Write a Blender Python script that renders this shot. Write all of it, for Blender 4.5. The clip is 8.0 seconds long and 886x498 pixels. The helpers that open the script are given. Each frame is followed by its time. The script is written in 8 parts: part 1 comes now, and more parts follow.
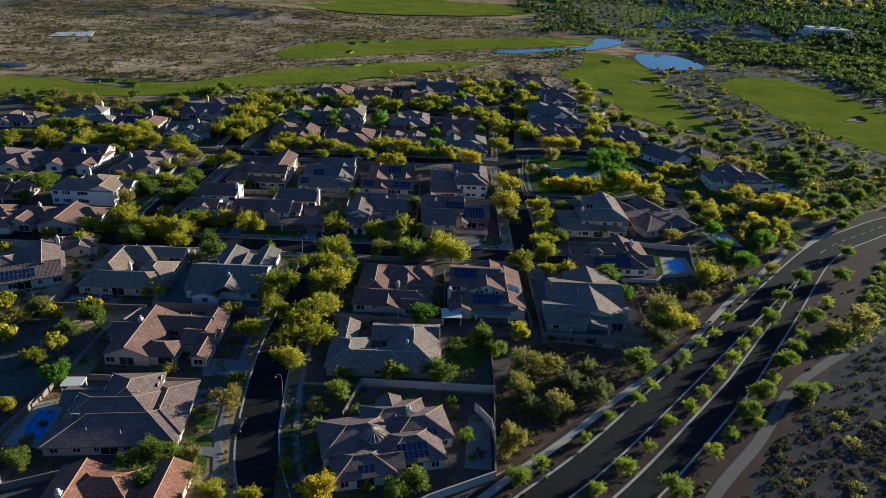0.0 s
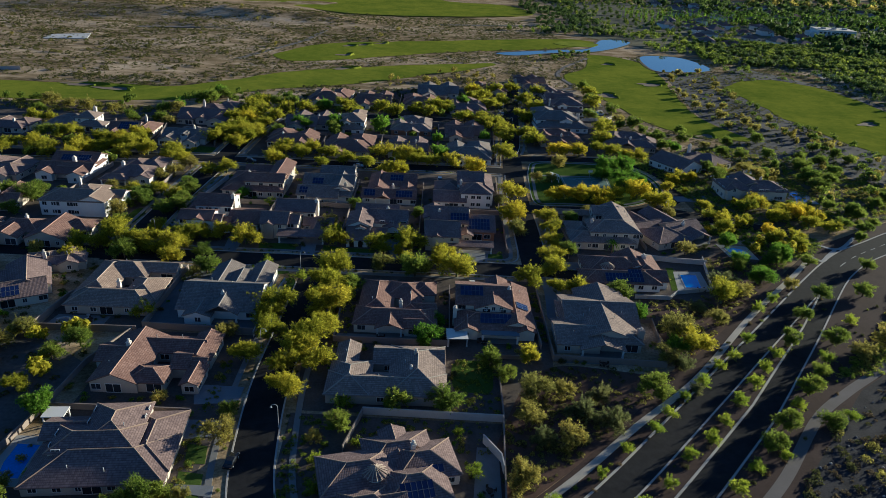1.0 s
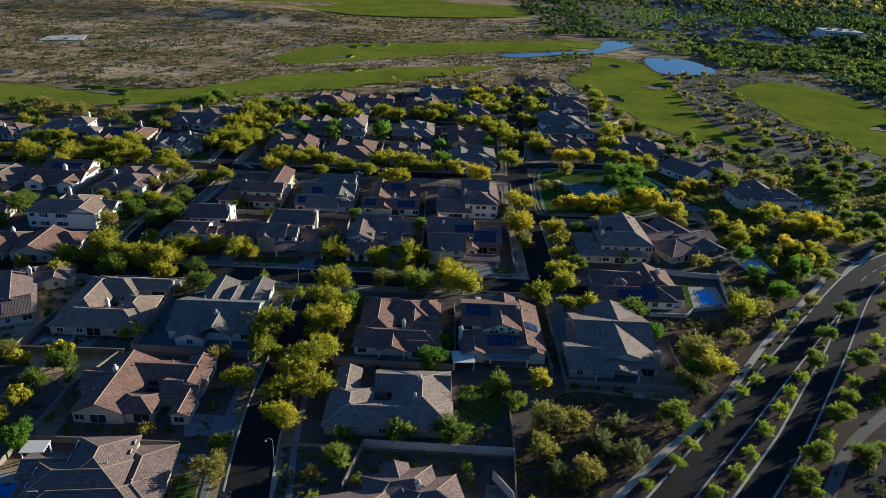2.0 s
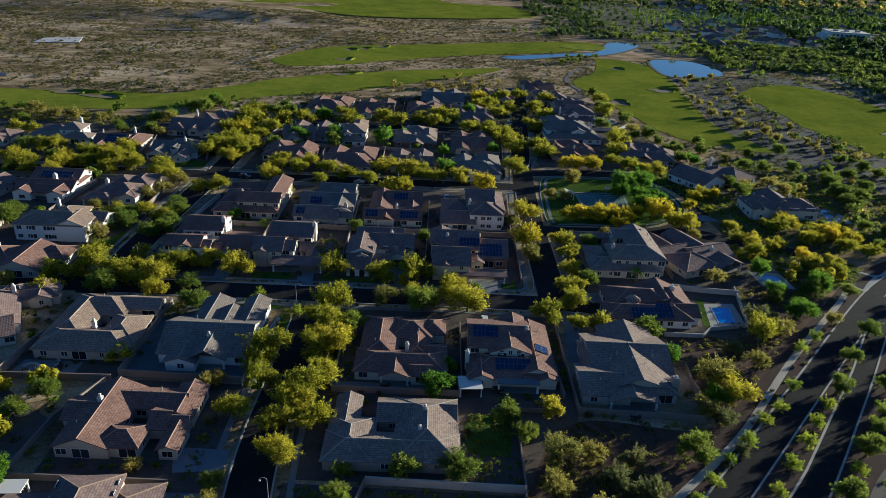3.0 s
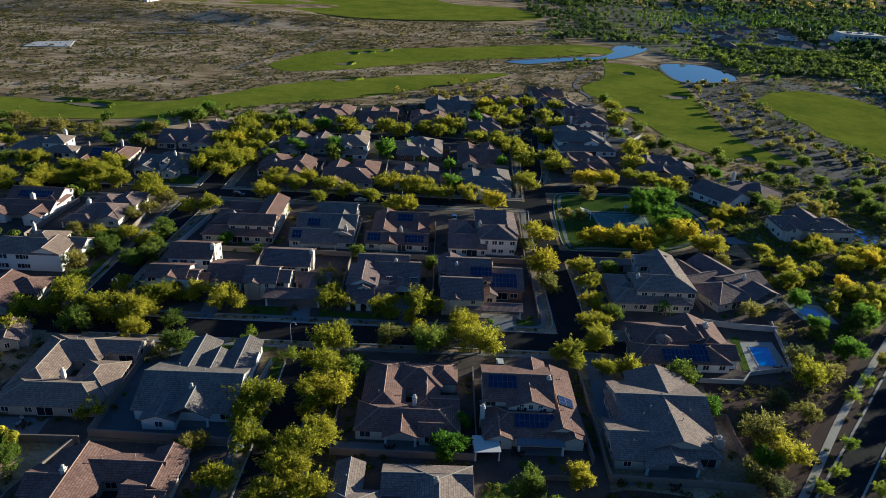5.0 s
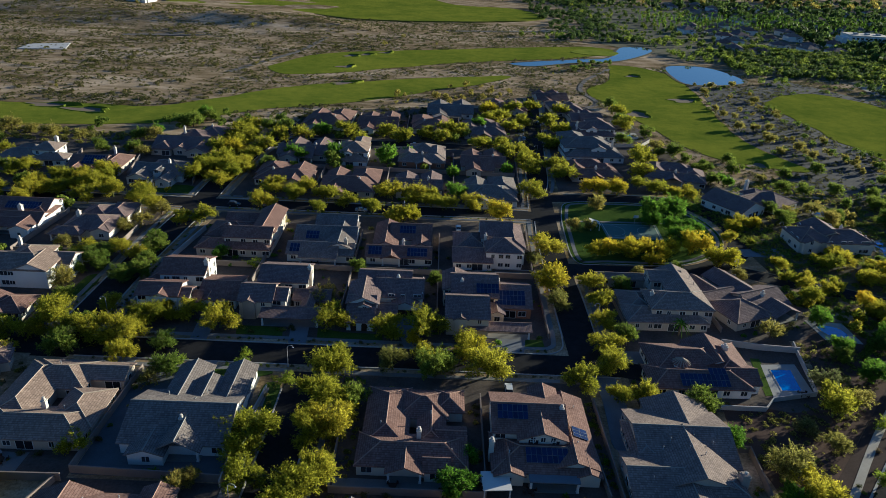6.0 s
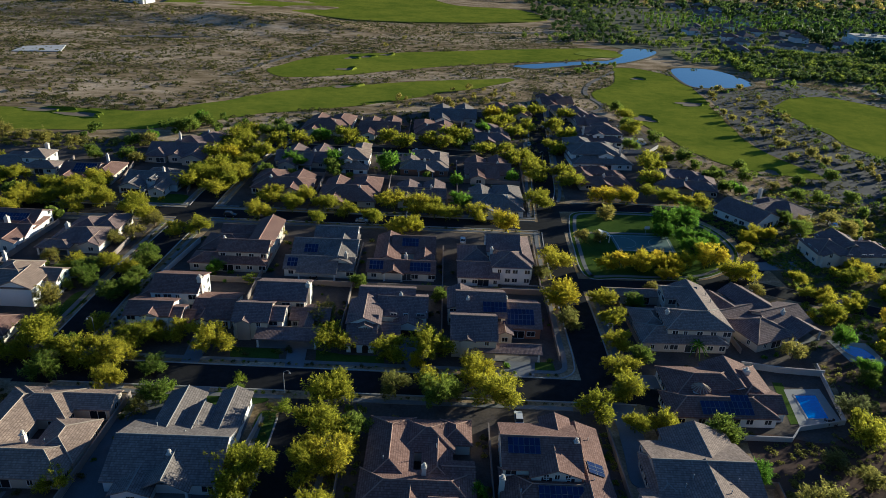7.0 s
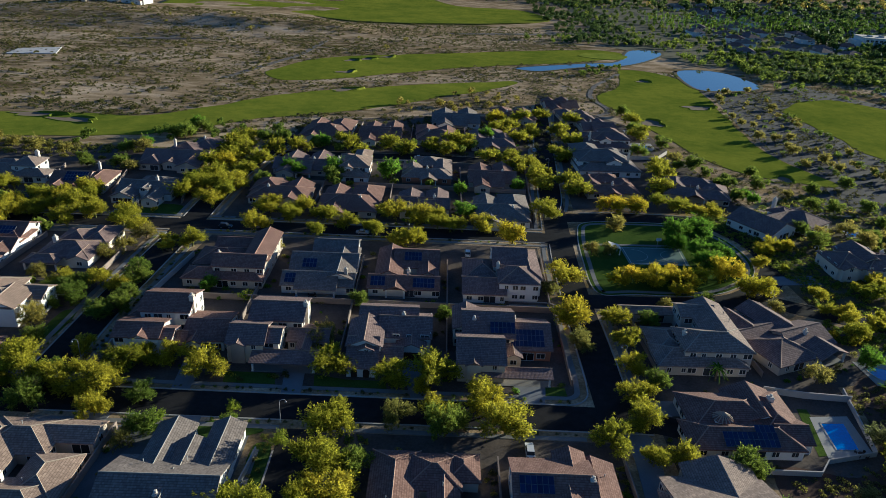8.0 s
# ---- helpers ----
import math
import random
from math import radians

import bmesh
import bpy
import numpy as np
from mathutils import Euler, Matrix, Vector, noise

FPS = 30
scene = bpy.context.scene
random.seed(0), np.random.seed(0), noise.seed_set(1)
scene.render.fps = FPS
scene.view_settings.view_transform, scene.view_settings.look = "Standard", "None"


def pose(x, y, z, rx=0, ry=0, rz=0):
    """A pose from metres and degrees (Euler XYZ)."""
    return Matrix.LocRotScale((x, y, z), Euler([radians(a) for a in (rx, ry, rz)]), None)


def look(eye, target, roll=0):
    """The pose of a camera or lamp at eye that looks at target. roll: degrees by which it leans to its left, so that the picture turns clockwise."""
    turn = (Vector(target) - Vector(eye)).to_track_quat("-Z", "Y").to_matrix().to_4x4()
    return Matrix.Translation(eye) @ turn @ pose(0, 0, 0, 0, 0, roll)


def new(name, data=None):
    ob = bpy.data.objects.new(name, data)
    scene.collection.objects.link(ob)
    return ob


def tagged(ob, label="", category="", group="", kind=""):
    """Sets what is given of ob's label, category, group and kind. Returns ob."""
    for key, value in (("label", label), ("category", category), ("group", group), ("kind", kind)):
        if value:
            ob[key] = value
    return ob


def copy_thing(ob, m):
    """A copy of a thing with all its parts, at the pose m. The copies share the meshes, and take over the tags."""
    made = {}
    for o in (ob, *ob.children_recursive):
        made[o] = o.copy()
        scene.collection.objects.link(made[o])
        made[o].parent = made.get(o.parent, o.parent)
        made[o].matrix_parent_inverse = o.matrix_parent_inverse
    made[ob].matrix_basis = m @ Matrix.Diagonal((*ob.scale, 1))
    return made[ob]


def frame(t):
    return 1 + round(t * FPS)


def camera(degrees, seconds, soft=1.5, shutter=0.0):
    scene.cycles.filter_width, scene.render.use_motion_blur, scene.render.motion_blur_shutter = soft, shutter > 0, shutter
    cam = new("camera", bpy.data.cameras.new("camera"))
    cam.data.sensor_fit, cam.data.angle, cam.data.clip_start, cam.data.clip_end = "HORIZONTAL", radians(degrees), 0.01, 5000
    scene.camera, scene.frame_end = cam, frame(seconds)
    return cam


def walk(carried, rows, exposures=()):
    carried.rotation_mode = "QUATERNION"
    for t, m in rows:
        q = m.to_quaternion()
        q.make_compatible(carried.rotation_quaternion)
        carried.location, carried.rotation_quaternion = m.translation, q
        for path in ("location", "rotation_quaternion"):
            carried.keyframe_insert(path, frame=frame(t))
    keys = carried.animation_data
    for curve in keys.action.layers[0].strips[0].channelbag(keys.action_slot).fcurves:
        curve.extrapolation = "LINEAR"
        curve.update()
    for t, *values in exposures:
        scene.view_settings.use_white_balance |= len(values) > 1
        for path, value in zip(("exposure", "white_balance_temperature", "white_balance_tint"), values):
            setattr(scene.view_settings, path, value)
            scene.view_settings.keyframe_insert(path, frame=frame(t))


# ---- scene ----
# ---- camera and its way ----
cam = camera(65.5, 8.0, soft=0.45)
ROWS = []
for step in range(17):
    s = step / 16
    along = s + 0.01244 * s * (1 - s)
    ROWS.append((8 * s, pose(-10.516 * along, 85.231 * along, 100 + 0.317 * along,
                             65.002 - 0.0974 * s, -2.7245 + 0.1412 * s, 0.2733 + 0.2210 * s)))
walk(cam, ROWS, [(0.0, -0.15, 4760, 9), (8.0, -0.15, 4760, 9)])

# ---- sky, sun, exposure ----
SUN_HEIGHT, SUN_SIDE = 9.8, 31.0      # degrees over the horizon; degrees from +x towards +y
world = bpy.data.worlds.new("sky")
scene.world = world
world.use_nodes = True
wn = world.node_tree
sky = wn.nodes.new("ShaderNodeTexSky")
sky.sky_type = "NISHITA"
sky.sun_disc = False
sky.sun_elevation = radians(SUN_HEIGHT)
sky.sun_rotation = radians(90 - SUN_SIDE)
sky.altitude = 400
sky.dust_density = 0.7
sky.ozone_density = 3.6
wn.links.new(sky.outputs[0], wn.nodes["Background"].inputs[0])
wn.nodes["Background"].inputs[1].default_value = 0.111
lamp = bpy.data.lights.new("sun", "SUN")
lamp.energy, lamp.angle, lamp.color = 12.3, radians(0.6), (1.0, 0.80, 0.46)
sun = new("sun", lamp)
ca, sa, ce, se = (math.cos(radians(SUN_SIDE)), math.sin(radians(SUN_SIDE)), math.cos(radians(SUN_HEIGHT)), math.sin(radians(SUN_HEIGHT)))
sun.matrix_world = look((300 * ca * ce, 200 + 300 * sa * ce, 300 * se), (0, 200, 0))


# ---- materials ----
class Mat:
    """A node material with a Principled surface and a few chained nodes."""

    def __init__(self, name, rough=0.85, metal=0.0, spec=0.3):
        self.m = bpy.data.materials.new(name)
        self.m.use_nodes = True
        self.t = self.m.node_tree
        self.b = self.t.nodes["Principled BSDF"]
        self.b.inputs["Roughness"].default_value = rough
        self.b.inputs["Metallic"].default_value = metal
        self.b.inputs["Specular IOR Level"].default_value = spec

    def node(self, kind, **values):
        n = self.t.nodes.new(kind)
        for k, v in values.items():
            if k == "op":
                n.operation = v
            else:
                n.inputs[k].default_value = v
        return n

    def link(self, a, b):
        self.t.links.new(a, b)

    def place(self):
        return self.t.nodes.new("ShaderNodeNewGeometry").outputs["Position"]

    def uv(self):
        return self.t.nodes.new("ShaderNodeTexCoord").outputs["UV"]

    def noise(self, vec, scale, detail=4.0, rough=0.6):
        n = self.node("ShaderNodeTexNoise", Scale=scale, Detail=detail, Roughness=rough)
        self.link(vec, n.inputs["Vector"])
        return n.outputs["Fac"]

    def ramp(self, fac, stops):
        r = self.t.nodes.new("ShaderNodeValToRGB")
        e = r.color_ramp.elements
        while len(e) < len(stops):
            e.new(0.5)
        for el, (pos, col) in zip(e, stops):
            el.position, el.color = pos, (*col, 1)
        self.link(fac, r.inputs[0])
        return r.outputs[0]

    def math(self, op, a, b=None):
        n = self.t.nodes.new("ShaderNodeMath")
        n.operation = op
        for i, v in enumerate((a, b)):
            if v is None:
                continue
            if isinstance(v, (int, float)):
                n.inputs[i].default_value = v
            else:
                self.link(v, n.inputs[i])
        return n.outputs[0]

    def mix(self, fac, a, b, mode="MIX"):
        n = self.t.nodes.new("ShaderNodeMix")
        n.data_type, n.blend_type = "RGBA", mode
        for sock, v in ((n.inputs["Factor"], fac), (n.inputs[6], a), (n.inputs[7], b)):
            if isinstance(v, (int, float)):
                sock.default_value = v
            elif isinstance(v, tuple):
                sock.default_value = (*v, 1)
            else:
                self.link(v, sock)
        return n.outputs[2]

    def bump(self, height, strength, dist):
        n = self.node("ShaderNodeBump", Strength=strength, Distance=dist)
        self.link(height, n.inputs["Height"])
        self.link(n.outputs[0], self.b.inputs["Normal"])

    def colour(self, c):
        if isinstance(c, tuple):
            self.b.inputs["Base Color"].default_value = (*c, 1)
        else:
            self.link(c, self.b.inputs["Base Color"])
        return self

    def random(self):
        return self.t.nodes.new("ShaderNodeObjectInfo").outputs["Random"]


def tone(c, k):
    return tuple(min(1.0, v * k) for v in c)


def rough_surface(name, c, spread=0.25, fine=6.0, coarse=0.25, rough=0.9, bump=0.4, dist=0.02, spec=0.06):
    """A mineral surface with grain and broad stains."""
    m = Mat(name, rough, spec=spec)
    p = m.place()
    a, b = m.noise(p, fine, 5), m.noise(p, coarse, 4)
    col = m.ramp(a, [(0.25, tone(c, 1 - spread)), (0.75, tone(c, 1 + spread))])
    m.colour(m.mix(0.55, col, m.ramp(b, [(0.3, tone(c, 1 - spread)), (0.7, tone(c, 1 + spread * 0.8))])))
    if bump:
        m.bump(a, bump, dist)
    return m.m


def roof_tiles(name, c1, c2, c3, curved=True):
    """Concrete roof tiles in courses: u runs along the eave, v up the slope, in metres."""
    m = Mat(name, 0.88, spec=0.1)
    uv = m.uv()
    sep = m.t.nodes.new("ShaderNodeSeparateXYZ")
    m.link(uv, sep.inputs[0])
    u, v = m.math("DIVIDE", sep.outputs[0], 0.33), m.math("DIVIDE", sep.outputs[1], 0.5)
    fu, fv = m.math("FLOOR", u), m.math("FLOOR", v)
    comb = m.t.nodes.new("ShaderNodeCombineXYZ")
    m.link(fu, comb.inputs[0]), m.link(fv, comb.inputs[1]), m.link(m.random(), comb.inputs[2])
    white = m.t.nodes.new("ShaderNodeTexWhiteNoise")
    m.link(comb.outputs[0], white.inputs[0])
    tilec = m.mix(0.8, c2, m.ramp(white.outputs[0], [(0.0, c1), (0.55, c2), (1.0, c3)]))
    broad = m.ramp(m.noise(m.place(), 0.22, 5), [(0.3, (0.8, 0.8, 0.82)), (0.7, (1.15, 1.14, 1.12))])
    col = m.mix(1.0, tilec, broad, "MULTIPLY")
    pu, pv = m.math("FRACT", u), m.math("FRACT", v)
    lap = m.math("LESS_THAN", pv, 0.2)
    col = m.mix(m.math("MULTIPLY", lap, 0.65), col, tone(c1, 0.45))
    m.colour(col)
    barrel = m.math("SINE", m.math("MULTIPLY", pu, math.pi))
    h = m.math("ADD", m.math("MULTIPLY", barrel, 0.4 if curved else 0.1), m.math("MULTIPLY", m.math("SUBTRACT", 1.0, pv), 0.7))
    m.bump(h, 0.6, 0.06)
    return m.m


def leaf(name, dark, mid, light, glow=0.45):
    m = Mat(name, 0.7, spec=0.06)
    geo = m.t.nodes.new("ShaderNodeNewGeometry")
    r = geo.outputs["Random Per Island"]
    col = m.ramp(r, [(0.0, tone(dark, 0.6)), (0.5, mid), (1.0, tone(light, 1.15))])
    shift = m.ramp(m.random(), [(0.0, (0.74, 0.80, 0.78)), (1.0, (1.24, 1.14, 1.0))])
    col = m.mix(1.0, col, shift, "MULTIPLY")
    m.colour(col)
    tr = m.t.nodes.new("ShaderNodeBsdfTranslucent")
    m.link(col, tr.inputs[0])
    ms = m.t.nodes.new("ShaderNodeMixShader")
    ms.inputs[0].default_value = glow
    m.link(m.b.outputs[0], ms.inputs[1]), m.link(tr.outputs[0], ms.inputs[2])
    m.link(ms.outputs[0], m.t.nodes["Material Output"].inputs[0])
    return m.m


def ground_material():
    """Desert soil: pale gravel wash, brown crust and patches of dry growth."""
    m = Mat("desert_soil", 0.97, spec=0.0)
    p = m.place()
    wide = m.t.nodes.new("ShaderNodeMapping")
    wide.inputs["Scale"].default_value = (0.42, 1.0, 1.0)
    m.link(p, wide.inputs["Vector"])
    q = wide.outputs[0]
    broad, mid, fine = m.noise(q, 0.016, 6, 0.62), m.noise(q, 0.11, 6, 0.65), m.noise(p, 1.4, 6, 0.7)
    a = m.ramp(broad, [(0.38, (0.10, 0.08, 0.036)), (0.5, (0.34, 0.25, 0.145)), (0.62, (0.62, 0.48, 0.33))])
    b = m.ramp(mid, [(0.37, (0.08, 0.062, 0.03)), (0.5, (0.27, 0.2, 0.118)), (0.62, (0.56, 0.44, 0.31))])
    c = m.ramp(fine, [(0.32, (0.55, 0.54, 0.5)), (0.68, (1.35, 1.33, 1.3))])
    m.colour(m.mix(1.0, m.mix(0.55, a, b), c, "MULTIPLY"))
    m.bump(fine, 0.5, 0.12)
    return m.m


def grass_material(name, c, stripe=0.0):
    m = Mat(name, 0.95, spec=0.0)
    p = m.place()
    broad, mid, fine = m.noise(p, 0.022, 6, 0.7), m.noise(p, 0.15, 6, 0.7), m.noise(p, 3.0, 4)
    a = m.ramp(broad, [(0.36, (c[0] * 0.45, c[1] * 0.58, c[2] * 0.6)), (0.62, (c[0] * 1.4, c[1] * 1.22, c[2] * 1.2))])
    b = m.ramp(mid, [(0.33, (c[0] * 0.65, c[1] * 0.7, c[2] * 0.7)), (0.67, (c[0] * 1.35, c[1] * 1.2, c[2] * 1.1))])
    f = m.ramp(fine, [(0.3, (0.75, 0.78, 0.75)), (0.7, (1.2, 1.18, 1.15))])
    m.colour(m.mix(1.0, m.mix(0.5, a, b), f, "MULTIPLY"))
    m.bump(fine, 0.5, 0.05)
    return m.m


def asphalt_material():
    m = Mat("asphalt", 0.9, spec=0.05)
    p = m.place()
    fine, mid, broad = m.noise(p, 9, 4), m.noise(p, 0.5, 5), m.noise(p, 0.06, 4)
    a = m.ramp(mid, [(0.3, (0.016, 0.016, 0.0175)), (0.7, (0.029, 0.0285, 0.030))])
    b = m.ramp(broad, [(0.35, (0.75, 0.75, 0.76)), (0.65, (1.25, 1.25, 1.22))])
    col = m.mix(1.0, a, b, "MULTIPLY")
    m.colour(m.mix(0.25, col, m.ramp(fine, [(0.3, (0.010, 0.010, 0.010)), (0.7, (0.036, 0.035, 0.036))])))
    m.bump(fine, 0.3, 0.01)
    return m.m


def water_material(name, c, rough, wave, strength):
    m = Mat(name, rough, spec=0.5)
    n = m.noise(m.place(), wave, 3)
    m.b.inputs["IOR"].default_value = 3.0 if name == "lake_water" else 1.6
    m.colour(m.ramp(n, [(0.3, tone(c, 0.85)), (0.7, tone(c, 1.15))]))
    m.bump(n, strength, 0.05)
    return m.m


def glass_material():
    m = Mat("window_glass", 0.08, spec=0.5)
    m.colour(m.ramp(m.random(), [(0.0, (0.012, 0.014, 0.018)), (1.0, (0.045, 0.05, 0.06))]))
    return m.m


SOIL = ground_material()
ASPHALT = asphalt_material()
CONCRETE = rough_surface("concrete", (0.2, 0.195, 0.185), 0.2, 5, 0.3, 0.85)
DRIVE = rough_surface("driveway_concrete", (0.19, 0.195, 0.205), 0.2, 4, 0.25, 0.85)
KERB = rough_surface("kerb_concrete", (0.38, 0.36, 0.33), 0.2, 5, 0.4, 0.85)
PATHMAT = rough_surface("decomposed_granite", (0.155, 0.138, 0.126), 0.18, 4, 0.15, 0.95)
GRAVEL = rough_surface("yard_gravel", (0.098, 0.081, 0.068), 0.55, 1.6, 0.16, 0.95, 0.6, 0.05)
GREYGRAVEL = rough_surface("grey_gravel", (0.12, 0.122, 0.128), 0.25, 2.5, 0.2, 0.95, 0.5, 0.04)
REDGRAVEL = rough_surface("red_gravel", (0.06, 0.041, 0.034), 0.35, 2.2, 0.15, 0.95, 0.6, 0.05)
LAWN = grass_material("lawn", (0.065, 0.105, 0.022))
FAIRWAY = grass_material("fairway_grass", (0.172, 0.205, 0.022))
ROUGHGRASS = grass_material("rough_grass", (0.14, 0.155, 0.03))
GREEN = grass_material("putting_grass", (0.21, 0.25, 0.035))
EARTH = rough_surface("planted_earth", (0.105, 0.088, 0.048), 0.45, 0.9, 0.09, 0.95, 0.6, 0.06)
STONY = rough_surface("stony_desert", (0.042, 0.040, 0.042), 0.6, 2.4, 0.12, 0.95, 0.9, 0.12)
PALESTONE = rough_surface("pale_stony_desert", (0.092, 0.086, 0.08), 0.6, 1.2, 0.08, 0.95, 0.8, 0.1)
DECK = rough_surface("pool_deck", (0.34, 0.33, 0.31), 0.12, 4, 0.3, 0.85)
SAND = rough_surface("bunker_sand", (0.22, 0.17, 0.12), 0.12, 3, 0.2, 0.95)
LAKE = water_material("lake_water", (0.02, 0.03, 0.045), 0.02, 0.8, 0.008)
POOL = water_material("pool_water", (0.015, 0.17, 0.6), 0.05, 2.0, 0.12)
GLASS = glass_material()
WHITE = rough_surface("white_trim", (0.66, 0.63, 0.58), 0.06, 6, 0.4, 0.7, 0.1)
DARKWOOD = rough_surface("dark_wood", (0.055, 0.036, 0.026), 0.3, 5, 0.5, 0.7)
BLOCKWALL = rough_surface("garden_wall_stucco", (0.24, 0.195, 0.165), 0.16, 5, 0.3, 0.9)
PALEWALL = rough_surface("pale_garden_wall", (0.44, 0.40, 0.37), 0.14, 5, 0.3, 0.9)
CHIMNEY = rough_surface("chimney_stucco", (0.60, 0.54, 0.46), 0.1, 5, 0.5, 0.85)
IRON = rough_surface("black_iron", (0.02, 0.02, 0.02), 0.2, 8, 1, 0.5)
STEEL = rough_surface("galvanised_steel", (0.34, 0.34, 0.34), 0.15, 8, 1, 0.45)
COURT = rough_surface("court_paint", (0.13, 0.19, 0.17), 0.1, 3, 0.2, 0.8, 0.1)
LINE = rough_surface("line_paint", (0.55, 0.55, 0.5), 0.1, 6, 0.5, 0.8, 0.1)
BARK = rough_surface("bark", (0.13, 0.10, 0.065), 0.35, 7, 0.8, 0.9, 0.6)
GREENBARK = rough_surface("green_bark", (0.14, 0.15, 0.06), 0.3, 6, 0.8, 0.85, 0.4)
PANEL = Mat("solar_cell", 0.18, spec=0.5)
PANEL.colour(PANEL.ramp(PANEL.random(), [(0.0, (0.006, 0.011, 0.05)), (1.0, (0.012, 0.022, 0.085))]))
PANEL = PANEL.m
PANELFRAME = rough_surface("panel_frame", (0.16, 0.17, 0.19), 0.1, 6, 0.5, 0.4, 0.1)
STUCCO = {
    "cream": rough_surface("stucco_cream", (0.63, 0.56, 0.46), 0.1, 5, 0.25, 0.9, 0.3),
    "white": rough_surface("stucco_white", (0.70, 0.67, 0.62), 0.08, 5, 0.25, 0.9, 0.3),
    "tan": rough_surface("stucco_tan", (0.48, 0.41, 0.33), 0.12, 5, 0.25, 0.9, 0.3),
    "ochre": rough_surface("stucco_ochre", (0.60, 0.49, 0.36), 0.12, 5, 0.25, 0.9, 0.3),
    "brown": rough_surface("stucco_brown", (0.40, 0.32, 0.255), 0.12, 5, 0.25, 0.9, 0.3),
    "grey": rough_surface("stucco_grey", (0.55, 0.54, 0.51), 0.1, 5, 0.25, 0.9, 0.3),
    "brick": rough_surface("stucco_rust", (0.30, 0.14, 0.08), 0.15, 5, 0.25, 0.9, 0.3),
}
ROOF = {
    "brown": roof_tiles("roof_brown", (0.146, 0.104, 0.096), (0.202, 0.144, 0.132), (0.269, 0.195, 0.174)),
    "red": roof_tiles("roof_red", (0.152, 0.089, 0.071), (0.207, 0.124, 0.100), (0.266, 0.169, 0.137)),
    "terracotta": roof_tiles("roof_terracotta", (0.237, 0.110, 0.071), (0.300, 0.145, 0.093), (0.370, 0.194, 0.132)),
    "tan": roof_tiles("roof_tan", (0.198, 0.144, 0.112), (0.273, 0.199, 0.156), (0.347, 0.260, 0.203)),
    "grey": roof_tiles("roof_grey", (0.183, 0.139, 0.117), (0.252, 0.194, 0.162), (0.332, 0.255, 0.214), False),
    "slate": roof_tiles("roof_slate", (0.144, 0.120, 0.107), (0.198, 0.168, 0.150), (0.263, 0.223, 0.198), False),
}
CAPS = {k: rough_surface("ridge_" + k, c, 0.15, 4, 0.4, 0.85) for k, c in (
    ("brown", (0.30, 0.22, 0.165)), ("red", (0.32, 0.21, 0.16)), ("terracotta", (0.42, 0.22, 0.14)),
    ("tan", (0.34, 0.28, 0.22)), ("grey", (0.29, 0.26, 0.225)), ("slate", (0.25, 0.24, 0.22)))}
LEAF = {
    "olive_verde": leaf("leaf_olive_verde", (0.178, 0.19, 0.013), (0.365, 0.355, 0.021), (0.59, 0.54, 0.031), 0.6),
    "yellow_verde": leaf("leaf_yellow_verde", (0.28, 0.25, 0.010), (0.53, 0.45, 0.014), (0.76, 0.64, 0.02), 0.6),
    "mesquite": leaf("leaf_mesquite", (0.092, 0.139, 0.021), (0.178, 0.238, 0.032), (0.290, 0.350, 0.048), 0.6),
    "grey_olive": leaf("leaf_grey_olive", (0.161, 0.161, 0.037), (0.298, 0.276, 0.061), (0.451, 0.398, 0.090), 0.6),
    "sage_tree": leaf("leaf_sage", (0.099, 0.116, 0.042), (0.172, 0.185, 0.066), (0.264, 0.264, 0.098), 0.6),
    "ficus": leaf("leaf_ficus", (0.069, 0.143, 0.013), (0.139, 0.264, 0.021), (0.231, 0.383, 0.032), 0.6),
    "young_mesquite": leaf("leaf_young_mesquite", (0.145, 0.209, 0.018), (0.271, 0.346, 0.026), (0.422, 0.488, 0.037), 0.6),
    "wood": leaf("leaf_far_wood", (0.060, 0.095, 0.030), (0.110, 0.155, 0.038), (0.180, 0.235, 0.045), 0.45),
    "scrub": leaf("leaf_scrub", (0.065, 0.069, 0.026), (0.107, 0.110, 0.039), (0.172, 0.168, 0.056), 0.35),
    "dry": leaf("leaf_dry", (0.103, 0.077, 0.043), (0.155, 0.116, 0.065), (0.215, 0.163, 0.090), 0.3),
}


# ---- building helpers ----
def part(name, bm, material, parent=None, label=""):
    me = bpy.data.meshes.new(name)
    bm.to_mesh(me)
    bm.free()
    me.materials.append(material)
    ob = new(name, me)
    if parent is not None:
        ob.parent = parent
    if label:
        ob["label"] = label
    return ob


def shared(name, me, parent, m=None, label=""):
    ob = new(name, me)
    ob.parent = parent
    if m is not None:
        ob.matrix_basis = m
    if label:
        ob["label"] = label
    return ob


def box(bm, x0, y0, z0, x1, y1, z1):
    v = [bm.verts.new(c) for c in ((x0, y0, z0), (x1, y0, z0), (x1, y1, z0), (x0, y1, z0),
                                   (x0, y0, z1), (x1, y0, z1), (x1, y1, z1), (x0, y1, z1))]
    for f in ((3, 2, 1, 0), (4, 5, 6, 7), (0, 1, 5, 4), (1, 2, 6, 5), (2, 3, 7, 6), (3, 0, 4, 7)):
        bm.faces.new([v[i] for i in f])


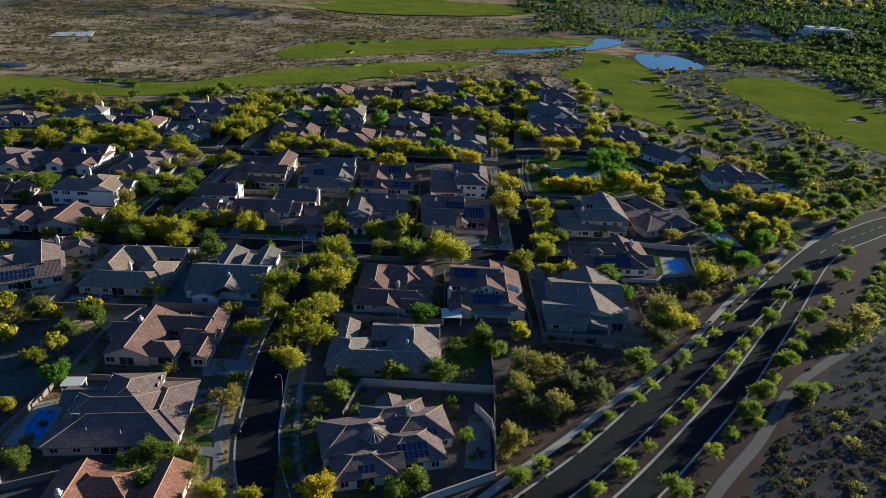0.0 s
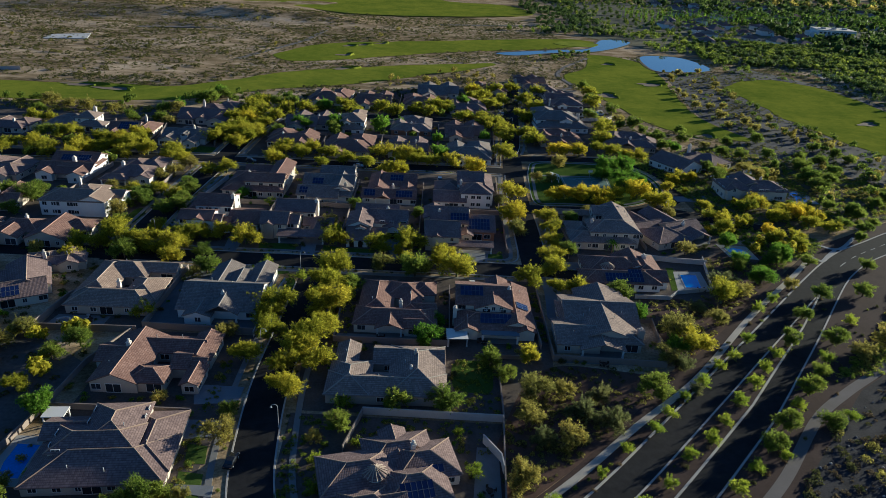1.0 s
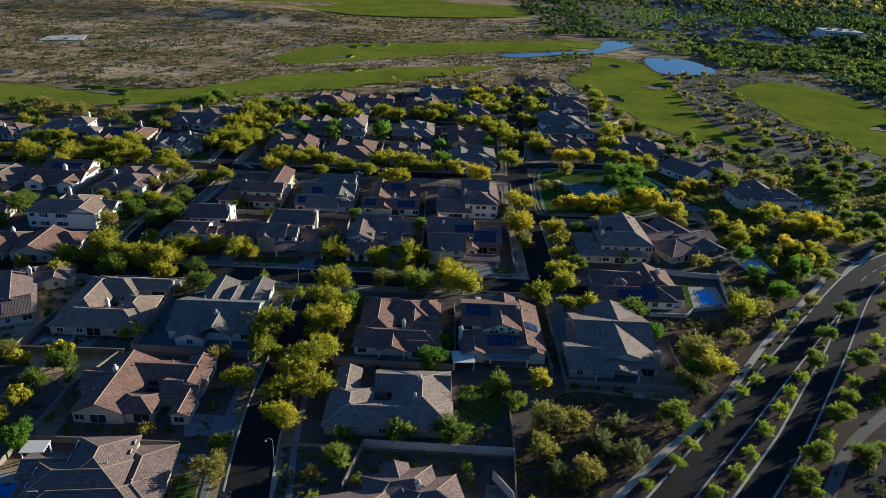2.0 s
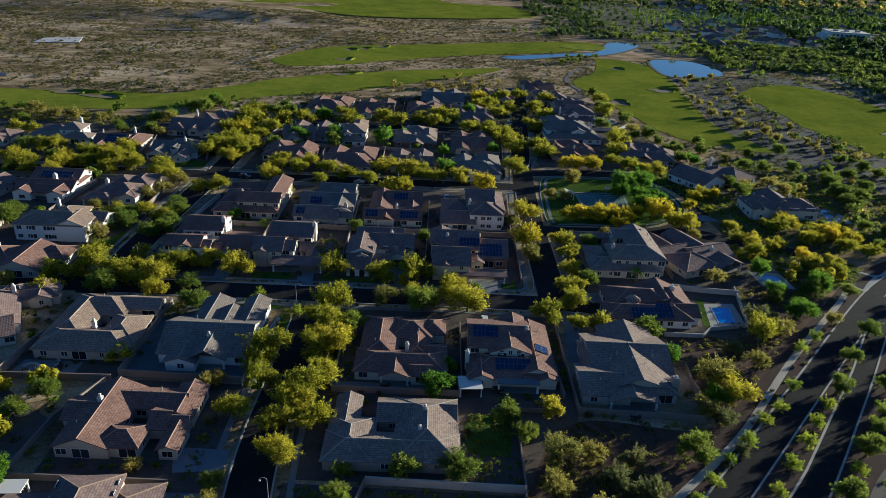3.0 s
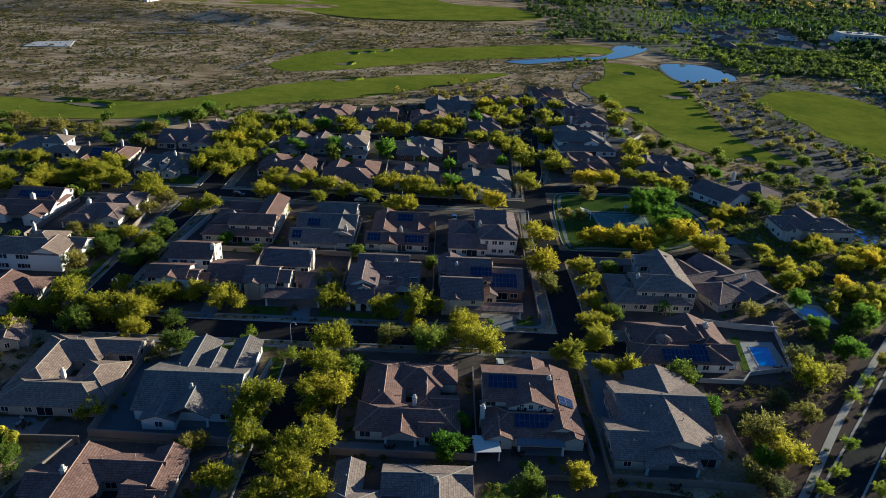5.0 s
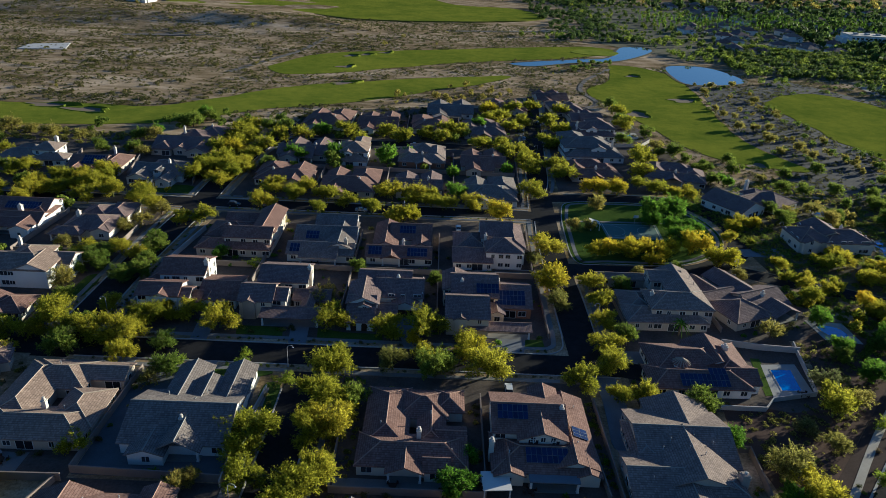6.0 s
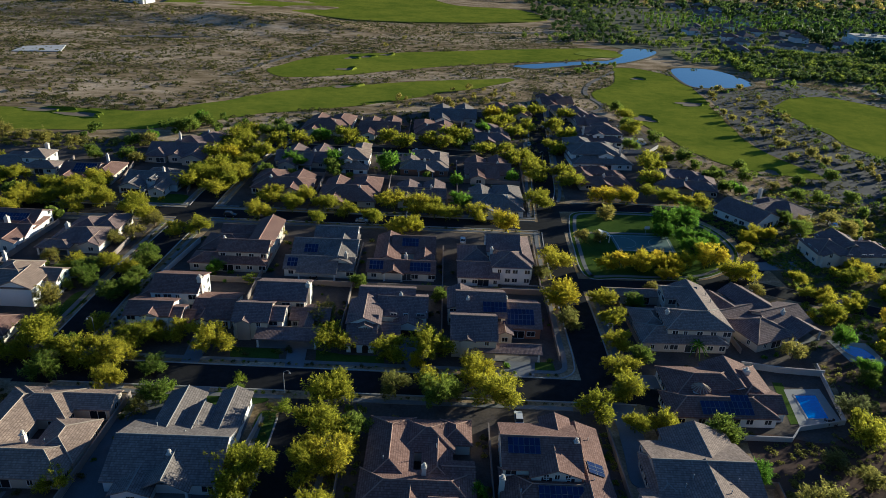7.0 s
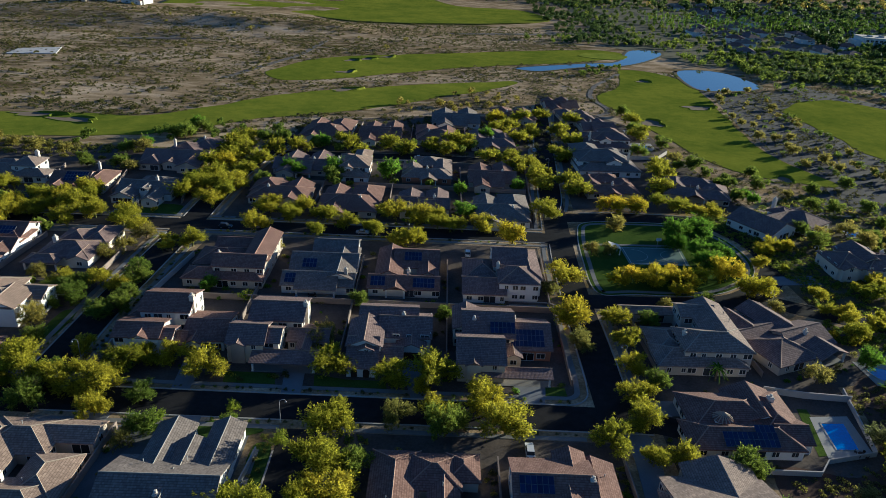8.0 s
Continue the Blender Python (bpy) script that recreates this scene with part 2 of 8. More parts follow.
def rod(bm, a, b, r0, r1, n=6):
    """A tapered round bar from a to b."""
    a, b = Vector(a), Vector(b)
    q = (b - a).to_track_quat("Z", "Y")
    rings = []
    for c, r in ((a, r0), (b, r1)):
        rings.append([bm.verts.new(c + q @ Vector((r * math.cos(2 * math.pi * i / n), r * math.sin(2 * math.pi * i / n), 0))) for i in range(n)])
    for i in range(n):
        bm.faces.new((rings[0][i], rings[0][(i + 1) % n], rings[1][(i + 1) % n], rings[1][i]))
    bm.faces.new(rings[0][::-1])
    bm.faces.new(rings[1])


def spline(pts, closed=False, per=8):
    """A smooth line through a few points of the plan."""
    n, out = len(pts), []
    for i in range(n if closed else n - 1):
        p = [pts[(i + k) % n] if closed else pts[max(0, min(n - 1, i + k))] for k in (-1, 0, 1, 2)]
        for j in range(per):
            t = j / per
            out.append(tuple(0.5 * (2 * p[1][k] + (p[2][k] - p[0][k]) * t + (2 * p[0][k] - 5 * p[1][k] + 4 * p[2][k] - p[3][k]) * t * t
                                    + (3 * p[1][k] - p[0][k] - 3 * p[2][k] + p[3][k]) * t ** 3) for k in (0, 1)))
    if not closed:
        out.append(tuple(pts[-1]))
    return out


def offset(line, d):
    """The line moved d metres to its left; d may be a function of the northing."""
    out = []
    for i in range(len(line)):
        a, b = line[max(0, i - 1)], line[min(len(line) - 1, i + 1)]
        dx, dy = b[0] - a[0], b[1] - a[1]
        k = math.hypot(dx, dy) or 1
        s = d(line[i][1]) if callable(d) else d
        out.append((line[i][0] - dy / k * s, line[i][1] + dx / k * s))
    return out


def strip(bm, line, d0, d1, z0, z1):
    """A solid band along a line, between two offsets to the left, from z0 to z1."""
    a, b = offset(line, d0), offset(line, d1)
    prev = None
    for p, q in zip(a, b):
        ring = [bm.verts.new((p[0], p[1], z0)), bm.verts.new((p[0], p[1], z1)), bm.verts.new((q[0], q[1], z1)), bm.verts.new((q[0], q[1], z0))]
        if prev:
            for i in range(4):
                bm.faces.new((prev[i], prev[(i + 1) % 4], ring[(i + 1) % 4], ring[i]))
        else:
            bm.faces.new(ring)
        prev = ring
    bm.faces.new(prev[::-1])


def slab(bm, outline, z0, z1):
    """A flat plate with the outline given."""
    top = [bm.verts.new((x, y, z1)) for x, y in outline]
    low = [bm.verts.new((x, y, z0)) for x, y in outline]
    n = len(outline)
    bm.faces.new(top)
    for i in range(n):
        bm.faces.new((low[i], low[(i + 1) % n], top[(i + 1) % n], top[i]))


def setting(name, bm, material, label, category):
    bmesh.ops.recalc_face_normals(bm, faces=bm.faces)
    return tagged(part(name, bm, material), label, category, kind="structure")


def inside(x, y, poly):
    hit, j = False, len(poly) - 1
    for i in range(len(poly)):
        (xi, yi), (xj, yj) = poly[i], poly[j]
        if (yi > y) != (yj > y) and x < (xj - xi) * (y - yi) / (yj - yi) + xi:
            hit = not hit
        j = i
    return hit


# ---- ground, golf course, water ----
def relief(x, y):
    """Height of the natural ground: flat round the houses, low hills far out."""
    h = (11 + 4 * noise.noise((x * 0.022, y * 0.035, 2.0)) + 4 * noise.noise((x * 0.06, y * 0.08, 5.0))) * math.exp(-(((x + 215) / 115) ** 2 + ((y - 808) / 34) ** 2))
    h += 9 * math.exp(-(((x + 400) / 90) ** 2 + ((y - 860) / 60) ** 2))
    far = max(0.0, min(1.0, (y - 1250) / 800))
    h += far * 25 * (noise.noise((x * 0.002, y * 0.002, 3.1)) + 0.4)
    dry = max(0.0, min(1.0, (y - 620) / 120)) * max(0.0, min(1.0, (-120 - x) / 60))
    h += dry * (3.2 * noise.noise((x * 0.012, y * 0.026, 0.7)) + 1.0 + 1.0 * noise.noise((x * 0.05, y * 0.07, 4.0)))
    return h


def build_ground():
    xs = [-4500, -2600, -1500, -1000] + list(range(-760, 781, 14)) + [1000, 1500, 2600, 4500]
    ys = [-2500, -1200, -500] + [-100, -50, 0, 50] + list(range(80, 281, 20)) + list(range(300, 601, 50)) + list(range(614, 1101, 14)) + list(range(1140, 1700, 60)) + [1900, 2300, 2900, 3600, 4700]
    verts = [(x, y, relief(x, y)) for y in ys for x in xs]
    w = len(xs)
    faces = [(j * w + i, j * w + i + 1, (j + 1) * w + i + 1, (j + 1) * w + i) for j in range(len(ys) - 1) for i in range(w - 1)]
    me = bpy.data.meshes.new("ground")
    me.from_pydata(verts, [], faces)
    me.materials.append(SOIL)
    for p in me.polygons:
        p.use_smooth = True
    tagged(new("ground", me), "brown desert soil with gravel washes and dry crust", "ground", kind="structure")


build_ground()

FAIR_A = spline([(-430, 440), (-265, 449), (-180, 453), (-150, 472), (-120, 509), (-78, 541), (3, 580), (44, 594), (26, 566), (-18, 527), (-54, 492), (-84, 473), (-117, 455), (-146, 428), (-200, 409), (-440, 392)], True)
FAIR_B = spline([(-137, 588), (-113, 644), (-77, 671), (-28, 693), (30, 721), (129, 760), (156, 740), (106, 690), (13, 645), (-42, 606), (-99, 566), (-124, 564)], True)
FAIR_C = spline([(134, 658), (160, 656), (176, 617), (174, 572), (164, 489), (161, 434), (173, 398), (168, 385), (134, 400), (118, 439), (107, 494), (93, 549), (118, 591)], True)
FAIR_D = spline([(216, 540), (257, 577), (286, 568), (300, 538), (306, 458), (302, 409), (256, 335), (242, 360), (222, 429), (217, 491)], True)
FAIR_F = spline([(-350, 954), (-280, 953), (-206, 941), (-101, 888), (39, 919), (116, 986), (86, 1077), (5, 1093), (-84, 1209), (-327, 1119)], True)
LAKES = [spline([(47, 650), (106, 684), (140, 703), (166, 768), (195, 775), (193, 744), (150, 686), (103, 662), (65, 637)], True),
         spline([(180, 664), (206, 679), (226, 668), (235, 632), (229, 607), (199, 592), (175, 598)], True)]
FAIRWAYS = (FAIR_A, FAIR_B, FAIR_C, FAIR_D, FAIR_F)


def fairway(outline, z):
    mid = (sum(p[0] for p in outline) / len(outline), sum(p[1] for p in outline) / len(outline))
    bm = bmesh.new()
    rim = [(x + 3.5 * noise.noise((x * 0.05, y * 0.05, 1)), y + 3.5 * noise.noise((x * 0.05, y * 0.05, 9))) for x, y in outline]
    slab(bm, rim, -0.3, z)
    setting("fairway", bm, FAIRWAY, "mown yellow-green golf fairway with soft edges", "fairway")
    bm = bmesh.new()
    closed = rim + rim[:2]
    strip(bm, closed, -3.2, 0.6, -0.3, z - 0.05)
    setting("rough", bm, ROUGHGRASS, "band of longer darker grass round the fairway", "grass")


for outline in (FAIR_A, FAIR_B, FAIR_C, FAIR_D):
    fairway(outline, 0.16)
fairway(FAIR_F, 1.2)
for outline in LAKES:
    bm = bmesh.new()
    slab(bm, outline, -0.5, 0.22)
    setting("water", bm, LAKE, "still pond water on the golf course reflecting the sky", "pond")
    bm = bmesh.new()
    strip(bm, outline + outline[:2], -2.2, 0.3, -0.4, 0.30)
    setting("bank", bm, rough_surface("pond_bank", (0.10, 0.085, 0.05), 0.3, 3, 0.3), "dark earthen bank round the pond", "bank")


def bunker(x, y, w, d, turn, z=0.16):
    """A sand hollow with a grass lip on its far side."""
    ring = []
    for i in range(28):
        a = 2 * math.pi * i / 28
        k = 1 + 0.22 * math.sin(3 * a + x) + 0.12 * math.sin(5 * a + y)
        ring.append((w / 2 * k * math.cos(a), d / 2 * k * math.sin(a)))
    c, s = math.cos(turn), math.sin(turn)
    ring = [(x + c * p - s * q, y + s * p + c * q) for p, q in ring]
    bm = bmesh.new()
    slab(bm, ring, -0.2, z + 0.08)
    setting("bunker", bm, SAND, "pale sand bunker with a raised grass lip", "bunker")
    bm = bmesh.new()
    rows = []
    for i in range(28):
        p, q = ring[i]
        away = Vector((p - x, q - y, 0)).normalized()
        h = 0.14 + 1.1 * max(0.0, away.dot(Vector((0.85, 0.5, 0))))
        rows.append([bm.verts.new((p + away.x * o, q + away.y * o, z + k)) for o, k in ((-0.5, 0.05), (0.1, h), (0.6, h + 0.05), (1.5, -0.1))])
    for i in range(28):
        for k in range(3):
            bm.faces.new((rows[i][k], rows[i][k + 1], rows[(i + 1) % 28][k + 1], rows[(i + 1) % 28][k]))
    bmesh.ops.recalc_face_normals(bm, faces=bm.faces)
    setting("bunker_lip", bm, FAIRWAY, "low grass lip round a sand bunker", "grass")


for x, y, w, d, turn in ((-74, 540, 20, 8, 0.4), (142, 616, 11, 8, 0.2), (158, 535, 20, 12, 0.2), (114, 488, 15, 14, 1.0), (-84, 648, 13, 8, 0.6), (-72, 657, 12, 8, 0.6),
                         (-57, 671, 13, 7, 0.6), (-82, 600, 16, 8, 0.5), (-226, 446, 26, 8, 0), (-203, 439, 24, 9, -0.1), (150, 392, 12, 7, 0.5), (270, 440, 16, 9, 0.6)):
    bunker(x, y, w, d, turn)
bm = bmesh.new()
slab(bm, [(134 + 22 * math.cos(a / 4) * (1 + 0.1 * math.sin(a)), 727 + 17 * math.sin(a / 4)) for a in range(25)], -0.2, 0.4)
setting("putting_green", bm, GREEN, "closely mown round putting green beside the pond", "green")
bm = bmesh.new()
strip(bm, spline([(129, 643), (112, 612), (99, 587), (90, 552), (95, 516), (84, 500)]), -1.6, 1.6, -0.1, 0.24)
setting("cart_path", bm, PATHMAT, "pale winding cart path beside the fairway", "path")
bm = bmesh.new()
strip(bm, spline([(-330, 690), (-200, 736), (-114, 788), (54, 843), (160, 870)]), -5, 5, -0.5, 0.3)
setting("dirt_track", bm, PATHMAT, "bare pale dirt track through the desert", "track")
bm = bmesh.new()
strip(bm, spline([(-160, 560), (-140, 623), (-127, 671), (-118, 760)]), -2.5, 2.5, -0.5, 0.2)
setting("dirt_track", bm, PATHMAT, "bare pale dirt track through the desert", "track")

# ---- streets ----
ROADZ, KERBZ, WALKZ = 0.03, 0.15, 0.14


LAYER = [0]


def layer(step=0.003, turn=9):
    """A few millimetres more for each next surface, so that crossing ones never share a plane."""
    LAYER[0] += 1
    return step * (LAYER[0] % turn)


def street(name, line, half, label):
    bm = bmesh.new()
    strip(bm, line, -half, half, -0.2, ROADZ + layer(0.004, 11))
    return setting(name, bm, ASPHALT, label, "road")


def kerb(line, d, w=0.36):
    bm = bmesh.new()
    strip(bm, line, d, d + w, -0.2, KERBZ + layer())
    return setting("kerb", bm, KERB, "pale concrete kerb with gutter along the street", "kerb")


def pavement(line, d, w=1.35, material=CONCRETE):
    bm = bmesh.new()
    strip(bm, line, d, d + w, -0.2, WALKZ - 0.03 + layer())
    return setting("pavement", bm, material, "pale concrete pavement beside the street", "pavement")


def line_of(*pts):
    """Points every few metres on straight runs."""
    out = []
    for (x0, y0), (x1, y1) in zip(pts, pts[1:]):
        n = max(1, int(math.hypot(x1 - x0, y1 - y0) / 8))
        out += [(x0 + (x1 - x0) * i / n, y0 + (y1 - y0) * i / n) for i in range(n)]
    return out + [pts[-1]]


def arc(cx, cy, r, a0, a1, n=9):
    return [(cx + r * math.cos(radians(a0 + (a1 - a0) * i / (n - 1))), cy + r * math.sin(radians(a0 + (a1 - a0) * i / (n - 1)))) for i in range(n)]


L1 = spline([(-20, 70), (-27, 92), (-34, 110), (-37, 128), (-38.5, 150), (-38, 180), (-38, 204)])
street("road", line_of((-260, 203), (-150, 211.5), (40, 211.5)), 4.4, "dark asphalt residential street in the shade of trees")
street("road", L1, 4.3, "dark asphalt residential street curving past the houses")
street("road", spline([(33, 206), (33, 240), (33, 290), (37, 360), (43, 430), (50, 500), (60, 560)]), 4.5, "dark asphalt residential street running to the golf course")
street("road", line_of((-260, 305), (-150, 311), (60, 313)), 4.4, "dark asphalt residential street in the shade of trees")
street("road", spline([(-102, 206), (-101.5, 260), (-99, 312), (-98, 340), (-95, 380), (-85, 430)]), 4.6, "dark asphalt residential street with planted verges")
street("road", spline([(37, 267), (62, 267.5), (82, 271), (97, 283), (105, 298), (104, 318), (92, 334), (70, 336), (37, 333)]), 4.2, "dark asphalt loop road round the small park")
street("road", spline([(30, 212), (40, 211), (47, 209)]), 3.5, "asphalt stub at the street's end")
street("road", spline([(90, 273), (105, 266), (122, 259), (138, 250)]), 4.0, "dark asphalt entrance street from the parkway")
street("road", line_of((-100, 397), (-20, 402), (40, 400)), 4.2, "dark asphalt residential street between rows of houses")



def edge(pts, walk=True, gap=2.2):
    """A kerb line with a planted verge and a pavement on its left side."""
    kerb(pts, 0)
    if walk:
        pavement(pts, gap)


edge(line_of((-42.8, 207), (-96, 207)), True, 2.0)
edge(line_of((24.5, 207), (-33, 207)), True, 2.0)
edge(line_of((-96.5, 216), (22, 216)) + arc(22, 222, 6, -85, 0) + line_of((28.3, 226), (28.3, 256)) + arc(22.5, 259, 6, 5, 85) + line_of((20, 265), (12, 265)), True, 2.0)
edge(line_of((40, 207), (24, 207)), False)
edge(spline([(37.6, 256), (37.6, 240), (37.6, 222), (40, 215), (46, 213.5)]), True, 1.6)
edge(offset(L1, 4.3)[:-3], True, 3.0)
edge(offset(L1, -4.3)[::-1][3:], True, 3.0)
edge(line_of((-94.5, 303), (-96.8, 262), (-97, 220)), True, 2.0)
edge(line_of((-106.5, 218), (-106, 262), (-103.6, 303)), True, 2.0)
edge(line_of((28.5, 308.5), (-92, 307.5)), True, 2.0)
edge(line_of((-93, 316.5), (28.5, 317.5)), True, 2.0)
edge(line_of((-104, 306), (-150, 306), (-250, 300)), True, 2.0)
edge(line_of((-250, 310), (-150, 315.5), (-104, 316)), True, 2.0)
edge(spline([(28.6, 270), (29, 290), (30, 307)]), True, 1.8)
edge(spline([(29, 320), (32, 360), (38, 430), (45, 500)]), True, 1.8)
edge(spline([(54, 500), (47.5, 430), (41.5, 360), (38, 340)]), True, 1.8)
edge(spline([(-103, 318), (-102.5, 340), (-99.5, 380), (-90, 430)]), True, 1.8)
edge(spline([(-80.5, 430), (-90.5, 380), (-93.5, 340), (-94, 320)]), True, 1.8)
PARK = spline([(40, 273), (52, 272.3), (74, 273.5), (88, 281), (97, 292), (99, 306), (95, 321), (84, 330.5), (64, 331.5), (46, 329), (41.5, 318), (39.5, 296)], True)
edge(PARK + PARK[:2], True, 1.5)
edge(spline([(88, 265), (62, 263), (44, 263), (38.5, 259)]), True, 1.5)
edge(spline([(104, 338), (86, 340.5), (62, 341), (46, 339)]), False)

# parkway with two carriageways, planted median and side strips
PARKWAY = spline([(-30, 62), (0, 83), (19, 101), (36, 117), (65, 149), (90, 177), (137, 229), (163, 249), (188, 265), (230, 285), (300, 305)])


def steps(*knots):
    """A value that runs straight from knot to knot with the northing."""
    return lambda y: float(np.interp(y, [k[0] for k in knots], [k[1] for k in knots]))


INNER = 0.6
MEDIAN_EAST = steps((60, -11.5), (152, -11.5), (190, -8.6), (212, -5.7))
OUTER = steps((60, -18.0), (150, -17.6), (162, -16.6), (192, -13.6), (222, -10.0), (300, -9.6))
bm = bmesh.new()
strip(bm, PARKWAY, OUTER, INNER, -0.2, ROADZ + layer(0.004, 11))
setting("parkway", bm, ASPHALT, "dark wide asphalt parkway curving past the houses", "road")
kerb(PARKWAY, INNER - 0.2, 0.5)
n_end = sum(1 for q in PARKWAY if q[1] < 212)
MEDIAN_L = offset(PARKWAY, -6.3)[:n_end]
MEDIAN_R = offset(PARKWAY, MEDIAN_EAST)[:n_end]
bm = bmesh.new()
slab(bm, MEDIAN_L + MEDIAN_R[::-1], -0.2, 0.13)
setting("median", bm, REDGRAVEL, "planted median with brown gravel between the carriageways", "median")
kerb(MEDIAN_L, -0.1, 0.42)
kerb(MEDIAN_R, -0.5, 0.5)
SIDE = offset(PARKWAY, OUTER)
bm = bmesh.new()
strip(bm, PARKWAY, -29.4, OUTER, -0.2, 0.12)
setting("verge", bm, REDGRAVEL, "planted verge of brown gravel beside the parkway", "verge")
kerb(SIDE, -0.2, 0.46)
for k in range(12):
    bm = bmesh.new()
    strip(bm, offset(PARKWAY, steps((200, -4.7), (330, -4.6)))[n_end + 2 + 2 * k:n_end + 4 + 2 * k], -0.07, 0.07, 0.02, ROADZ + 0.055)
    setting("lane_line", bm, LINE, "worn pale painted lane line", "line")
for corner in ([(137.1, 249.5), (140.8, 244.3), (145.1, 240.5), (149.8, 242.1), (159.3, 252.0)], [(133.5, 232.1), (135.8, 229.3), (140.1, 233.8), (145.7, 239.5)]):
    bm = bmesh.new()
    strip(bm, spline(corner), -0.7, 0.7, -0.1, 0.15 + layer())
    setting("pavement", bm, DECK, "pale concrete pavement curving round the entrance corner", "pavement")
bm = bmesh.new()
strip(bm, spline([(-10, 78), (14, 103), (31, 119), (47, 135.5), (67, 155), (94, 188), (122, 219), (134, 234)]), -0.85, 0.85, -0.1, 0.14)
setting("footpath", bm, rough_surface("path_concrete", (0.38, 0.345, 0.29), 0.2, 5, 0.3, 0.85), "pale concrete footpath beside the parkway", "path")
bm = bmesh.new()
strip(bm, spline([(40, 80), (58.5, 104), (74.5, 121), (90.5, 140.5), (104, 152), (119, 163), (133, 174), (146, 190), (165, 214), (200, 240)]), -1.25, 1.25, -0.1, 0.14)
setting("footpath", bm, PATHMAT, "wide pale granite footpath through the desert", "path")
bm = bmesh.new()
strip(bm, PARKWAY, 0.3, 7.0, -0.2, 0.066)
setting("verge", bm, REDGRAVEL, "planted verge of brown gravel between footpath and kerb", "verge")
bm = bmesh.new()
slab(bm, spline([(40, 78), (60, 104), (76, 121), (92, 140), (105.5, 151), (120.5, 162), (134.5, 173), (147.5, 189), (166.5, 213), (201, 239)]) + [(330, 220), (330, 60), (120, 40)], -0.2, 0.07)
setting("desert_slope", bm, STONY, "stony grey-brown desert floor beside the footpath", "desert")
bm = bmesh.new()
strip(bm, offset(PARKWAY, -29.4), -9.0, 0.1, -0.2, 0.055)
setting("verge", bm, REDGRAVEL, "bare gravel strip between parkway and granite path", "verge")
bm = bmesh.new()
slab(bm, spline([(12, 107), (28, 119), (46, 138), (64, 157), (92, 190), (118, 220), (110, 236), (96, 228), (90, 204), (80, 196), (62, 196), (62, 158), (30, 157), (16, 132)], True), -0.2, 0.05)
setting("landscape_bed", bm, rough_surface("bed_gravel", (0.088, 0.056, 0.042), 0.4, 2.2, 0.15, 0.95, 0.6, 0.05), "bed of reddish brown gravel beneath desert trees", "bed")


# ---- houses ----
PITCH = 0.42
WINDOWS = {}


def window_meshes(w, h):
    """Frame and pane of a window in the xz plane that looks along -y, shared by size."""
    key = (round(w, 1), round(h, 1))
    if key not in WINDOWS:
        bm = bmesh.new()
        a, b, t = w / 2, h / 2, 0.11
        for x0, z0, x1, z1 in ((-a - t, b, a + t, b + t), (-a - t, -b - t, a + t, -b), (-a - t, -b, -a, b), (a, -b, a + t, b), (-0.04, -b, 0.04, b)):
            box(bm, x0, -0.09, z0, x1, 0.05, z1)
        fr = bpy.data.meshes.new("window")
        bm.to_mesh(fr), bm.free()
        bm = bmesh.new()
        box(bm, -a, -0.035, -b, a, 0.04, b)
        pn = bpy.data.meshes.new("pane")
        bm.to_mesh(pn), bm.free()
        fr.materials.append(WHITE), pn.materials.append(GLASS)
        WINDOWS[key] = (fr, pn)
    return WINDOWS[key]


CAP_MESH = {}


def cap_mesh(kind):
    if kind not in CAP_MESH:
        bm = bmesh.new()
        rod(bm, (0, 0, 0), (0, 0, 1), 0.15, 0.15, 5)
        CAP_MESH[kind] = bpy.data.meshes.new("ridge_cap")
        bm.to_mesh(CAP_MESH[kind]), bm.free()
        CAP_MESH[kind].materials.append(CAPS[kind])
    return CAP_MESH[kind]


HOUSES = []
FACES = {"s": 0, "e": 90, "n": 180, "w": 270}


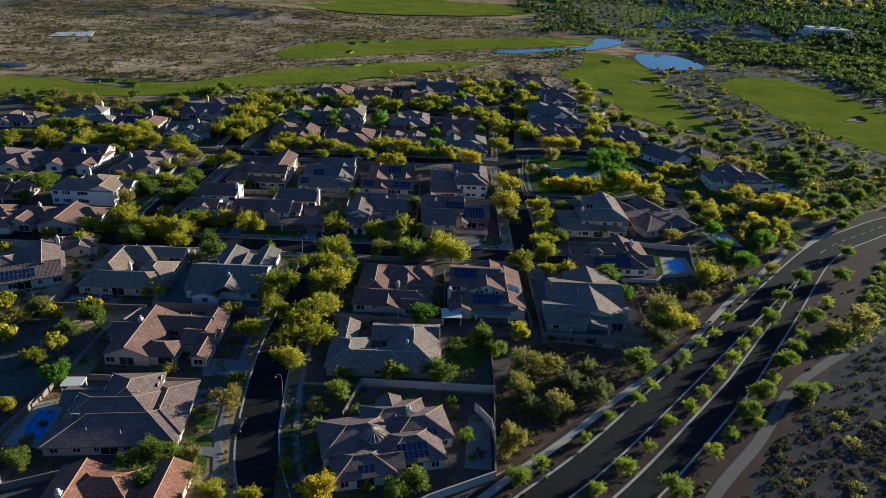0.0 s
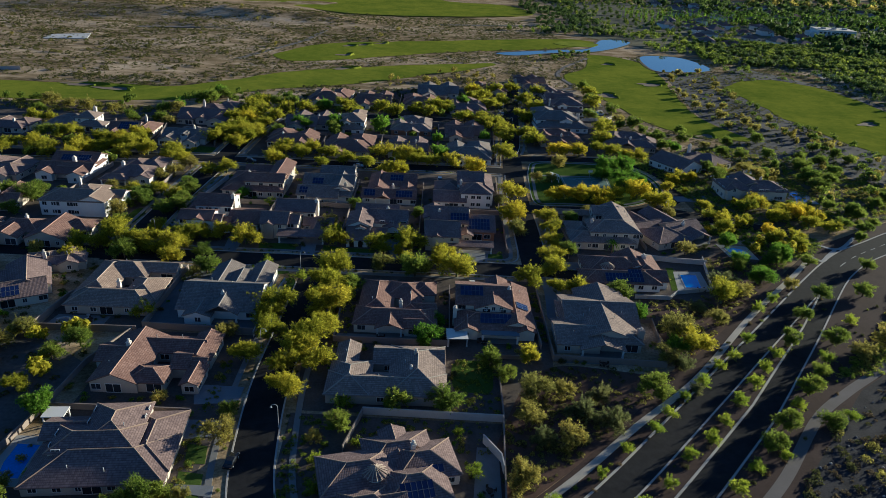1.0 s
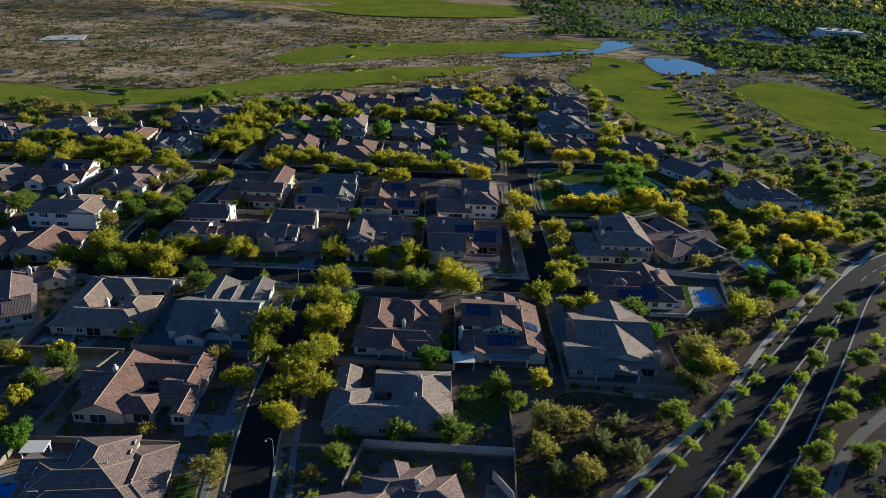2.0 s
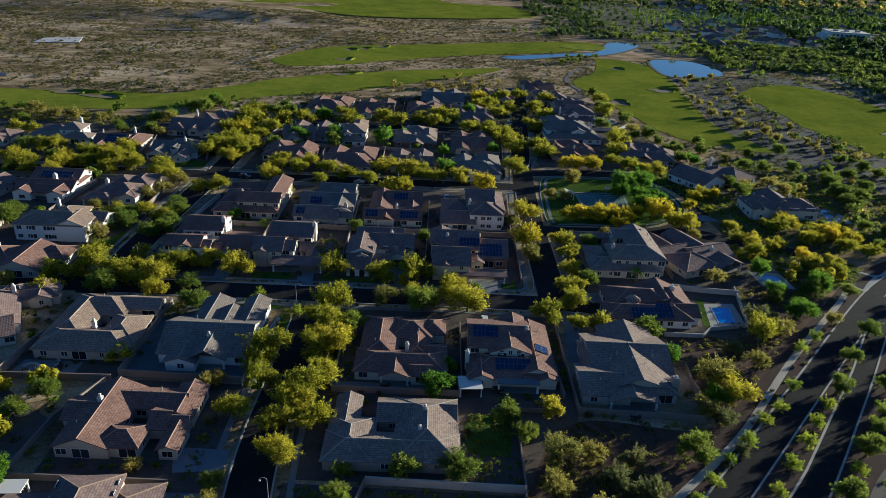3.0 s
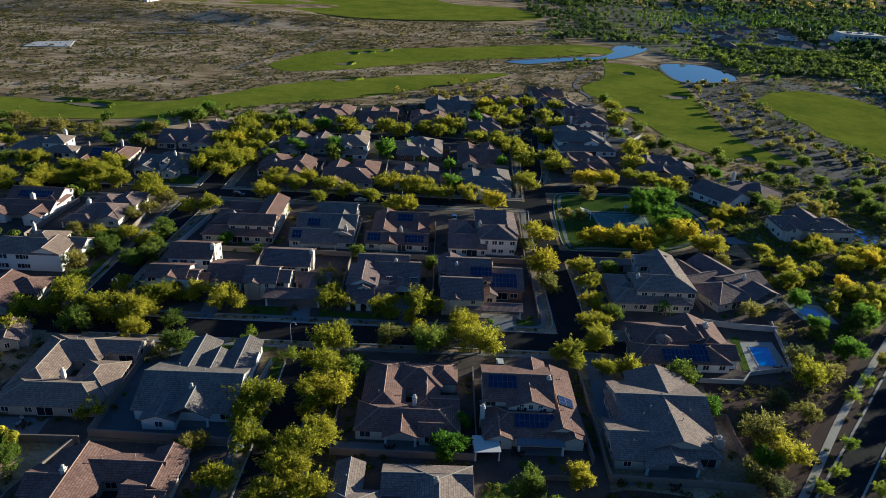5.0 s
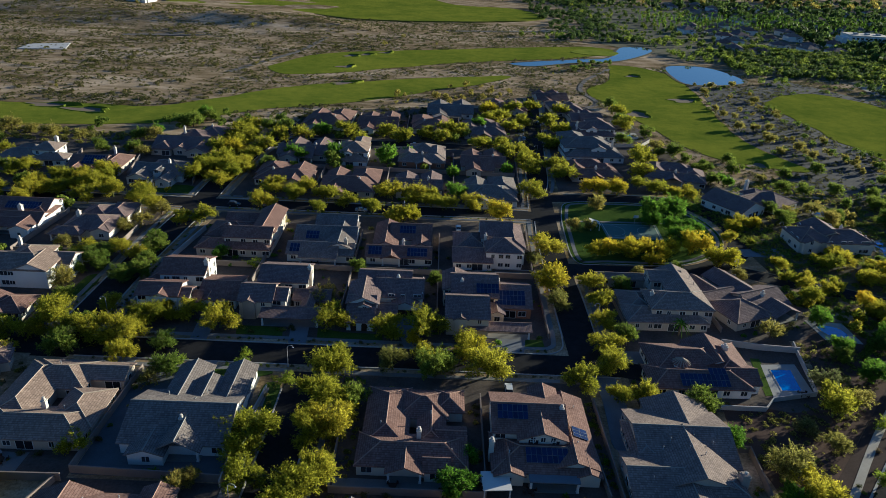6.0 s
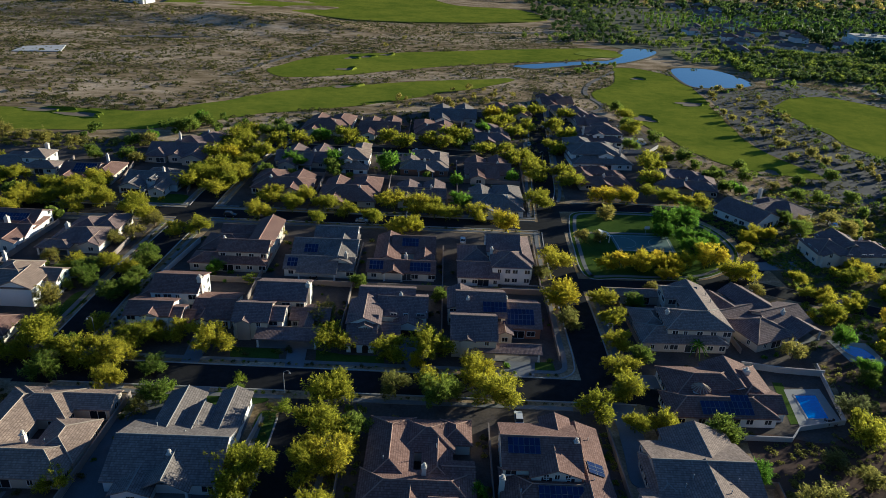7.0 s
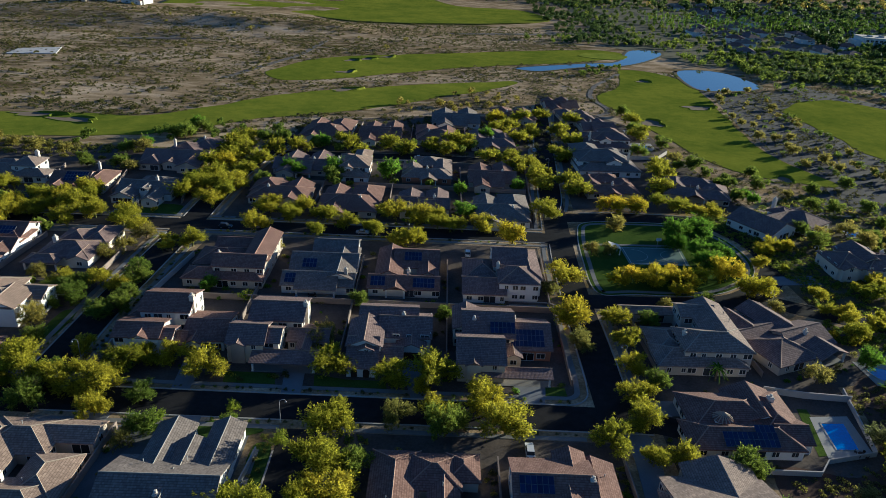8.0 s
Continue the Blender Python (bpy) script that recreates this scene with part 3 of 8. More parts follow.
class House:
    """A house out of overlapping wings, each with its walls and tiled roof, in metres from its corner."""

    def __init__(self, x, y, label, wall="tan", roof="brown", yaw=0.0, pitch=PITCH, group="", caps=True):
        self.caps = caps
        self.base = new("house", None)
        self.base.matrix_world = pose(x, y, 0, 0, 0, yaw)
        tagged(self.base, label, "house", group)
        self.wall, self.roof, self.pitch, self.wings = wall, roof, pitch, []
        HOUSES.append(self)

    def wing(self, x0, y0, x1, y1, eave=3.0, kind="hip", wall=None, over=0.5, pitch=None, open_=False):
        k = len(self.wings)
        e, pitch = eave + 0.011 * k, pitch or self.pitch
        j = 0.007 * k
        x0, y0, x1, y1 = x0 + j, y0 + j, x1 - j, y1 - j
        self.wings.append((x0, y0, x1, y1, e, kind, pitch, over, open_))
        material = STUCCO[wall or self.wall]
        X0, Y0, X1, Y1 = x0 - over, y0 - over, x1 + over, y1 + over
        W, D = X1 - X0, Y1 - Y0
        rise = pitch * (W if (kind == "gy" or (kind == "hip" and W < D)) else D) / 2
        if kind in ("sn", "ss"):
            rise = pitch * D
        # walls, with their gables
        if not open_:
            bm = bmesh.new()
            box(bm, x0, y0, -0.2, x1, y1, e - 0.03)
            if kind == "gx":
                g = pitch * (y1 - y0) / 2
                for xa, xb in ((x0, x0 + 0.2), (x1 - 0.2, x1)):
                    self.prism(bm, [(xa, y0, e), (xa, y1, e), (xa, (y0 + y1) / 2, e + g)], [(xb, y0, e), (xb, y1, e), (xb, (y0 + y1) / 2, e + g)])
            if kind == "gy":
                g = pitch * (x1 - x0) / 2
                for ya, yb in ((y0, y0 + 0.2), (y1 - 0.2, y1)):
                    self.prism(bm, [(x0, ya, e), (x1, ya, e), ((x0 + x1) / 2, ya, e + g)], [(x0, yb, e), (x1, yb, e), ((x0 + x1) / 2, yb, e + g)])
            bmesh.ops.recalc_face_normals(bm, faces=bm.faces)
            part("wall", bm, material, self.base)
        else:
            for px in (x0 + 0.3, x1 - 0.3):
                for py in (y0 + 0.3,):
                    bm = bmesh.new()
                    box(bm, px - 0.22, py - 0.22, 0, px + 0.22, py + 0.22, e - 0.05)
                    box(bm, px - 0.3, py - 0.3, 0, px + 0.3, py + 0.3, 0.35)
                    part("post", bm, STUCCO["white"], self.base, "pale square porch post")
            bm = bmesh.new()
            box(bm, x0, y0, -0.1, x1, y1, 0.16)
            part("patio", bm, CONCRETE, self.base)
        # roof planes; z0 is the eave, lowered by the overhang
        z0 = e - over * pitch
        zt = z0 + rise
        c = [(X0, Y0, z0), (X1, Y0, z0), (X1, Y1, z0), (X0, Y1, z0)]
        mx, my = (X0 + X1) / 2, (Y0 + Y1) / 2
        if kind == "hip":
            if W >= D:
                r0, r1 = (X0 + D / 2, my, zt), (X1 - D / 2, my, zt)
                planes = [(c[0], c[1], r1, r0), (c[1], c[2], r1), (c[2], c[3], r0, r1), (c[3], c[0], r0)]
                caps = [(c[0], r0), (c[3], r0), (c[1], r1), (c[2], r1), (r0, r1)]
            else:
                r0, r1 = (mx, Y0 + W / 2, zt), (mx, Y1 - W / 2, zt)
                planes = [(c[0], c[1], r0), (c[1], c[2], r1, r0), (c[2], c[3], r1), (c[3], c[0], r0, r1)]
                caps = [(c[0], r0), (c[1], r0), (c[2], r1), (c[3], r1), (r0, r1)]
        elif kind == "gx":
            r0, r1 = (X0, my, zt), (X1, my, zt)
            planes, caps = [(c[0], c[1], r1, r0), (c[2], c[3], r0, r1)], [(r0, r1)]
        elif kind == "gy":
            r0, r1 = (mx, Y0, zt), (mx, Y1, zt)
            planes, caps = [(c[3], c[0], r0, r1), (c[1], c[2], r1, r0)], [(r0, r1)]
        elif kind == "ss":
            r0, r1 = (X0, Y1, zt), (X1, Y1, zt)
            planes, caps = [(c[0], c[1], r1, r0)], [(r0, r1)]
        else:
            planes, caps = [], []
        if kind == "flat":
            bm = bmesh.new()
            box(bm, X0, Y0, e, X1, Y1, e + 0.22)
            part("roof", bm, PANELFRAME, self.base, "flat grey metal patio roof")
            return self
        bm = bmesh.new()
        uvl = bm.loops.layers.uv.new("UVMap")
        thick = 0.2
        for pl in planes:
            a, b = Vector(pl[0]), Vector(pl[1])
            along = (b - a).normalized()
            nrm = (b - a).cross(Vector(pl[2]) - a).normalized()
            up = nrm.cross(along)
            top = [bm.verts.new(Vector(p) + Vector((0, 0, 0.06))) for p in pl]
            low = [bm.verts.new(Vector(p) - Vector((0, 0, thick))) for p in pl]
            f = bm.faces.new(top)
            for l in f.loops:
                d = l.vert.co - a
                l[uvl].uv = (d.dot(along) + 50, d.dot(up) + 50)
            bm.faces.new(low[::-1])
            for i in range(len(pl)):
                f = bm.faces.new((low[i], low[(i + 1) % len(pl)], top[(i + 1) % len(pl)], top[i]))
                for l in f.loops:
                    l[uvl].uv = (50, 50.3)
        part("roof", bm, ROOF[self.roof], self.base)
        for a, b in caps:
            self.cap(Vector(a) + Vector((0, 0, 0.09)), Vector(b) + Vector((0, 0, 0.09)), self.roof)
        return self

    def cap(self, a, b, kind, r=1.0):
        """A row of ridge tiles from a to b, on one shared mesh."""
        if (b - a).length > 0.8 and self.caps:
            q = (b - a).to_track_quat("Z", "Y")
            shared("ridge_cap", cap_mesh(kind), self.base, Matrix.LocRotScale(a, q, (r, r, (b - a).length)))

    @staticmethod
    def prism(bm, a, b):
        va, vb = [bm.verts.new(p) for p in a], [bm.verts.new(p) for p in b]
        bm.faces.new(va), bm.faces.new(vb[::-1])
        for i in range(len(a)):
            bm.faces.new((va[i], vb[i], vb[(i + 1) % len(a)], va[(i + 1) % len(a)]))

    def covered(self, x, y, z, skip):
        for i, (x0, y0, x1, y1, e, *_) in enumerate(self.wings):
            if i != skip and x0 - 0.9 < x < x1 + 0.9 and y0 - 0.9 < y < y1 + 0.9 and e + 0.9 > z:
                return True
        return False

    def window(self, x, y, z, face, w=1.5, h=1.2):
        fr, pn = window_meshes(w, h)
        o = shared("window", fr, self.base, pose(x, y, z, 0, 0, FACES[face]))
        shared("pane", pn, o)

    def windows(self, faces="sew", every=4.6, rng=None):
        rng = rng or random.Random(len(self.wings))
        for i, (x0, y0, x1, y1, e, kind, p, over, open_) in enumerate(self.wings):
            if open_ or kind == "flat":
                continue
            for face in faces:
                L = (x1 - x0) if face in "sn" else (y1 - y0)
                n = max(1, int((L - 1.4) / every + 0.35))
                for k in range(n):
                    if face == "s" and L > 8 and e < 4.5 and k == n // 2:
                        x = x0 + (k + 0.5) / n * L
                        if not self.covered(x, y0, 1.2, i):
                            fr, pn = window_meshes(3.4, 2.2)
                            o = shared("patio_door", fr, self.base, pose(x, y0, 1.26), "wide glazed patio door")
                            shared("pane", pn, o)
                        continue
                    t = (k + 0.5) / n + rng.uniform(-0.06, 0.06)
                    x = x0 + t * (x1 - x0) if face in "sn" else (x0 if face == "w" else x1)
                    y = y0 + t * (y1 - y0) if face in "ew" else (y0 if face == "s" else y1)
                    w = rng.choice((1.0, 1.5, 1.5, 2.1))
                    for z in ((1.55,) if e < 4.5 else (1.55, 4.55)):
                        if not self.covered(x, y, z, i):
                            self.window(x, y, z, face, w, rng.choice((1.2, 1.3)) if w < 2 else 1.4)
        return self

    def garage(self, x, y, face, w=4.9):
        bm = bmesh.new()
        for k in range(4):
            box(bm, -w / 2, -0.06, 0.05 + 0.55 * k, w / 2, 0.04, 0.57 + 0.55 * k)
        o = part("garage_door", bm, DARKWOOD, self.base, "dark panelled garage door")
        o.matrix_basis = pose(x, y, 0, 0, 0, FACES[face])
        return self

    def door(self, x, y, face, arched=False):
        bm = bmesh.new()
        box(bm, -0.6, -0.05, 0, 0.6, 0.04, 2.15)
        o = part("door", bm, DARKWOOD, self.base, "dark wooden front door")
        o.matrix_basis = pose(x, y, 0, 0, 0, FACES[face])
        return self

    def chimney(self, x, y, z, w=0.9, d=0.9, material=None):
        bm = bmesh.new()
        box(bm, x - w / 2, y - d / 2, 0.5, x + w / 2, y + d / 2, z)
        box(bm, x - w / 2 - 0.12, y - d / 2 - 0.12, z, x + w / 2 + 0.12, y + d / 2 + 0.12, z + 0.15)
        box(bm, x - w / 2 + 0.1, y - d / 2 + 0.1, z + 0.15, x + w / 2 - 0.1, y + d / 2 - 0.1, z + 0.45)
        o = part("chimney", bm, material or CHIMNEY, self.base, "pale stuccoed chimney")
        bm = bmesh.new()
        rod(bm, (x, y, z + 0.42), (x, y, z + 0.85), 0.3, 0.22, 8)
        rod(bm, (x, y, z + 0.85), (x, y, z + 0.98), 0.36, 0.2, 8)
        part("chimney_cap", bm, CHIMNEY, o)
        return self

    def vents(self, *spots):
        """Small pipes through the roof."""
        for x, y, z in spots:
            bm = bmesh.new()
            rod(bm, (x, y, z - 0.6), (x, y, z + 0.35), 0.09, 0.09, 6)
            rod(bm, (x, y, z + 0.3), (x, y, z + 0.45), 0.15, 0.1, 6)
            part("vent_pipe", bm, STEEL, self.base)
        return self

    def solar(self, i, face, u, v, nu, nv, pw=1.05, ph=1.75):
        """Panels on wing i's slope that looks to face, from u along the eave (from its left as one faces it) and v up the slope."""
        x0, y0, x1, y1, e, kind, p, over, _ = self.wings[i]
        X0, Y0, X1, Y1 = x0 - over, y0 - over, x1 + over, y1 + over
        z0 = e - over * p
        start, along, up = {"s": ((X0, Y0), (1, 0), (0, 1)), "e": ((X1, Y0), (0, 1), (-1, 0)), "w": ((X0, Y1), (0, -1), (1, 0)), "n": ((X1, Y1), (-1, 0), (0, -1))}[face]
        k = math.sqrt(1 + p * p)
        A, U = Vector((*along, 0)), Vector((up[0] / k, up[1] / k, p / k))
        N = A.cross(U)
        m = Matrix((A, U, N)).transposed().to_4x4()
        bm = bmesh.new()
        box(bm, 0.02, 0.02, 0.0, pw - 0.02, ph - 0.02, 0.05)
        me = bpy.data.meshes.new("solar_panel")
        bm.to_mesh(me), bm.free()
        me.materials.append(PANEL)
        fb = bmesh.new()
        for a in ((0, 0, pw, 0.035), (0, ph - 0.035, pw, ph), (0, 0, 0.035, ph), (pw - 0.035, 0, pw, ph)):
            box(fb, a[0], a[1], -0.01, a[2], a[3], 0.062)
        fm = bpy.data.meshes.new("frame")
        fb.to_mesh(fm), fb.free()
        fm.materials.append(PANELFRAME)
        for a in range(nu):
            for b in range(nv):
                o = Vector((start[0], start[1], z0 + 0.17)) + A * (u + a * (pw + 0.03)) + U * (v + b * (ph + 0.03)) + N * 0.05
                pan = shared("solar_panel", me, self.base, Matrix.Translation(o) @ m, "dark blue solar panel" if a + b == 0 else "")
                shared("frame", fm, pan)
        return self

    def turret(self, x, y, z, r=2.2, n=16):
        bm = bmesh.new()
        rod(bm, (x, y, 0.5), (x, y, z), r * 0.8, r * 0.8, n)
        part("turret", bm, STUCCO[self.wall], self.base, "round stuccoed turret wall")
        bm = bmesh.new()
        uvl = bm.loops.layers.uv.new("UVMap")
        tip = (x, y, z + r * 0.62)
        for i in range(n):
            a, b = 2 * math.pi * i / n, 2 * math.pi * (i + 1) / n
            f = bm.faces.new([bm.verts.new(p) for p in ((x + r * math.cos(a), y + r * math.sin(a), z - 0.1), (x + r * math.cos(b), y + r * math.sin(b), z - 0.1), tip)])
            for l, uvc in zip(f.loops, ((i, 0), (i + 0.8, 0), (i + 0.4, r))):
                l[uvl].uv = uvc
        part("turret_roof", bm, ROOF[self.roof], self.base, "conical tiled turret roof")
        for i in range(n):
            a = 2 * math.pi * i / n
            self.cap(Vector((x + r * math.cos(a), y + r * math.sin(a), z - 0.05)), Vector(tip), "tan", 0.8)
        return self


def template(x, y, w, d, style, label, wall, roof, yaw=0.0, flip=False, seed=0, faces="sew", group="houses of the estate"):
    """One of the estate's house plans, fitted to a plot of w by d metres; (x, y) is the near corner."""
    h = House(x, y, label, wall, roof, yaw, group=group)
    rng = random.Random(seed * 7 + 3)

    def W(a, b, c, e, *args, **kw):
        if flip:
            a, c = 1 - c, 1 - a
        h.wing(a * w, b * d, c * w, e * d, *args, **kw)
    fx = (lambda a: (1 - a) * w) if flip else (lambda a: a * w)
    if style == "court":
        W(0, 0.12, 1, 0.45), W(0, 0.3, 0.36, 0.92), W(0.62, 0.3, 1, 0.78), W(0.2, 0.62, 0.8, 0.98)
        W(0.3, 0.02, 0.62, 0.3, 2.9, "gy", open_=True)
        h.chimney(fx(0.5), 0.28 * d, 5.6)
    elif style == "hip":
        W(0.04, 0.1, 1, 0.62), W(0.0, 0.4, 0.5, 1.0), W(0.55, 0.45, 0.96, 0.86, 3.1, "gy"), W(0.55, 0.0, 0.88, 0.3, 3.0, "gy")
        h.chimney(fx(0.32), 0.33 * d, 5.7)
        h.garage(fx(0.25), d, "n")
    elif style == "two":
        W(0, 0.0, 1, 0.6, 3.1), W(0.18, 0.16, 1.0, 0.62, 6.0), W(0.5, 0.45, 0.95, 0.95, 5.9, "hip"), W(0, 0.5, 0.45, 1.0, 3.1), W(0.3, 0.1, 0.55, 0.35, 5.9, "gy")
        h.chimney(fx(0.12), 0.3 * d, 8.0)
    elif style == "twob":
        W(0, 0.25, 1, 0.8, 3.1, "gx"), W(0.05, 0.3, 0.62, 0.72, 6.0, "gx"), W(0.55, 0.0, 0.95, 0.5, 3.0, "gy"), W(0.05, 0.05, 0.4, 0.4, 5.8, "gy"), W(0.3, 0.6, 1.0, 1.0, 3.1)
        h.chimney(fx(0.66), 0.5 * d, 8.2)
    elif style == "gable":
        W(0, 0.2, 1, 0.66, 3.0, "gx"), W(0.1, 0.0, 0.42, 0.4, 3.0, "gy"), W(0.58, 0.4, 0.98, 1.0, 3.0, "gy"), W(0.05, 0.5, 0.5, 0.9, 3.0, "gy"), W(0.44, 0.06, 0.72, 0.3, 2.8, "ss", open_=True)
        h.chimney(fx(0.72), 0.44 * d, 5.8)
    h.vents((fx(0.4), 0.4 * d, 5.0), (fx(0.7), 0.36 * d, 5.0))
    h.windows(faces, 4.6, rng)
    return h


# houses south of the cross street, east of the curving street
h = House(-24.5, 138.5, "large single-storey house with grey-brown tiled roof round a courtyard", "brown", "grey", 0.8)
h.wing(0.2, 0.4, 27.6, 8.8).wing(0.4, 0.5, 9.8, 13.5).wing(1.1, 8.5, 6.1, 20.9, 3.0, "gy").wing(14.6, 0.5, 27.4, 20.5, 3.1).wing(10.4, 12.8, 27.2, 20.6, 3.0, "gx")
h.chimney(20.5, 13.5, 6.1, material=STUCCO["tan"]).chimney(19.5, 7.5, 5.5, 0.5, 0.5)
h.vents((6, 4.5, 4.8), (12, 5, 4.9), (3.2, 16, 4.2), (18, 11, 5)).windows("sew")
h = House(-21.6, 168.5, "single-storey house with red-brown tiled roof and small courtyard", "cream", "red")
h.wing(0, 1.4, 22, 10.6).wing(0.6, 7, 9.6, 26.5).wing(12.0, 8, 17.5, 25.6).wing(7.5, 16.5, 18, 26).wing(15.6, 19.0, 21.6, 26.3).wing(16, 8.2, 21.8, 13.4, 3.2, "gx")
h.wing(6.2, -0.6, 13.2, 4.8, 3.0, "gy", open_=True).wing(13.6, 0.2, 18.4, 5.2, 2.9, "gx").chimney(12.2, 8.6, 5.9).vents((4, 12, 4.8), (14.5, 16, 4.9), (19, 5, 4.2)).windows("sew")
h = House(5.6, 168.8, "two-storey cream house with red-brown tiles and solar panels", "cream", "red")
h.wing(0.6, 9.5, 15.8, 22.6, 5.6, "gx", pitch=0.36).wing(5.8, 7.6, 15.6, 14.5, 5.5, "gy", pitch=0.36).wing(0.2, 0.8, 21.0, 12.0, 2.9, "hip", pitch=0.30).wing(12.4, 2.0, 21.4, 24.6, 3.2, "gy", pitch=0.38)
h.wing(0.6, -0.2, 6.2, 6.0, 2.9, "gy").wing(17.2, 0.2, 21.6, 6.0, 2.9, "gy").wing(7.2, -1.8, 17.2, 0.6, 2.5, "flat", over=0.1, open_=True).wing(9.5, 19.0, 15.4, 25.4, 5.2, "gy")
h.chimney(0.0, 6.3, 5.7, 1.0, 1.0).chimney(15.4, 15.2, 7.7).solar(0, "s", 1.4, 3.4, 6, 2).solar(2, "s", 7.2, 2.4, 8, 2).solar(3, "e", 8.2, 1.3, 3, 2)
h.vents((18, 8, 4.6), (19, 20, 4.4), (3.5, 4.5, 4.6)).windows("sew", 3.6)
for k in (8.6, 10.7, 12.8):
    h.window(k, 7.6, 5.35, "s", 0.9, 1.1)
h = House(32.2, 160.0, "tan single-storey house with grey-brown tiled roof beside its driveway", "tan", "grey")
h.wing(0.5, 4.0, 11.8, 16.5, 3.0, "gx", pitch=0.30).wing(4.2, 12.8, 24.2, 30.6, 3.1, "gx", pitch=0.34).wing(6.5, 6.8, 22.8, 22.0, 3.1, "gy", pitch=0.36).wing(12.4, 5.4, 23.0, 10.4, 3.0, "hip")
h.wing(6.6, 2.2, 17.8, 8.0, 2.7, "gy", open_=True, pitch=0.30).wing(9.4, 20.0, 23.4, 34.5, 3.1, "gy", pitch=0.34).wing(3.0, 14.0, 8.6, 26.5, 3.2, "hip")
h.chimney(23.2, 8.7, 5.0, 1.6, 1.6, STUCCO["brown"]).vents((14, 15, 6.2), (9, 16, 5.0), (5, 8, 4.2), (17, 14, 5.6), (20, 18, 5.0), (11, 18, 5.6)).windows("sew", 3.8)
h = House(45.6, 199.3, "white-walled house with red-brown tiles, turret and solar panels", "white", "red", 1.5)
h.wing(0.4, 0.6, 24.6, 9.6, 3.0).wing(2.6, 6.5, 22.0, 19.5, 3.1).wing(16.6, 4, 27.2, 20.6, 3.1, "hip").wing(14, 9, 25, 21.2, 3.2, "gy").wing(20.5, 2.6, 27.4, 10.6, 3.0, "gx")
h.turret(9.4, 8.6, 4.7, 2.3).chimney(22.6, 14.6, 5.9, 1.3, 1.3).solar(0, "s", 7.6, 0.7, 11, 2).solar(0, "s", 15.0, 4.2, 4, 1).windows("sew", 3.8)
h = House(47.2, 230.4, "two-storey tan house with grey-brown hipped tile roofs", "tan", "grey", 1.0)
h.wing(0, 0, 22.6, 9.6, 3.1).wing(0.4, 5, 10, 18, 3.1, "hip").wing(7.0, 2.4, 24.4, 13.4, 6.0).wing(14.6, 8, 24.4, 27.2, 6.0, "gy").wing(11.5, 19.5, 21, 27, 6.0, "gx").wing(-3, 25.5, 13.5, 30, 3.0, "gx")
h.chimney(8.4, 8.8, 7.4).vents((20, 9, 7.8), (23, 16, 7.4), (23, 20, 7.4)).windows("sew", 3.4)
h = House(78.6, 232.0, "single-storey house with brown tiled roof turned to its corner plot", "tan", "brown", 24)
h.wing(0, 0, 14, 13, 3.0).wing(10, 3.5, 24, 15.5, 3.0, "gx").wing(-3, 11, 12, 19, 3.0, "gx").wing(12, 12, 21, 27, 3.0, "gy").wing(2, 16, 10, 26, 3.0, "gy").wing(13, -1.5, 22.5, 5, 3.0, "gy", open_=True)
h.chimney(16.5, 7.5, 5.6).windows("sew")
h = House(-16.4, 100.6, "single-storey house with tan-brown tiles, turret and solar panels", "cream", "brown", 15)
h.wing(0, 0.4, 11.6, 8.4, 3.0).wing(-1.6, 7, 13.4, 17.6, 3.6).wing(9.6, 2.4, 22.4, 12.4, 3.1).wing(12.5, 8.2, 25.5, 18.2, 3.1).wing(8, 12.6, 21.4, 21.4, 3.3, "hip").wing(9.0, 1.4, 13.5, 7, 3.0, "gx").wing(12, 15, 17, 23, 3.4, "gy")
h.turret(8.8, 9.8, 4.9, 2.5).solar(0, "s", 5.0, 0.9, 3, 1).solar(2, "s", 3.6, 0.8, 6, 2).solar(3, "s", 5.0, 1.0, 5, 1).chimney(17.5, 15.0, 5.8).windows("sew", 3.2)

# houses south of the cross street, west of the curving street
h = House(-70.4, 170.0, "white-walled house with slate-grey tiled roof and gabled dormer", "white", "slate", 0.5)
h.wing(0.4, 3.4, 21.8, 20.6, 3.1, "gx").wing(3.2, 0.2, 10.2, 7, 2.9, "gy", pitch=0.34).wing(8.0, 1.4, 17.0, 14.5, 3.2, "gy", open_=True, pitch=0.52).wing(4.2, 17, 11.5, 30.6, 3.1, "gy").wing(15.5, 16, 21.6, 31, 3.4, "gy").wing(9.6, 16, 16.6, 25, 3.3, "gy")
h.chimney(11.6, 8.4, 5.4).vents((6, 17, 5.2), (14, 18, 5.4), (17, 14, 5)).windows("sew", 4.0)
h = House(-100.8, 172.6, "single-storey house with grey-tan tiled roof round a courtyard", "tan", "tan", 0.6)
h.wing(0.4, 0.6, 22.6, 10.6, 3.0).wing(0.2, 6, 9.6, 27.0, 3.1).wing(2.0, 17.4, 15.6, 27.6, 3.1).wing(13.8, 5, 23.0, 17.4, 3.0).wing(13.0, 21.0, 23.2, 27.4, 3.1, "gx").chimney(12.0, 9.0, 5.8).vents((18, 12, 4.6), (16, 9, 4.4), (8, 24, 5)).windows("sew", 4.0)
h = House(-78.6, 139.0, "single-storey house with red-tan tiled roof round a dark courtyard", "tan", "red")
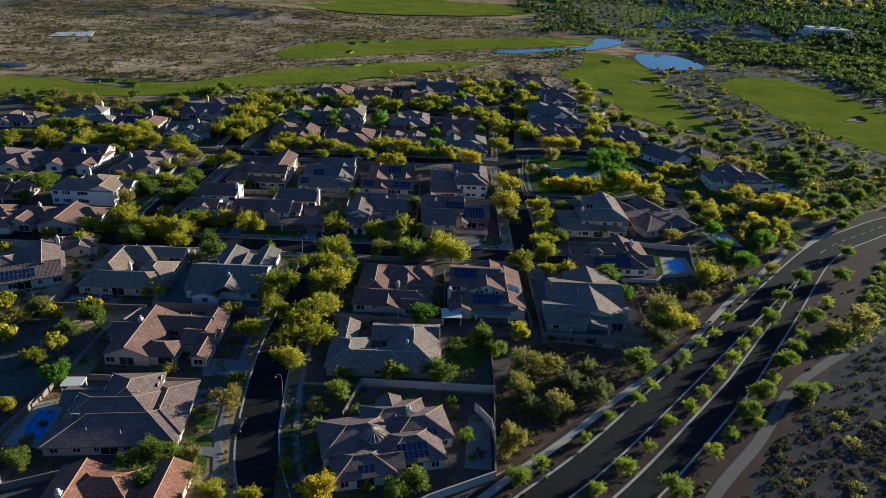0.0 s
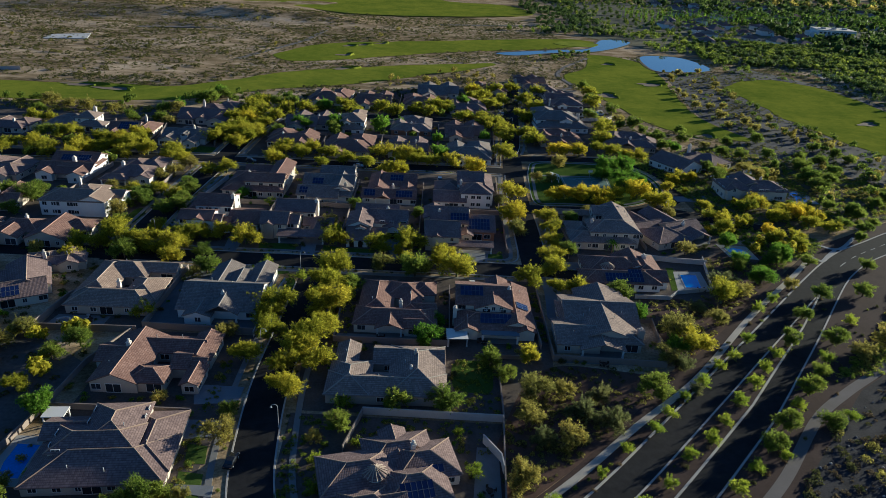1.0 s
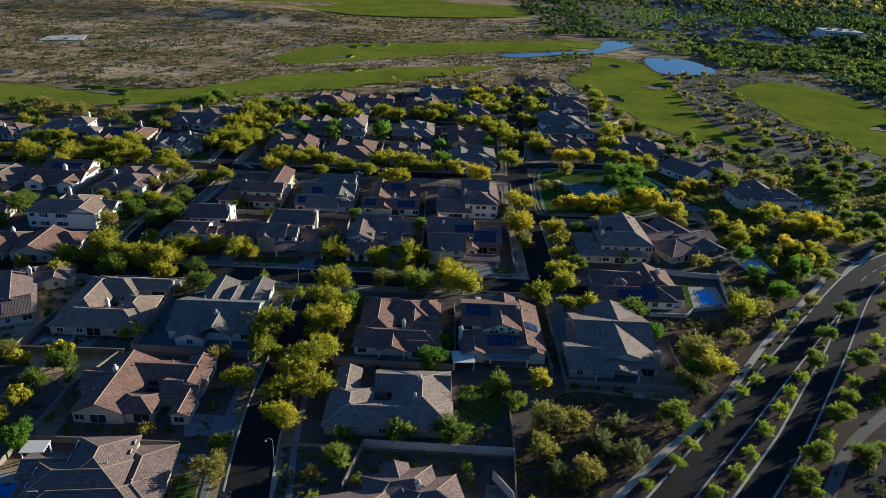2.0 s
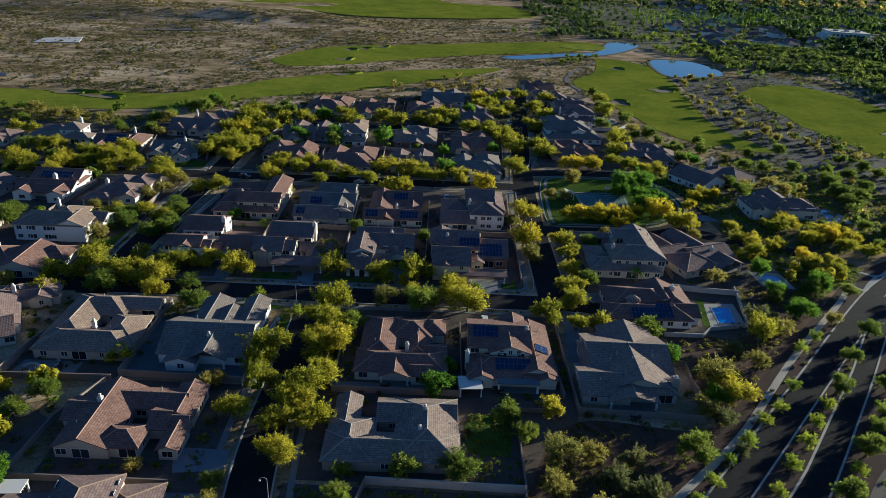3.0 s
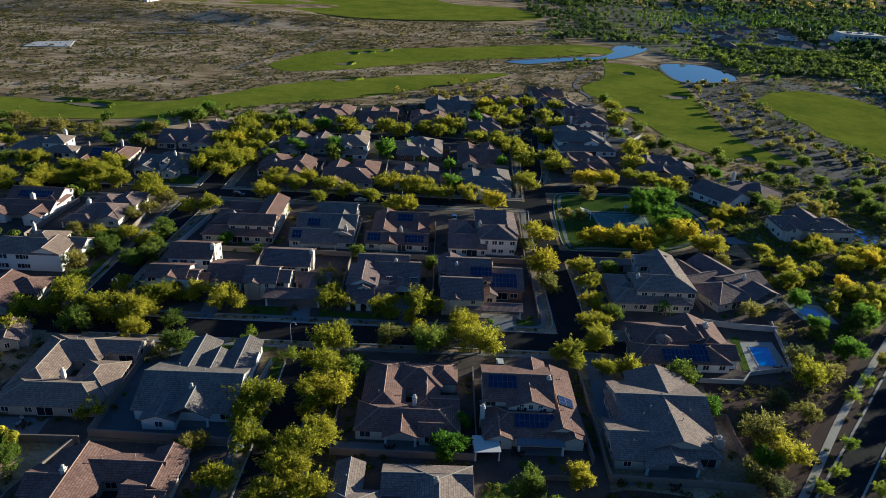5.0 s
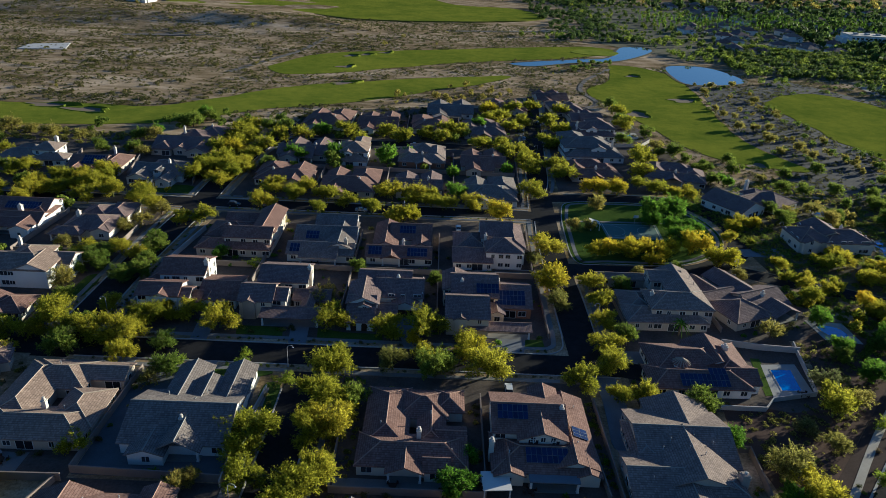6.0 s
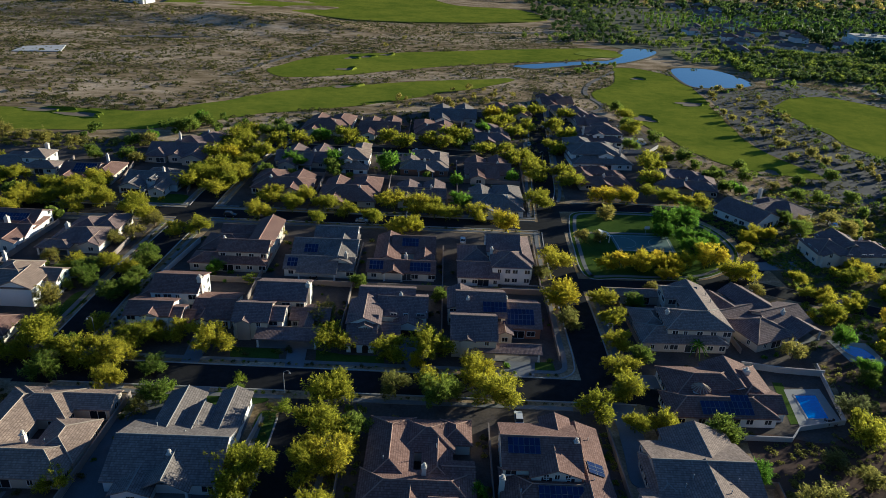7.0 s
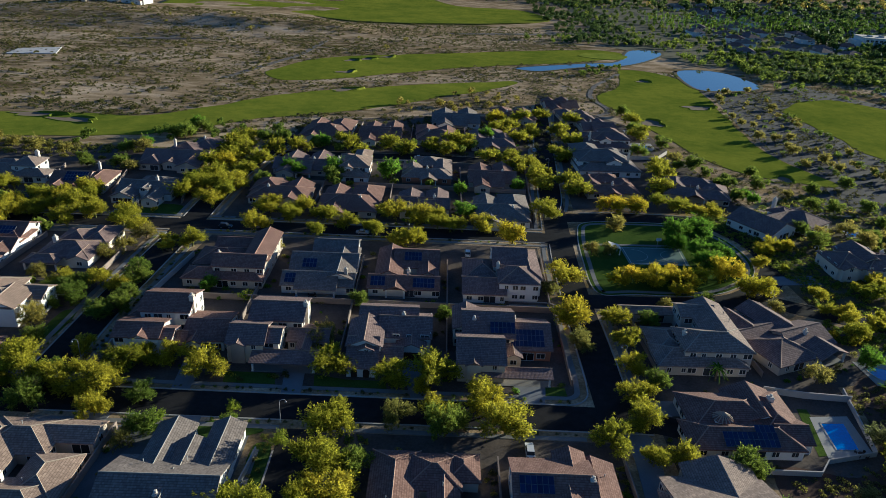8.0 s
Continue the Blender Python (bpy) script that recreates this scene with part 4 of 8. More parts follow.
h.wing(0.5, 0.6, 11.2, 20.4, 3.1, "gy").wing(-1.8, 9.0, 6.0, 16.4, 3.0, "gx").wing(6.0, 13.4, 22.0, 20.2, 3.1, "gx").wing(18.9, 11.0, 24.7, 22.0, 3.2, "gy").wing(8.6, 1.2, 17.0, 7.8, 3.0).wing(21.2, 1.0, 24.9, 8.5, 3.0, "gy").wing(19.2, 7.4, 24.4, 12.4, 3.0, "gx").wing(16.8, 7.0, 20.6, 14.2, 3.0, "gx")
h.chimney(5.0, 12.6, 5.9).vents((10, 17, 5.0), (3, 6, 4.6), (16, 18, 4.8)).windows("sew", 3.4)
h = House(-76.4, 106.6, "two-storey house with wide tan tiled roofs above a pool garden", "tan", "brown", 6)
h.wing(0.4, 0.8, 26.0, 14.2, 2.6, "hip", pitch=0.36).wing(3.1, 7.5, 19.3, 15.0, 4.8).wing(8.0, 8.0, 18.9, 22.0, 4.8).wing(16.0, 4.0, 26.2, 21.6, 2.64, "hip", pitch=0.36).wing(-0.4, 13.0, 8.5, 19.4, 3.5, "gx")
h.vents((8, 4, 4.0), (15, 3, 4.0), (16, 13, 6.5), (21, 10, 4.5)).windows("sew", 3.4)
h = House(-68.5, 86.5, "house with bright terracotta tiled roofs", "ochre", "terracotta", 1.0)
h.wing(0, 0, 9.4, 15, 3.0, "gy").wing(3.0, 6, 16.0, 15.4, 3.0).wing(17, 2, 24, 16.6, 3.0, "gy").wing(8, 0, 22, 7, 3.0, "gx").chimney(4, 6, 5.6).windows("sew")
h = House(-125.0, 170.0, "cream house with brown tiled roof and solar panels", "cream", "brown", 28)
h.wing(0, 0, 19, 11, 3.0, "gx").wing(9, 5, 20, 22, 3.2, "gy").wing(-8, 8, 10, 19, 3.0).solar(0, "s", 4.5, 1.0, 8, 2).windows("sew", 3.6)
template(-122, 193, 16, 10, "hip", "low house with brown tiled roof beside the street", "tan", "brown", 20, seed=2)
h = House(-134.0, 212.6, "single-storey house with faded red tiled roofs", "tan", "red", 0.5)
h.wing(0.6, 0.6, 13.4, 16.0, 3.0, "gy").wing(8.0, 8.5, 17.4, 17.6, 3.0).wing(-12.0, 6.0, 2.0, 16.0, 3.0).wing(-10.5, 1.0, -2.0, 8.0, 3.0, "gy").chimney(-4.0, 12.0, 5.6).windows("sew", 3.4)
template(-165, 205, 24, 22, "court", "single-storey house with red-brown tiled roof", "cream", "red", 8, seed=4)
template(-166, 172, 24, 22, "hip", "single-storey house with brown tiled roof", "tan", "brown", 15, seed=5)

# first row north of the cross street
h = House(-89.0, 229.0, "white two-storey house with pink-brown tiles and tall chimney", "white", "red", 1.2)
h.wing(0, 0, 11.0, 8.8, 5.6, "gx", pitch=0.34).wing(9.4, 0.2, 14.0, 6.0, 5.2, "gx", pitch=0.34).wing(2.4, 11.5, 15.0, 23.5, 6.2, "gx", pitch=0.36).wing(15.6, 3.0, 26.0, 17.0, 3.2, "gx", pitch=0.28).wing(4.6, -0.5, 8.4, 4, 5.6, "gy").wing(-1.5, 14, 5, 27, 3.2, "hip").wing(17.0, 1.8, 20.4, 6, 3.2, "gy").wing(13.6, 1.2, 16.6, 4.4, 3.0, "ss")
h.chimney(14.9, 15.4, 8.7, 1.2, 1.4).garage(22.8, 3.0, "s", 5.2).windows("sew", 3.0)
h = House(-61.0, 223.6, "two-storey tan and stone house with brown tiles and pale chimney", "ochre", "brown", 0.6)
h.wing(0.4, 4.4, 9.2, 15, 5.7, "gx").wing(8, 5.6, 12.8, 13, 5.6, "gx", "cream").wing(3.4, 15, 17.0, 27, 6.2, "gx", "cream", pitch=0.36).wing(14, 10.5, 24, 18.5, 3.0, "gx", "cream", pitch=0.3).wing(7, 0.6, 22.4, 4.4, 2.9, "ss", open_=True, pitch=0.2).wing(1.4, 3.8, 4.8, 8, 5.5, "gy", "brown").wing(17, 6, 20, 12, 3.2, "gy")
h.chimney(17.2, 20.0, 8.6, 1.1, 1.3).windows("sew", 3.2)
h = House(-31.2, 223.6, "white two-storey house with brown tiles, arched porch and garage", "white", "brown", 0.6)
h.wing(0, 5.8, 8.4, 17.8, 5.7, "gy").wing(3.0, 4.4, 6.4, 9, 5.5, "gy").wing(7.5, 12, 20.6, 24, 4.6, "gx").wing(0.4, 0.2, 7.6, 8, 3.0, "ss").wing(7, 3.6, 13.6, 11, 3.0, "gx").wing(12.2, 8.4, 19.4, 15, 3.4, "gy").wing(2, 16, 17, 27, 5.4, "gx").chimney(13.4, 18.4, 7.4)
h.garage(15.8, 8.4, "s", 5.2).windows("sew", 3.0)
# The wall stays closed: dark solid arches imitate the shade inside the porch.
for k in (2.3, 5.2):
    bm = bmesh.new()
    box(bm, k - 0.75, 0.1, 0, k + 0.75, 0.32, 1.7)
    rod(bm, (k, 0.1, 1.7), (k, 0.32, 1.7), 0.75, 0.75, 16)
    part("porch_arch", bm, DARKWOOD, h.base, "dark arched panel in place of a shaded porch opening")
h = House(-3.8, 223.4, "two-storey tan house with brown tiles and solar panels", "ochre", "brown", 0.4)
h.wing(0, 0.4, 11.4, 14, 5.6, "gx").wing(1.6, 12, 14.6, 27, 5.8, "gx").wing(12, 10.5, 24.2, 25.6, 3.6, "gx", "brick").wing(2.2, 0, 5.6, 5, 5.4, "gy").wing(5, -0.8, 22.8, 1.8, 2.8, "ss", open_=True, pitch=0.2).wing(12.4, 7.2, 16.2, 12, 3.3, "gy").wing(-0.8, 16, 6, 27.4, 5.6, "gy")
h.chimney(4.4, 17, 8.0).chimney(15.2, 19.4, 7.2, 0.6, 0.6).solar(1, "s", 7.4, 1.6, 6, 2).solar(2, "s", 2.4, 1.0, 8, 3).windows("sew", 3.2)

# second row, its backs to the first
h = House(-85.0, 265.2, "two-storey tan house with red-brown tiles and a covered patio", "tan", "red", 0.5)
h.wing(0, 0.4, 23.4, 8, 3.1).wing(8.4, 3.0, 23.4, 12, 6.0, "gx").wing(16, 8, 23.6, 29, 6.0, "gy").wing(0.4, 10, 15, 22, 3.1).wing(4, 20, 20, 30, 3.2, "gx").chimney(9.0, 8.4, 7.6).windows("sew", 3.0)
h = House(-55.4, 263.6, "grey-roofed house with gabled wing and solar panels", "grey", "slate", 0.4)
h.wing(0, 0.6, 21, 10, 3.0, "gx").wing(1, 9, 21, 22, 3.8, "gx").wing(11.5, 3, 20.6, 25, 4.2, "gy").wing(6.5, 18, 20, 30.6, 4.6, "gx").wing(4.4, -1.6, 16.0, 4, 2.9, "ss", open_=True)
h.chimney(18.6, 4.6, 6.4, 1.1, 1.1, STUCCO["tan"]).solar(0, "s", 1.2, 1.0, 5, 2).solar(1, "s", 4.0, 1.2, 4, 2).windows("sew", 3.0)
h = House(-29.8, 264.0, "single-storey cream house with red tiles and many solar panels", "cream", "red", 0.4)
h.wing(0, 0.6, 20.8, 9.6, 3.0, "gx").wing(1.6, 8, 9.4, 27, 3.4, "gy").wing(7, 14, 20.6, 27.6, 3.4, "gx").wing(14.5, 9, 20.4, 20, 3.2, "gy").wing(5, -0.6, 11, 6, 3.0, "gy", open_=True).chimney(11.6, 6.8, 5.8)
h.solar(0, "s", 1.0, 1.0, 4, 2).solar(0, "s", 13.6, 0.8, 6, 2).solar(2, "s", 3.4, 3.0, 5, 2).windows("sew", 3.4)
h = House(-1.6, 262.6, "two-storey white house with brown tiles and arched ground floor", "white", "brown", 0.4)
h.wing(0, 0.6, 12.4, 12, 3.2, "gx").wing(10.6, 2.4, 22.2, 14, 6.2, "hip").wing(17, 6, 23.4, 26, 6.1, "hip").wing(9.5, 14, 20, 28, 6.0, "gx").wing(0.4, 10, 12, 24, 3.2).chimney(10.6, 11.4, 7.8).windows("sew", 2.6)

# third to sixth rows
template(-84.5, 331, 24, 24, "hip", "single-storey house with dark brown tiled roof", "tan", "red", -1, seed=11)
template(-55.5, 321, 23, 30, "hip", "single-storey house with red-brown tiled roof and low gables", "tan", "red", 0, True, 12)
template(-26.5, 325, 20.5, 23, "gable", "single-storey house with tan tiled roof and white chimney", "cream", "brown", 0, seed=13)
template(3.6, 317.5, 21.5, 30, "hip", "house with pale grey tiled roof beside the corner", "grey", "slate", 1, True, 14)
template(-82, 363, 23, 28, "gable", "single-storey house with brown tiled roof", "tan", "brown", -1, seed=15)
template(-55.5, 361.5, 15, 30, "two", "two-storey white house with tan tiled roof", "white", "tan", 0, seed=16)
template(-26, 361, 21, 32, "court", "low house with pale grey tiled roof and terracotta walls", "brick", "grey", 0, True, 17)
template(2.8, 356, 20, 30, "gable", "single-storey house with brown tiled roof and red walls", "tan", "red", 1, seed=18)
template(-81, 417, 24, 36, "hip", "single-storey cream house with red-brown gabled roof", "cream", "red", -2, True, 19)
template(-51, 416, 20.5, 34, "gable", "single-storey cream house with red-brown tiled roof", "cream", "red", 0, seed=20)
template(-23, 419, 21, 30, "hip", "single-storey house with red-brown tiled roof", "tan", "red", 0, seed=21)
template(5.4, 412, 21.5, 34, "court", "single-storey house with dark brown tiled roof", "brown", "brown", 1, seed=22)
template(-15, 451, 26, 34, "gable", "white gabled house with grey tiled roof at the golf course", "white", "slate", 1, seed=23)
template(20, 470, 24, 26, "hip", "low house with red tiled roof among yellow trees", "tan", "red", 2, seed=24)
# houses east of the straight street
template(61, 470, 19, 28, "hip", "single-storey house with brown tiled roof beside the golf course", "tan", "brown", 6, seed=31)
template(55, 500, 20, 28, "gable", "single-storey house with red-brown tiled roof beside the golf course", "tan", "red", 8, seed=41)
template(68.5, 450, 18, 28, "gable", "house with brown tiled roof and small pool garden", "tan", "brown", 5, True, 32)
template(64, 422, 23, 26, "two", "two-storey house with brown tiled roof and white back wall", "white", "brown", 5, seed=33)
template(54, 384, 28, 34, "two", "two-storey white house with pale grey tiled roof", "white", "slate", 4, True, 34)
template(52.4, 352, 22, 27, "court", "single-storey house with red-brown tiled roof", "brown", "red", 4, seed=35)
template(84.5, 356, 26, 28, "court", "low house with brown tiled roof and pale chimneys", "brown", "brown", -14, seed=36)
h = House(112.5, 317.0, "white house with brown tiled roofs and tall chimney", "white", "brown", 33)
h.wing(0, 0, 15, 19, 3.5, "gy").wing(19.4, -2.6, 33.6, 13, 3.4, "hip").wing(11, 4, 24, 13.5, 3.4, "gx").wing(22.5, 9, 31, 17, 3.4).wing(15.4, 1.6, 19.6, 6, 3.0, "gx", open_=True).chimney(25.4, 16.6, 7.6, 1.3, 1.3).windows("sew", 3.2)
h = House(122.6, 288.0, "two-storey cream house with brown tiled roofs and small gables", "cream", "brown", 3)
h.wing(0, 1, 12.5, 14, 4.6).wing(9.5, 0, 27.0, 12, 4.7).wing(7.6, 4, 19.4, 17.5, 4.8, "gy").wing(1.0, -0.4, 6.6, 7, 4.7, "gy").wing(21, 6, 27.6, 15.5, 3.6).chimney(18.4, 8.2, 7.4).windows("sew", 3.2)
# houses west of the side street
h = House(-134.0, 328.0, "grey house with gabled front wings, dormer and slate-grey roof", "grey", "slate", -3)
h.wing(0, 5, 21, 17, 3.2, "gx").wing(0.4, -0.5, 9, 8, 3.0, "gy").wing(13, -2.5, 18.6, 9, 3.1, "gy").wing(9.4, 4.2, 12.6, 10, 4.7, "gy", pitch=0.34).wing(4, 13, 17, 22, 3.2)
h.chimney(13.6, 11.6, 7.0).garage(4.7, -0.5, "s").windows("se", 3.4)
h = House(-161.6, 333.0, "tan house with red-brown tiles and dark solar panels", "tan", "red", 2)
h.wing(0, 4, 14, 18, 3.3, "gx").wing(1, 0, 7, 9, 3.2, "gy").wing(12, 2.5, 21, 20.5, 3.4).wing(8, 1.5, 12.6, 8, 3.0, "gy").solar(0, "s", 5.4, 2.0, 8, 3).chimney(14.5, 17.5, 7.4).windows("se", 3.6)
h = House(-196.0, 344.0, "pale two-storey house with grey-tan tiles and tall white chimney", "white", "grey", 3)
h.wing(0, 1, 16, 12.5, 3.2).wing(14.0, 3.5, 23.6, 14, 6.0).wing(15.5, -0.5, 28.5, 8, 3.0).wing(2, 10, 14, 18, 3.2).chimney(20.8, 12.2, 9.0, 1.4, 1.4).windows("se", 3.6)
template(-221, 335, 19, 18, "hip", "single-storey tan house with brown tiled roof", "tan", "brown", -2, True, 54)
h = House(-139.0, 364.0, "large house with grey-brown roofs and tall pale chimney", "tan", "brown", 0)
h.wing(0, 6, 27, 20, 3.4, "gx").wing(17, 0, 26, 14, 3.3, "gy").wing(0, 2, 9, 13, 3.2).wing(6, 18, 20, 32, 3.4).wing(14, 26, 25, 41, 3.4).wing(10, 3, 16, 12, 3.2, "gy")
h.chimney(9.4, 21.5, 8.0).chimney(19, 33, 6.4, 0.7, 0.7).windows("se", 3.6)
h = House(-135.4, 272.4, "single-storey house with brown tiled roof and pale chimney", "cream", "brown", 0.5)
h.wing(2, 2.5, 18.2, 15, 3.3).wing(0, -1, 10, 5, 2.9, "hip", open_=True).wing(11, 13.5, 19, 27, 3.3).wing(3, 12, 13.5, 24, 3.2).wing(12.6, 1.4, 18.6, 9, 3.1, "gy").chimney(5.4, 9.5, 6.4, 1.2, 1.2).windows("se", 3.6)
h = House(-163.2, 273.0, "white house with arched porches, red-brown tiles and solar panels", "white", "red", 0.5)
h.wing(0, 4.5, 21, 13.5, 3.7, "gx").wing(1, 0.4, 7.5, 8, 3.4, "gy").wing(14.4, -1.2, 20.4, 9, 3.7, "gy").wing(2, 12, 20, 24, 4.6, "gx").wing(13.4, 10, 21, 19.5, 3.9).wing(7.6, 1.8, 14.2, 6, 3.0, "ss", open_=True, pitch=0.3)
h.solar(3, "s", 4.0, 1.2, 11, 2).chimney(12.6, 10.4, 7.0, 1.3, 1.3).windows("se", 3.2)
template(-192, 271, 23, 22, "hip", "single-storey house with brown tiled roof", "tan", "brown", -4, seed=58)
h = House(-142.2, 239.0, "large two-storey white house with tan tiled roofs", "white", "tan", 0.4)
h.wing(0.3, 0.3, 22.6, 11.6, 6.0).wing(8.5, 5.0, 18.5, 16.5, 6.1).wing(14.0, 0.2, 23.2, 9.5, 6.1, "gy").wing(19.5, 7.0, 26.5, 14.5, 5.2, "gx").wing(3.5, 9.0, 9.0, 16.0, 4.0, "gx").chimney(8.2, 15.2, 8.6).windows("sew", 2.6)
template(-178, 235, 26, 22, "gable", "single-storey house with red tiled roof", "tan", "red", 4, seed=60)


# ---- plants ----
def leaf_cloud(rng, blobs, count, size, droop=0.0):
    """Many small leaf blades on and in a few uneven lumps."""
    verts, faces = [], []
    tot = sum(b[3] ** 2 for b in blobs)
    for bx, by, bz, br, flat in blobs:
        for _ in range(int(count * br * br / tot)):
            d = Vector((rng.gauss(0, 1), rng.gauss(0, 1), rng.gauss(0, 1))).normalized()
            r = br * rng.random() ** 0.45 * rng.uniform(0.8, 1.25)
            c = Vector((bx + d.x * r, by + d.y * r, bz + d.z * r * flat - droop * rng.random() * (d.x * d.x + d.y * d.y)))
            s = size * rng.uniform(0.6, 1.4)
            n = (d * 0.6 + Vector((rng.gauss(0, 0.8), rng.gauss(0, 0.8), rng.gauss(0, 0.8)))).normalized()
            a = n.orthogonal().normalized()
            a.rotate(Matrix.Rotation(rng.uniform(0, 6.28), 3, n))
            b = n.cross(a)
            k = len(verts)
            verts += [c - a * s, c + a * s * 0.7 - b * s * 0.5, c + a * s * 0.7 + b * s * 0.5]
            faces.append((k, k + 1, k + 2))
    return verts, faces


def crown_twigs(rng, radius, height, count):
    """Twigs that reach out to an uneven crown: pairs of inner and outer ends."""
    limbs, turn = [], rng.uniform(0, 6.3)
    for i in range(rng.randint(8, 10)):
        a, off = turn + i * 2.1 + rng.uniform(-0.5, 0.5), radius * rng.uniform(0.25, 0.68)
        r = radius * rng.uniform(0.30, 0.46)
        limbs.append((Vector((math.cos(a) * off, math.sin(a) * off, height * rng.uniform(0.30, 0.66))), r, rng.uniform(0.7, 1.05)))
    limbs.append((Vector((rng.uniform(-0.5, 0.5), rng.uniform(-0.5, 0.5), height * 0.60)), radius * 0.52, 1.1))
    ends = []
    for i in range(count):
        c, r, tall = limbs[i % len(limbs)]
        d = Vector((rng.gauss(0, 1), rng.gauss(0, 1), rng.gauss(0.35, 0.85))).normalized()
        k = rng.uniform(0.72, 1.0) if rng.random() < 0.8 else rng.uniform(1.0, 1.45)
        tip = c + Vector((d.x * r * k, d.y * r * k, d.z * r * k * tall))
        tip.z = max(tip.z, 0.5)
        foot = Vector((c.x * 0.75, c.y * 0.75, c.z - r * 0.55))
        ends.append((foot.lerp(tip, rng.uniform(0.2, 0.5)), tip))
    return ends


def twig_leaves(rng, ends, count, size, droop):
    """Feathery blades along the twigs."""
    verts, faces = [], []
    for i in range(count):
        s0, tip = ends[i % len(ends)]
        t = rng.random() ** 0.55
        along = tip - s0
        c = s0.lerp(tip, t * 1.04) + Vector((rng.gauss(0, 0.2), rng.gauss(0, 0.2), rng.gauss(0, 0.18) - droop * 0.5 * t * t * rng.random()))
        a = (along.normalized() * 0.9 + Vector((rng.gauss(0, 0.5), rng.gauss(0, 0.5), rng.gauss(0, 0.5) - droop * 0.2))).normalized()
        b = a.cross(Vector((rng.gauss(0, 1), rng.gauss(0, 1), rng.gauss(0, 1)))).normalized()
        s = size * rng.uniform(0.6, 1.5)
        k = len(verts)
        verts += [c - a * s * 1.1, c + a * s - b * s * 0.36, c + a * s + b * s * 0.36]
        faces.append((k, k + 1, k + 2))
    return verts, faces


def trunk_mesh(rng, height, tips, r):
    bm = bmesh.new()
    fork = Vector((rng.uniform(-0.2, 0.2), rng.uniform(-0.2, 0.2), height * 0.24))
    rod(bm, (0, 0, -0.1), fork, r, r * 0.75, 6)
    for tip in tips:
        mid = fork.lerp(Vector(tip), 0.5) + Vector((rng.uniform(-0.3, 0.3), rng.uniform(-0.3, 0.3), 0.3))
        rod(bm, fork, mid, r * 0.6, r * 0.4, 5)
        rod(bm, mid, tip, r * 0.4, r * 0.12, 4)
        for _ in range(2):
            side = mid.lerp(Vector(tip), rng.random()) + Vector((rng.uniform(-1, 1), rng.uniform(-1, 1), rng.uniform(0.1, 0.9))) * height * 0.13
            rod(bm, mid, side, r * 0.25, r * 0.08, 4)
    return bm


TREES = {}
TREE_TEXT = {
    "olive_verde": "palo verde tree with olive-green feathery crown", "yellow_verde": "palo verde tree covered in yellow blossom",
    "mesquite": "green mesquite tree with a light spreading crown", "grey_olive": "desert tree with thin greyish olive crown",
    "young_mesquite": "young bright green tree with a sparse airy crown", "sage_tree": "grey-green desert ironwood with a thin crown", "ficus": "dense bright green shade tree", "palm": "short palm with arching green fronds"}


def make_tree(kind, variant, fine=True):
    """A tree ten metres wide, its base at the origin."""
    rng = random.Random(hash_of(kind) + variant)
    base = new("tree", None)
    tagged(base, TREE_TEXT[kind], "tree", "trees of the estate")
    if kind == "palm":
        bm = bmesh.new()
        rod(bm, (0, 0, -0.1), (0.1, 0, 6.0), 0.55, 0.4, 8)
        part("trunk", bm, BARK, base)
        verts, faces = [], []
        for i in range(26):
            a, lift = i * 2.4, rng.uniform(-0.1, 0.9)
            p, w = Vector((0.1, 0, 6)), 0.55
            for j in range(6):
                q = p + Vector((math.cos(a), math.sin(a), lift - 0.32 * j)) * 0.9
                side = Vector((-math.sin(a), math.cos(a), 0)) * w * (1 - j / 6.5)
                k = len(verts)
                verts += [p - side, p + side, q + side * 0.85, q - side * 0.85]
                faces.append((k, k + 1, k + 2, k + 3))
                p = q
        name, material = "crown", LEAF["ficus"]
    else:
        dense = {"ficus": 1.25, "grey_olive": 0.7, "sage_tree": 0.7, "young_mesquite": 0.24}.get(kind, 1.0)
        tall = {"ficus": 0.80, "mesquite": 0.76, "sage_tree": 0.66, "grey_olive": 0.78, "young_mesquite": 0.62}.get(kind, 0.80)
        H = 8.8 * tall
        ends = crown_twigs(rng, 4.4, H, int(320 * max(0.5, dense)))
        part("trunk", trunk_mesh(rng, H, [e[1] for e in ends[::14]], 0.24 if kind != "ficus" else 0.34), GREENBARK if "verde" in kind else BARK, base)
        verts, faces = twig_leaves(rng, ends, int((7600 if fine else 2400) * dense), (0.19 if fine else 0.33) * (1.0 if dense > 0.5 else 1.35), 0.9 if kind in ("olive_verde", "grey_olive", "yellow_verde") else 0.4)
        name, material = "crown", LEAF[kind]
    me = bpy.data.meshes.new(name)
    me.from_pydata(verts, [], faces)
    me.materials.append(material)
    shared(name, me, base)
    return base


def hash_of(text):
    return sum(ord(c) * (i + 7) for i, c in enumerate(text))


PLANTED = random.Random(5)


FAR_CROWNS, FAR_TRUNKS = {}, []


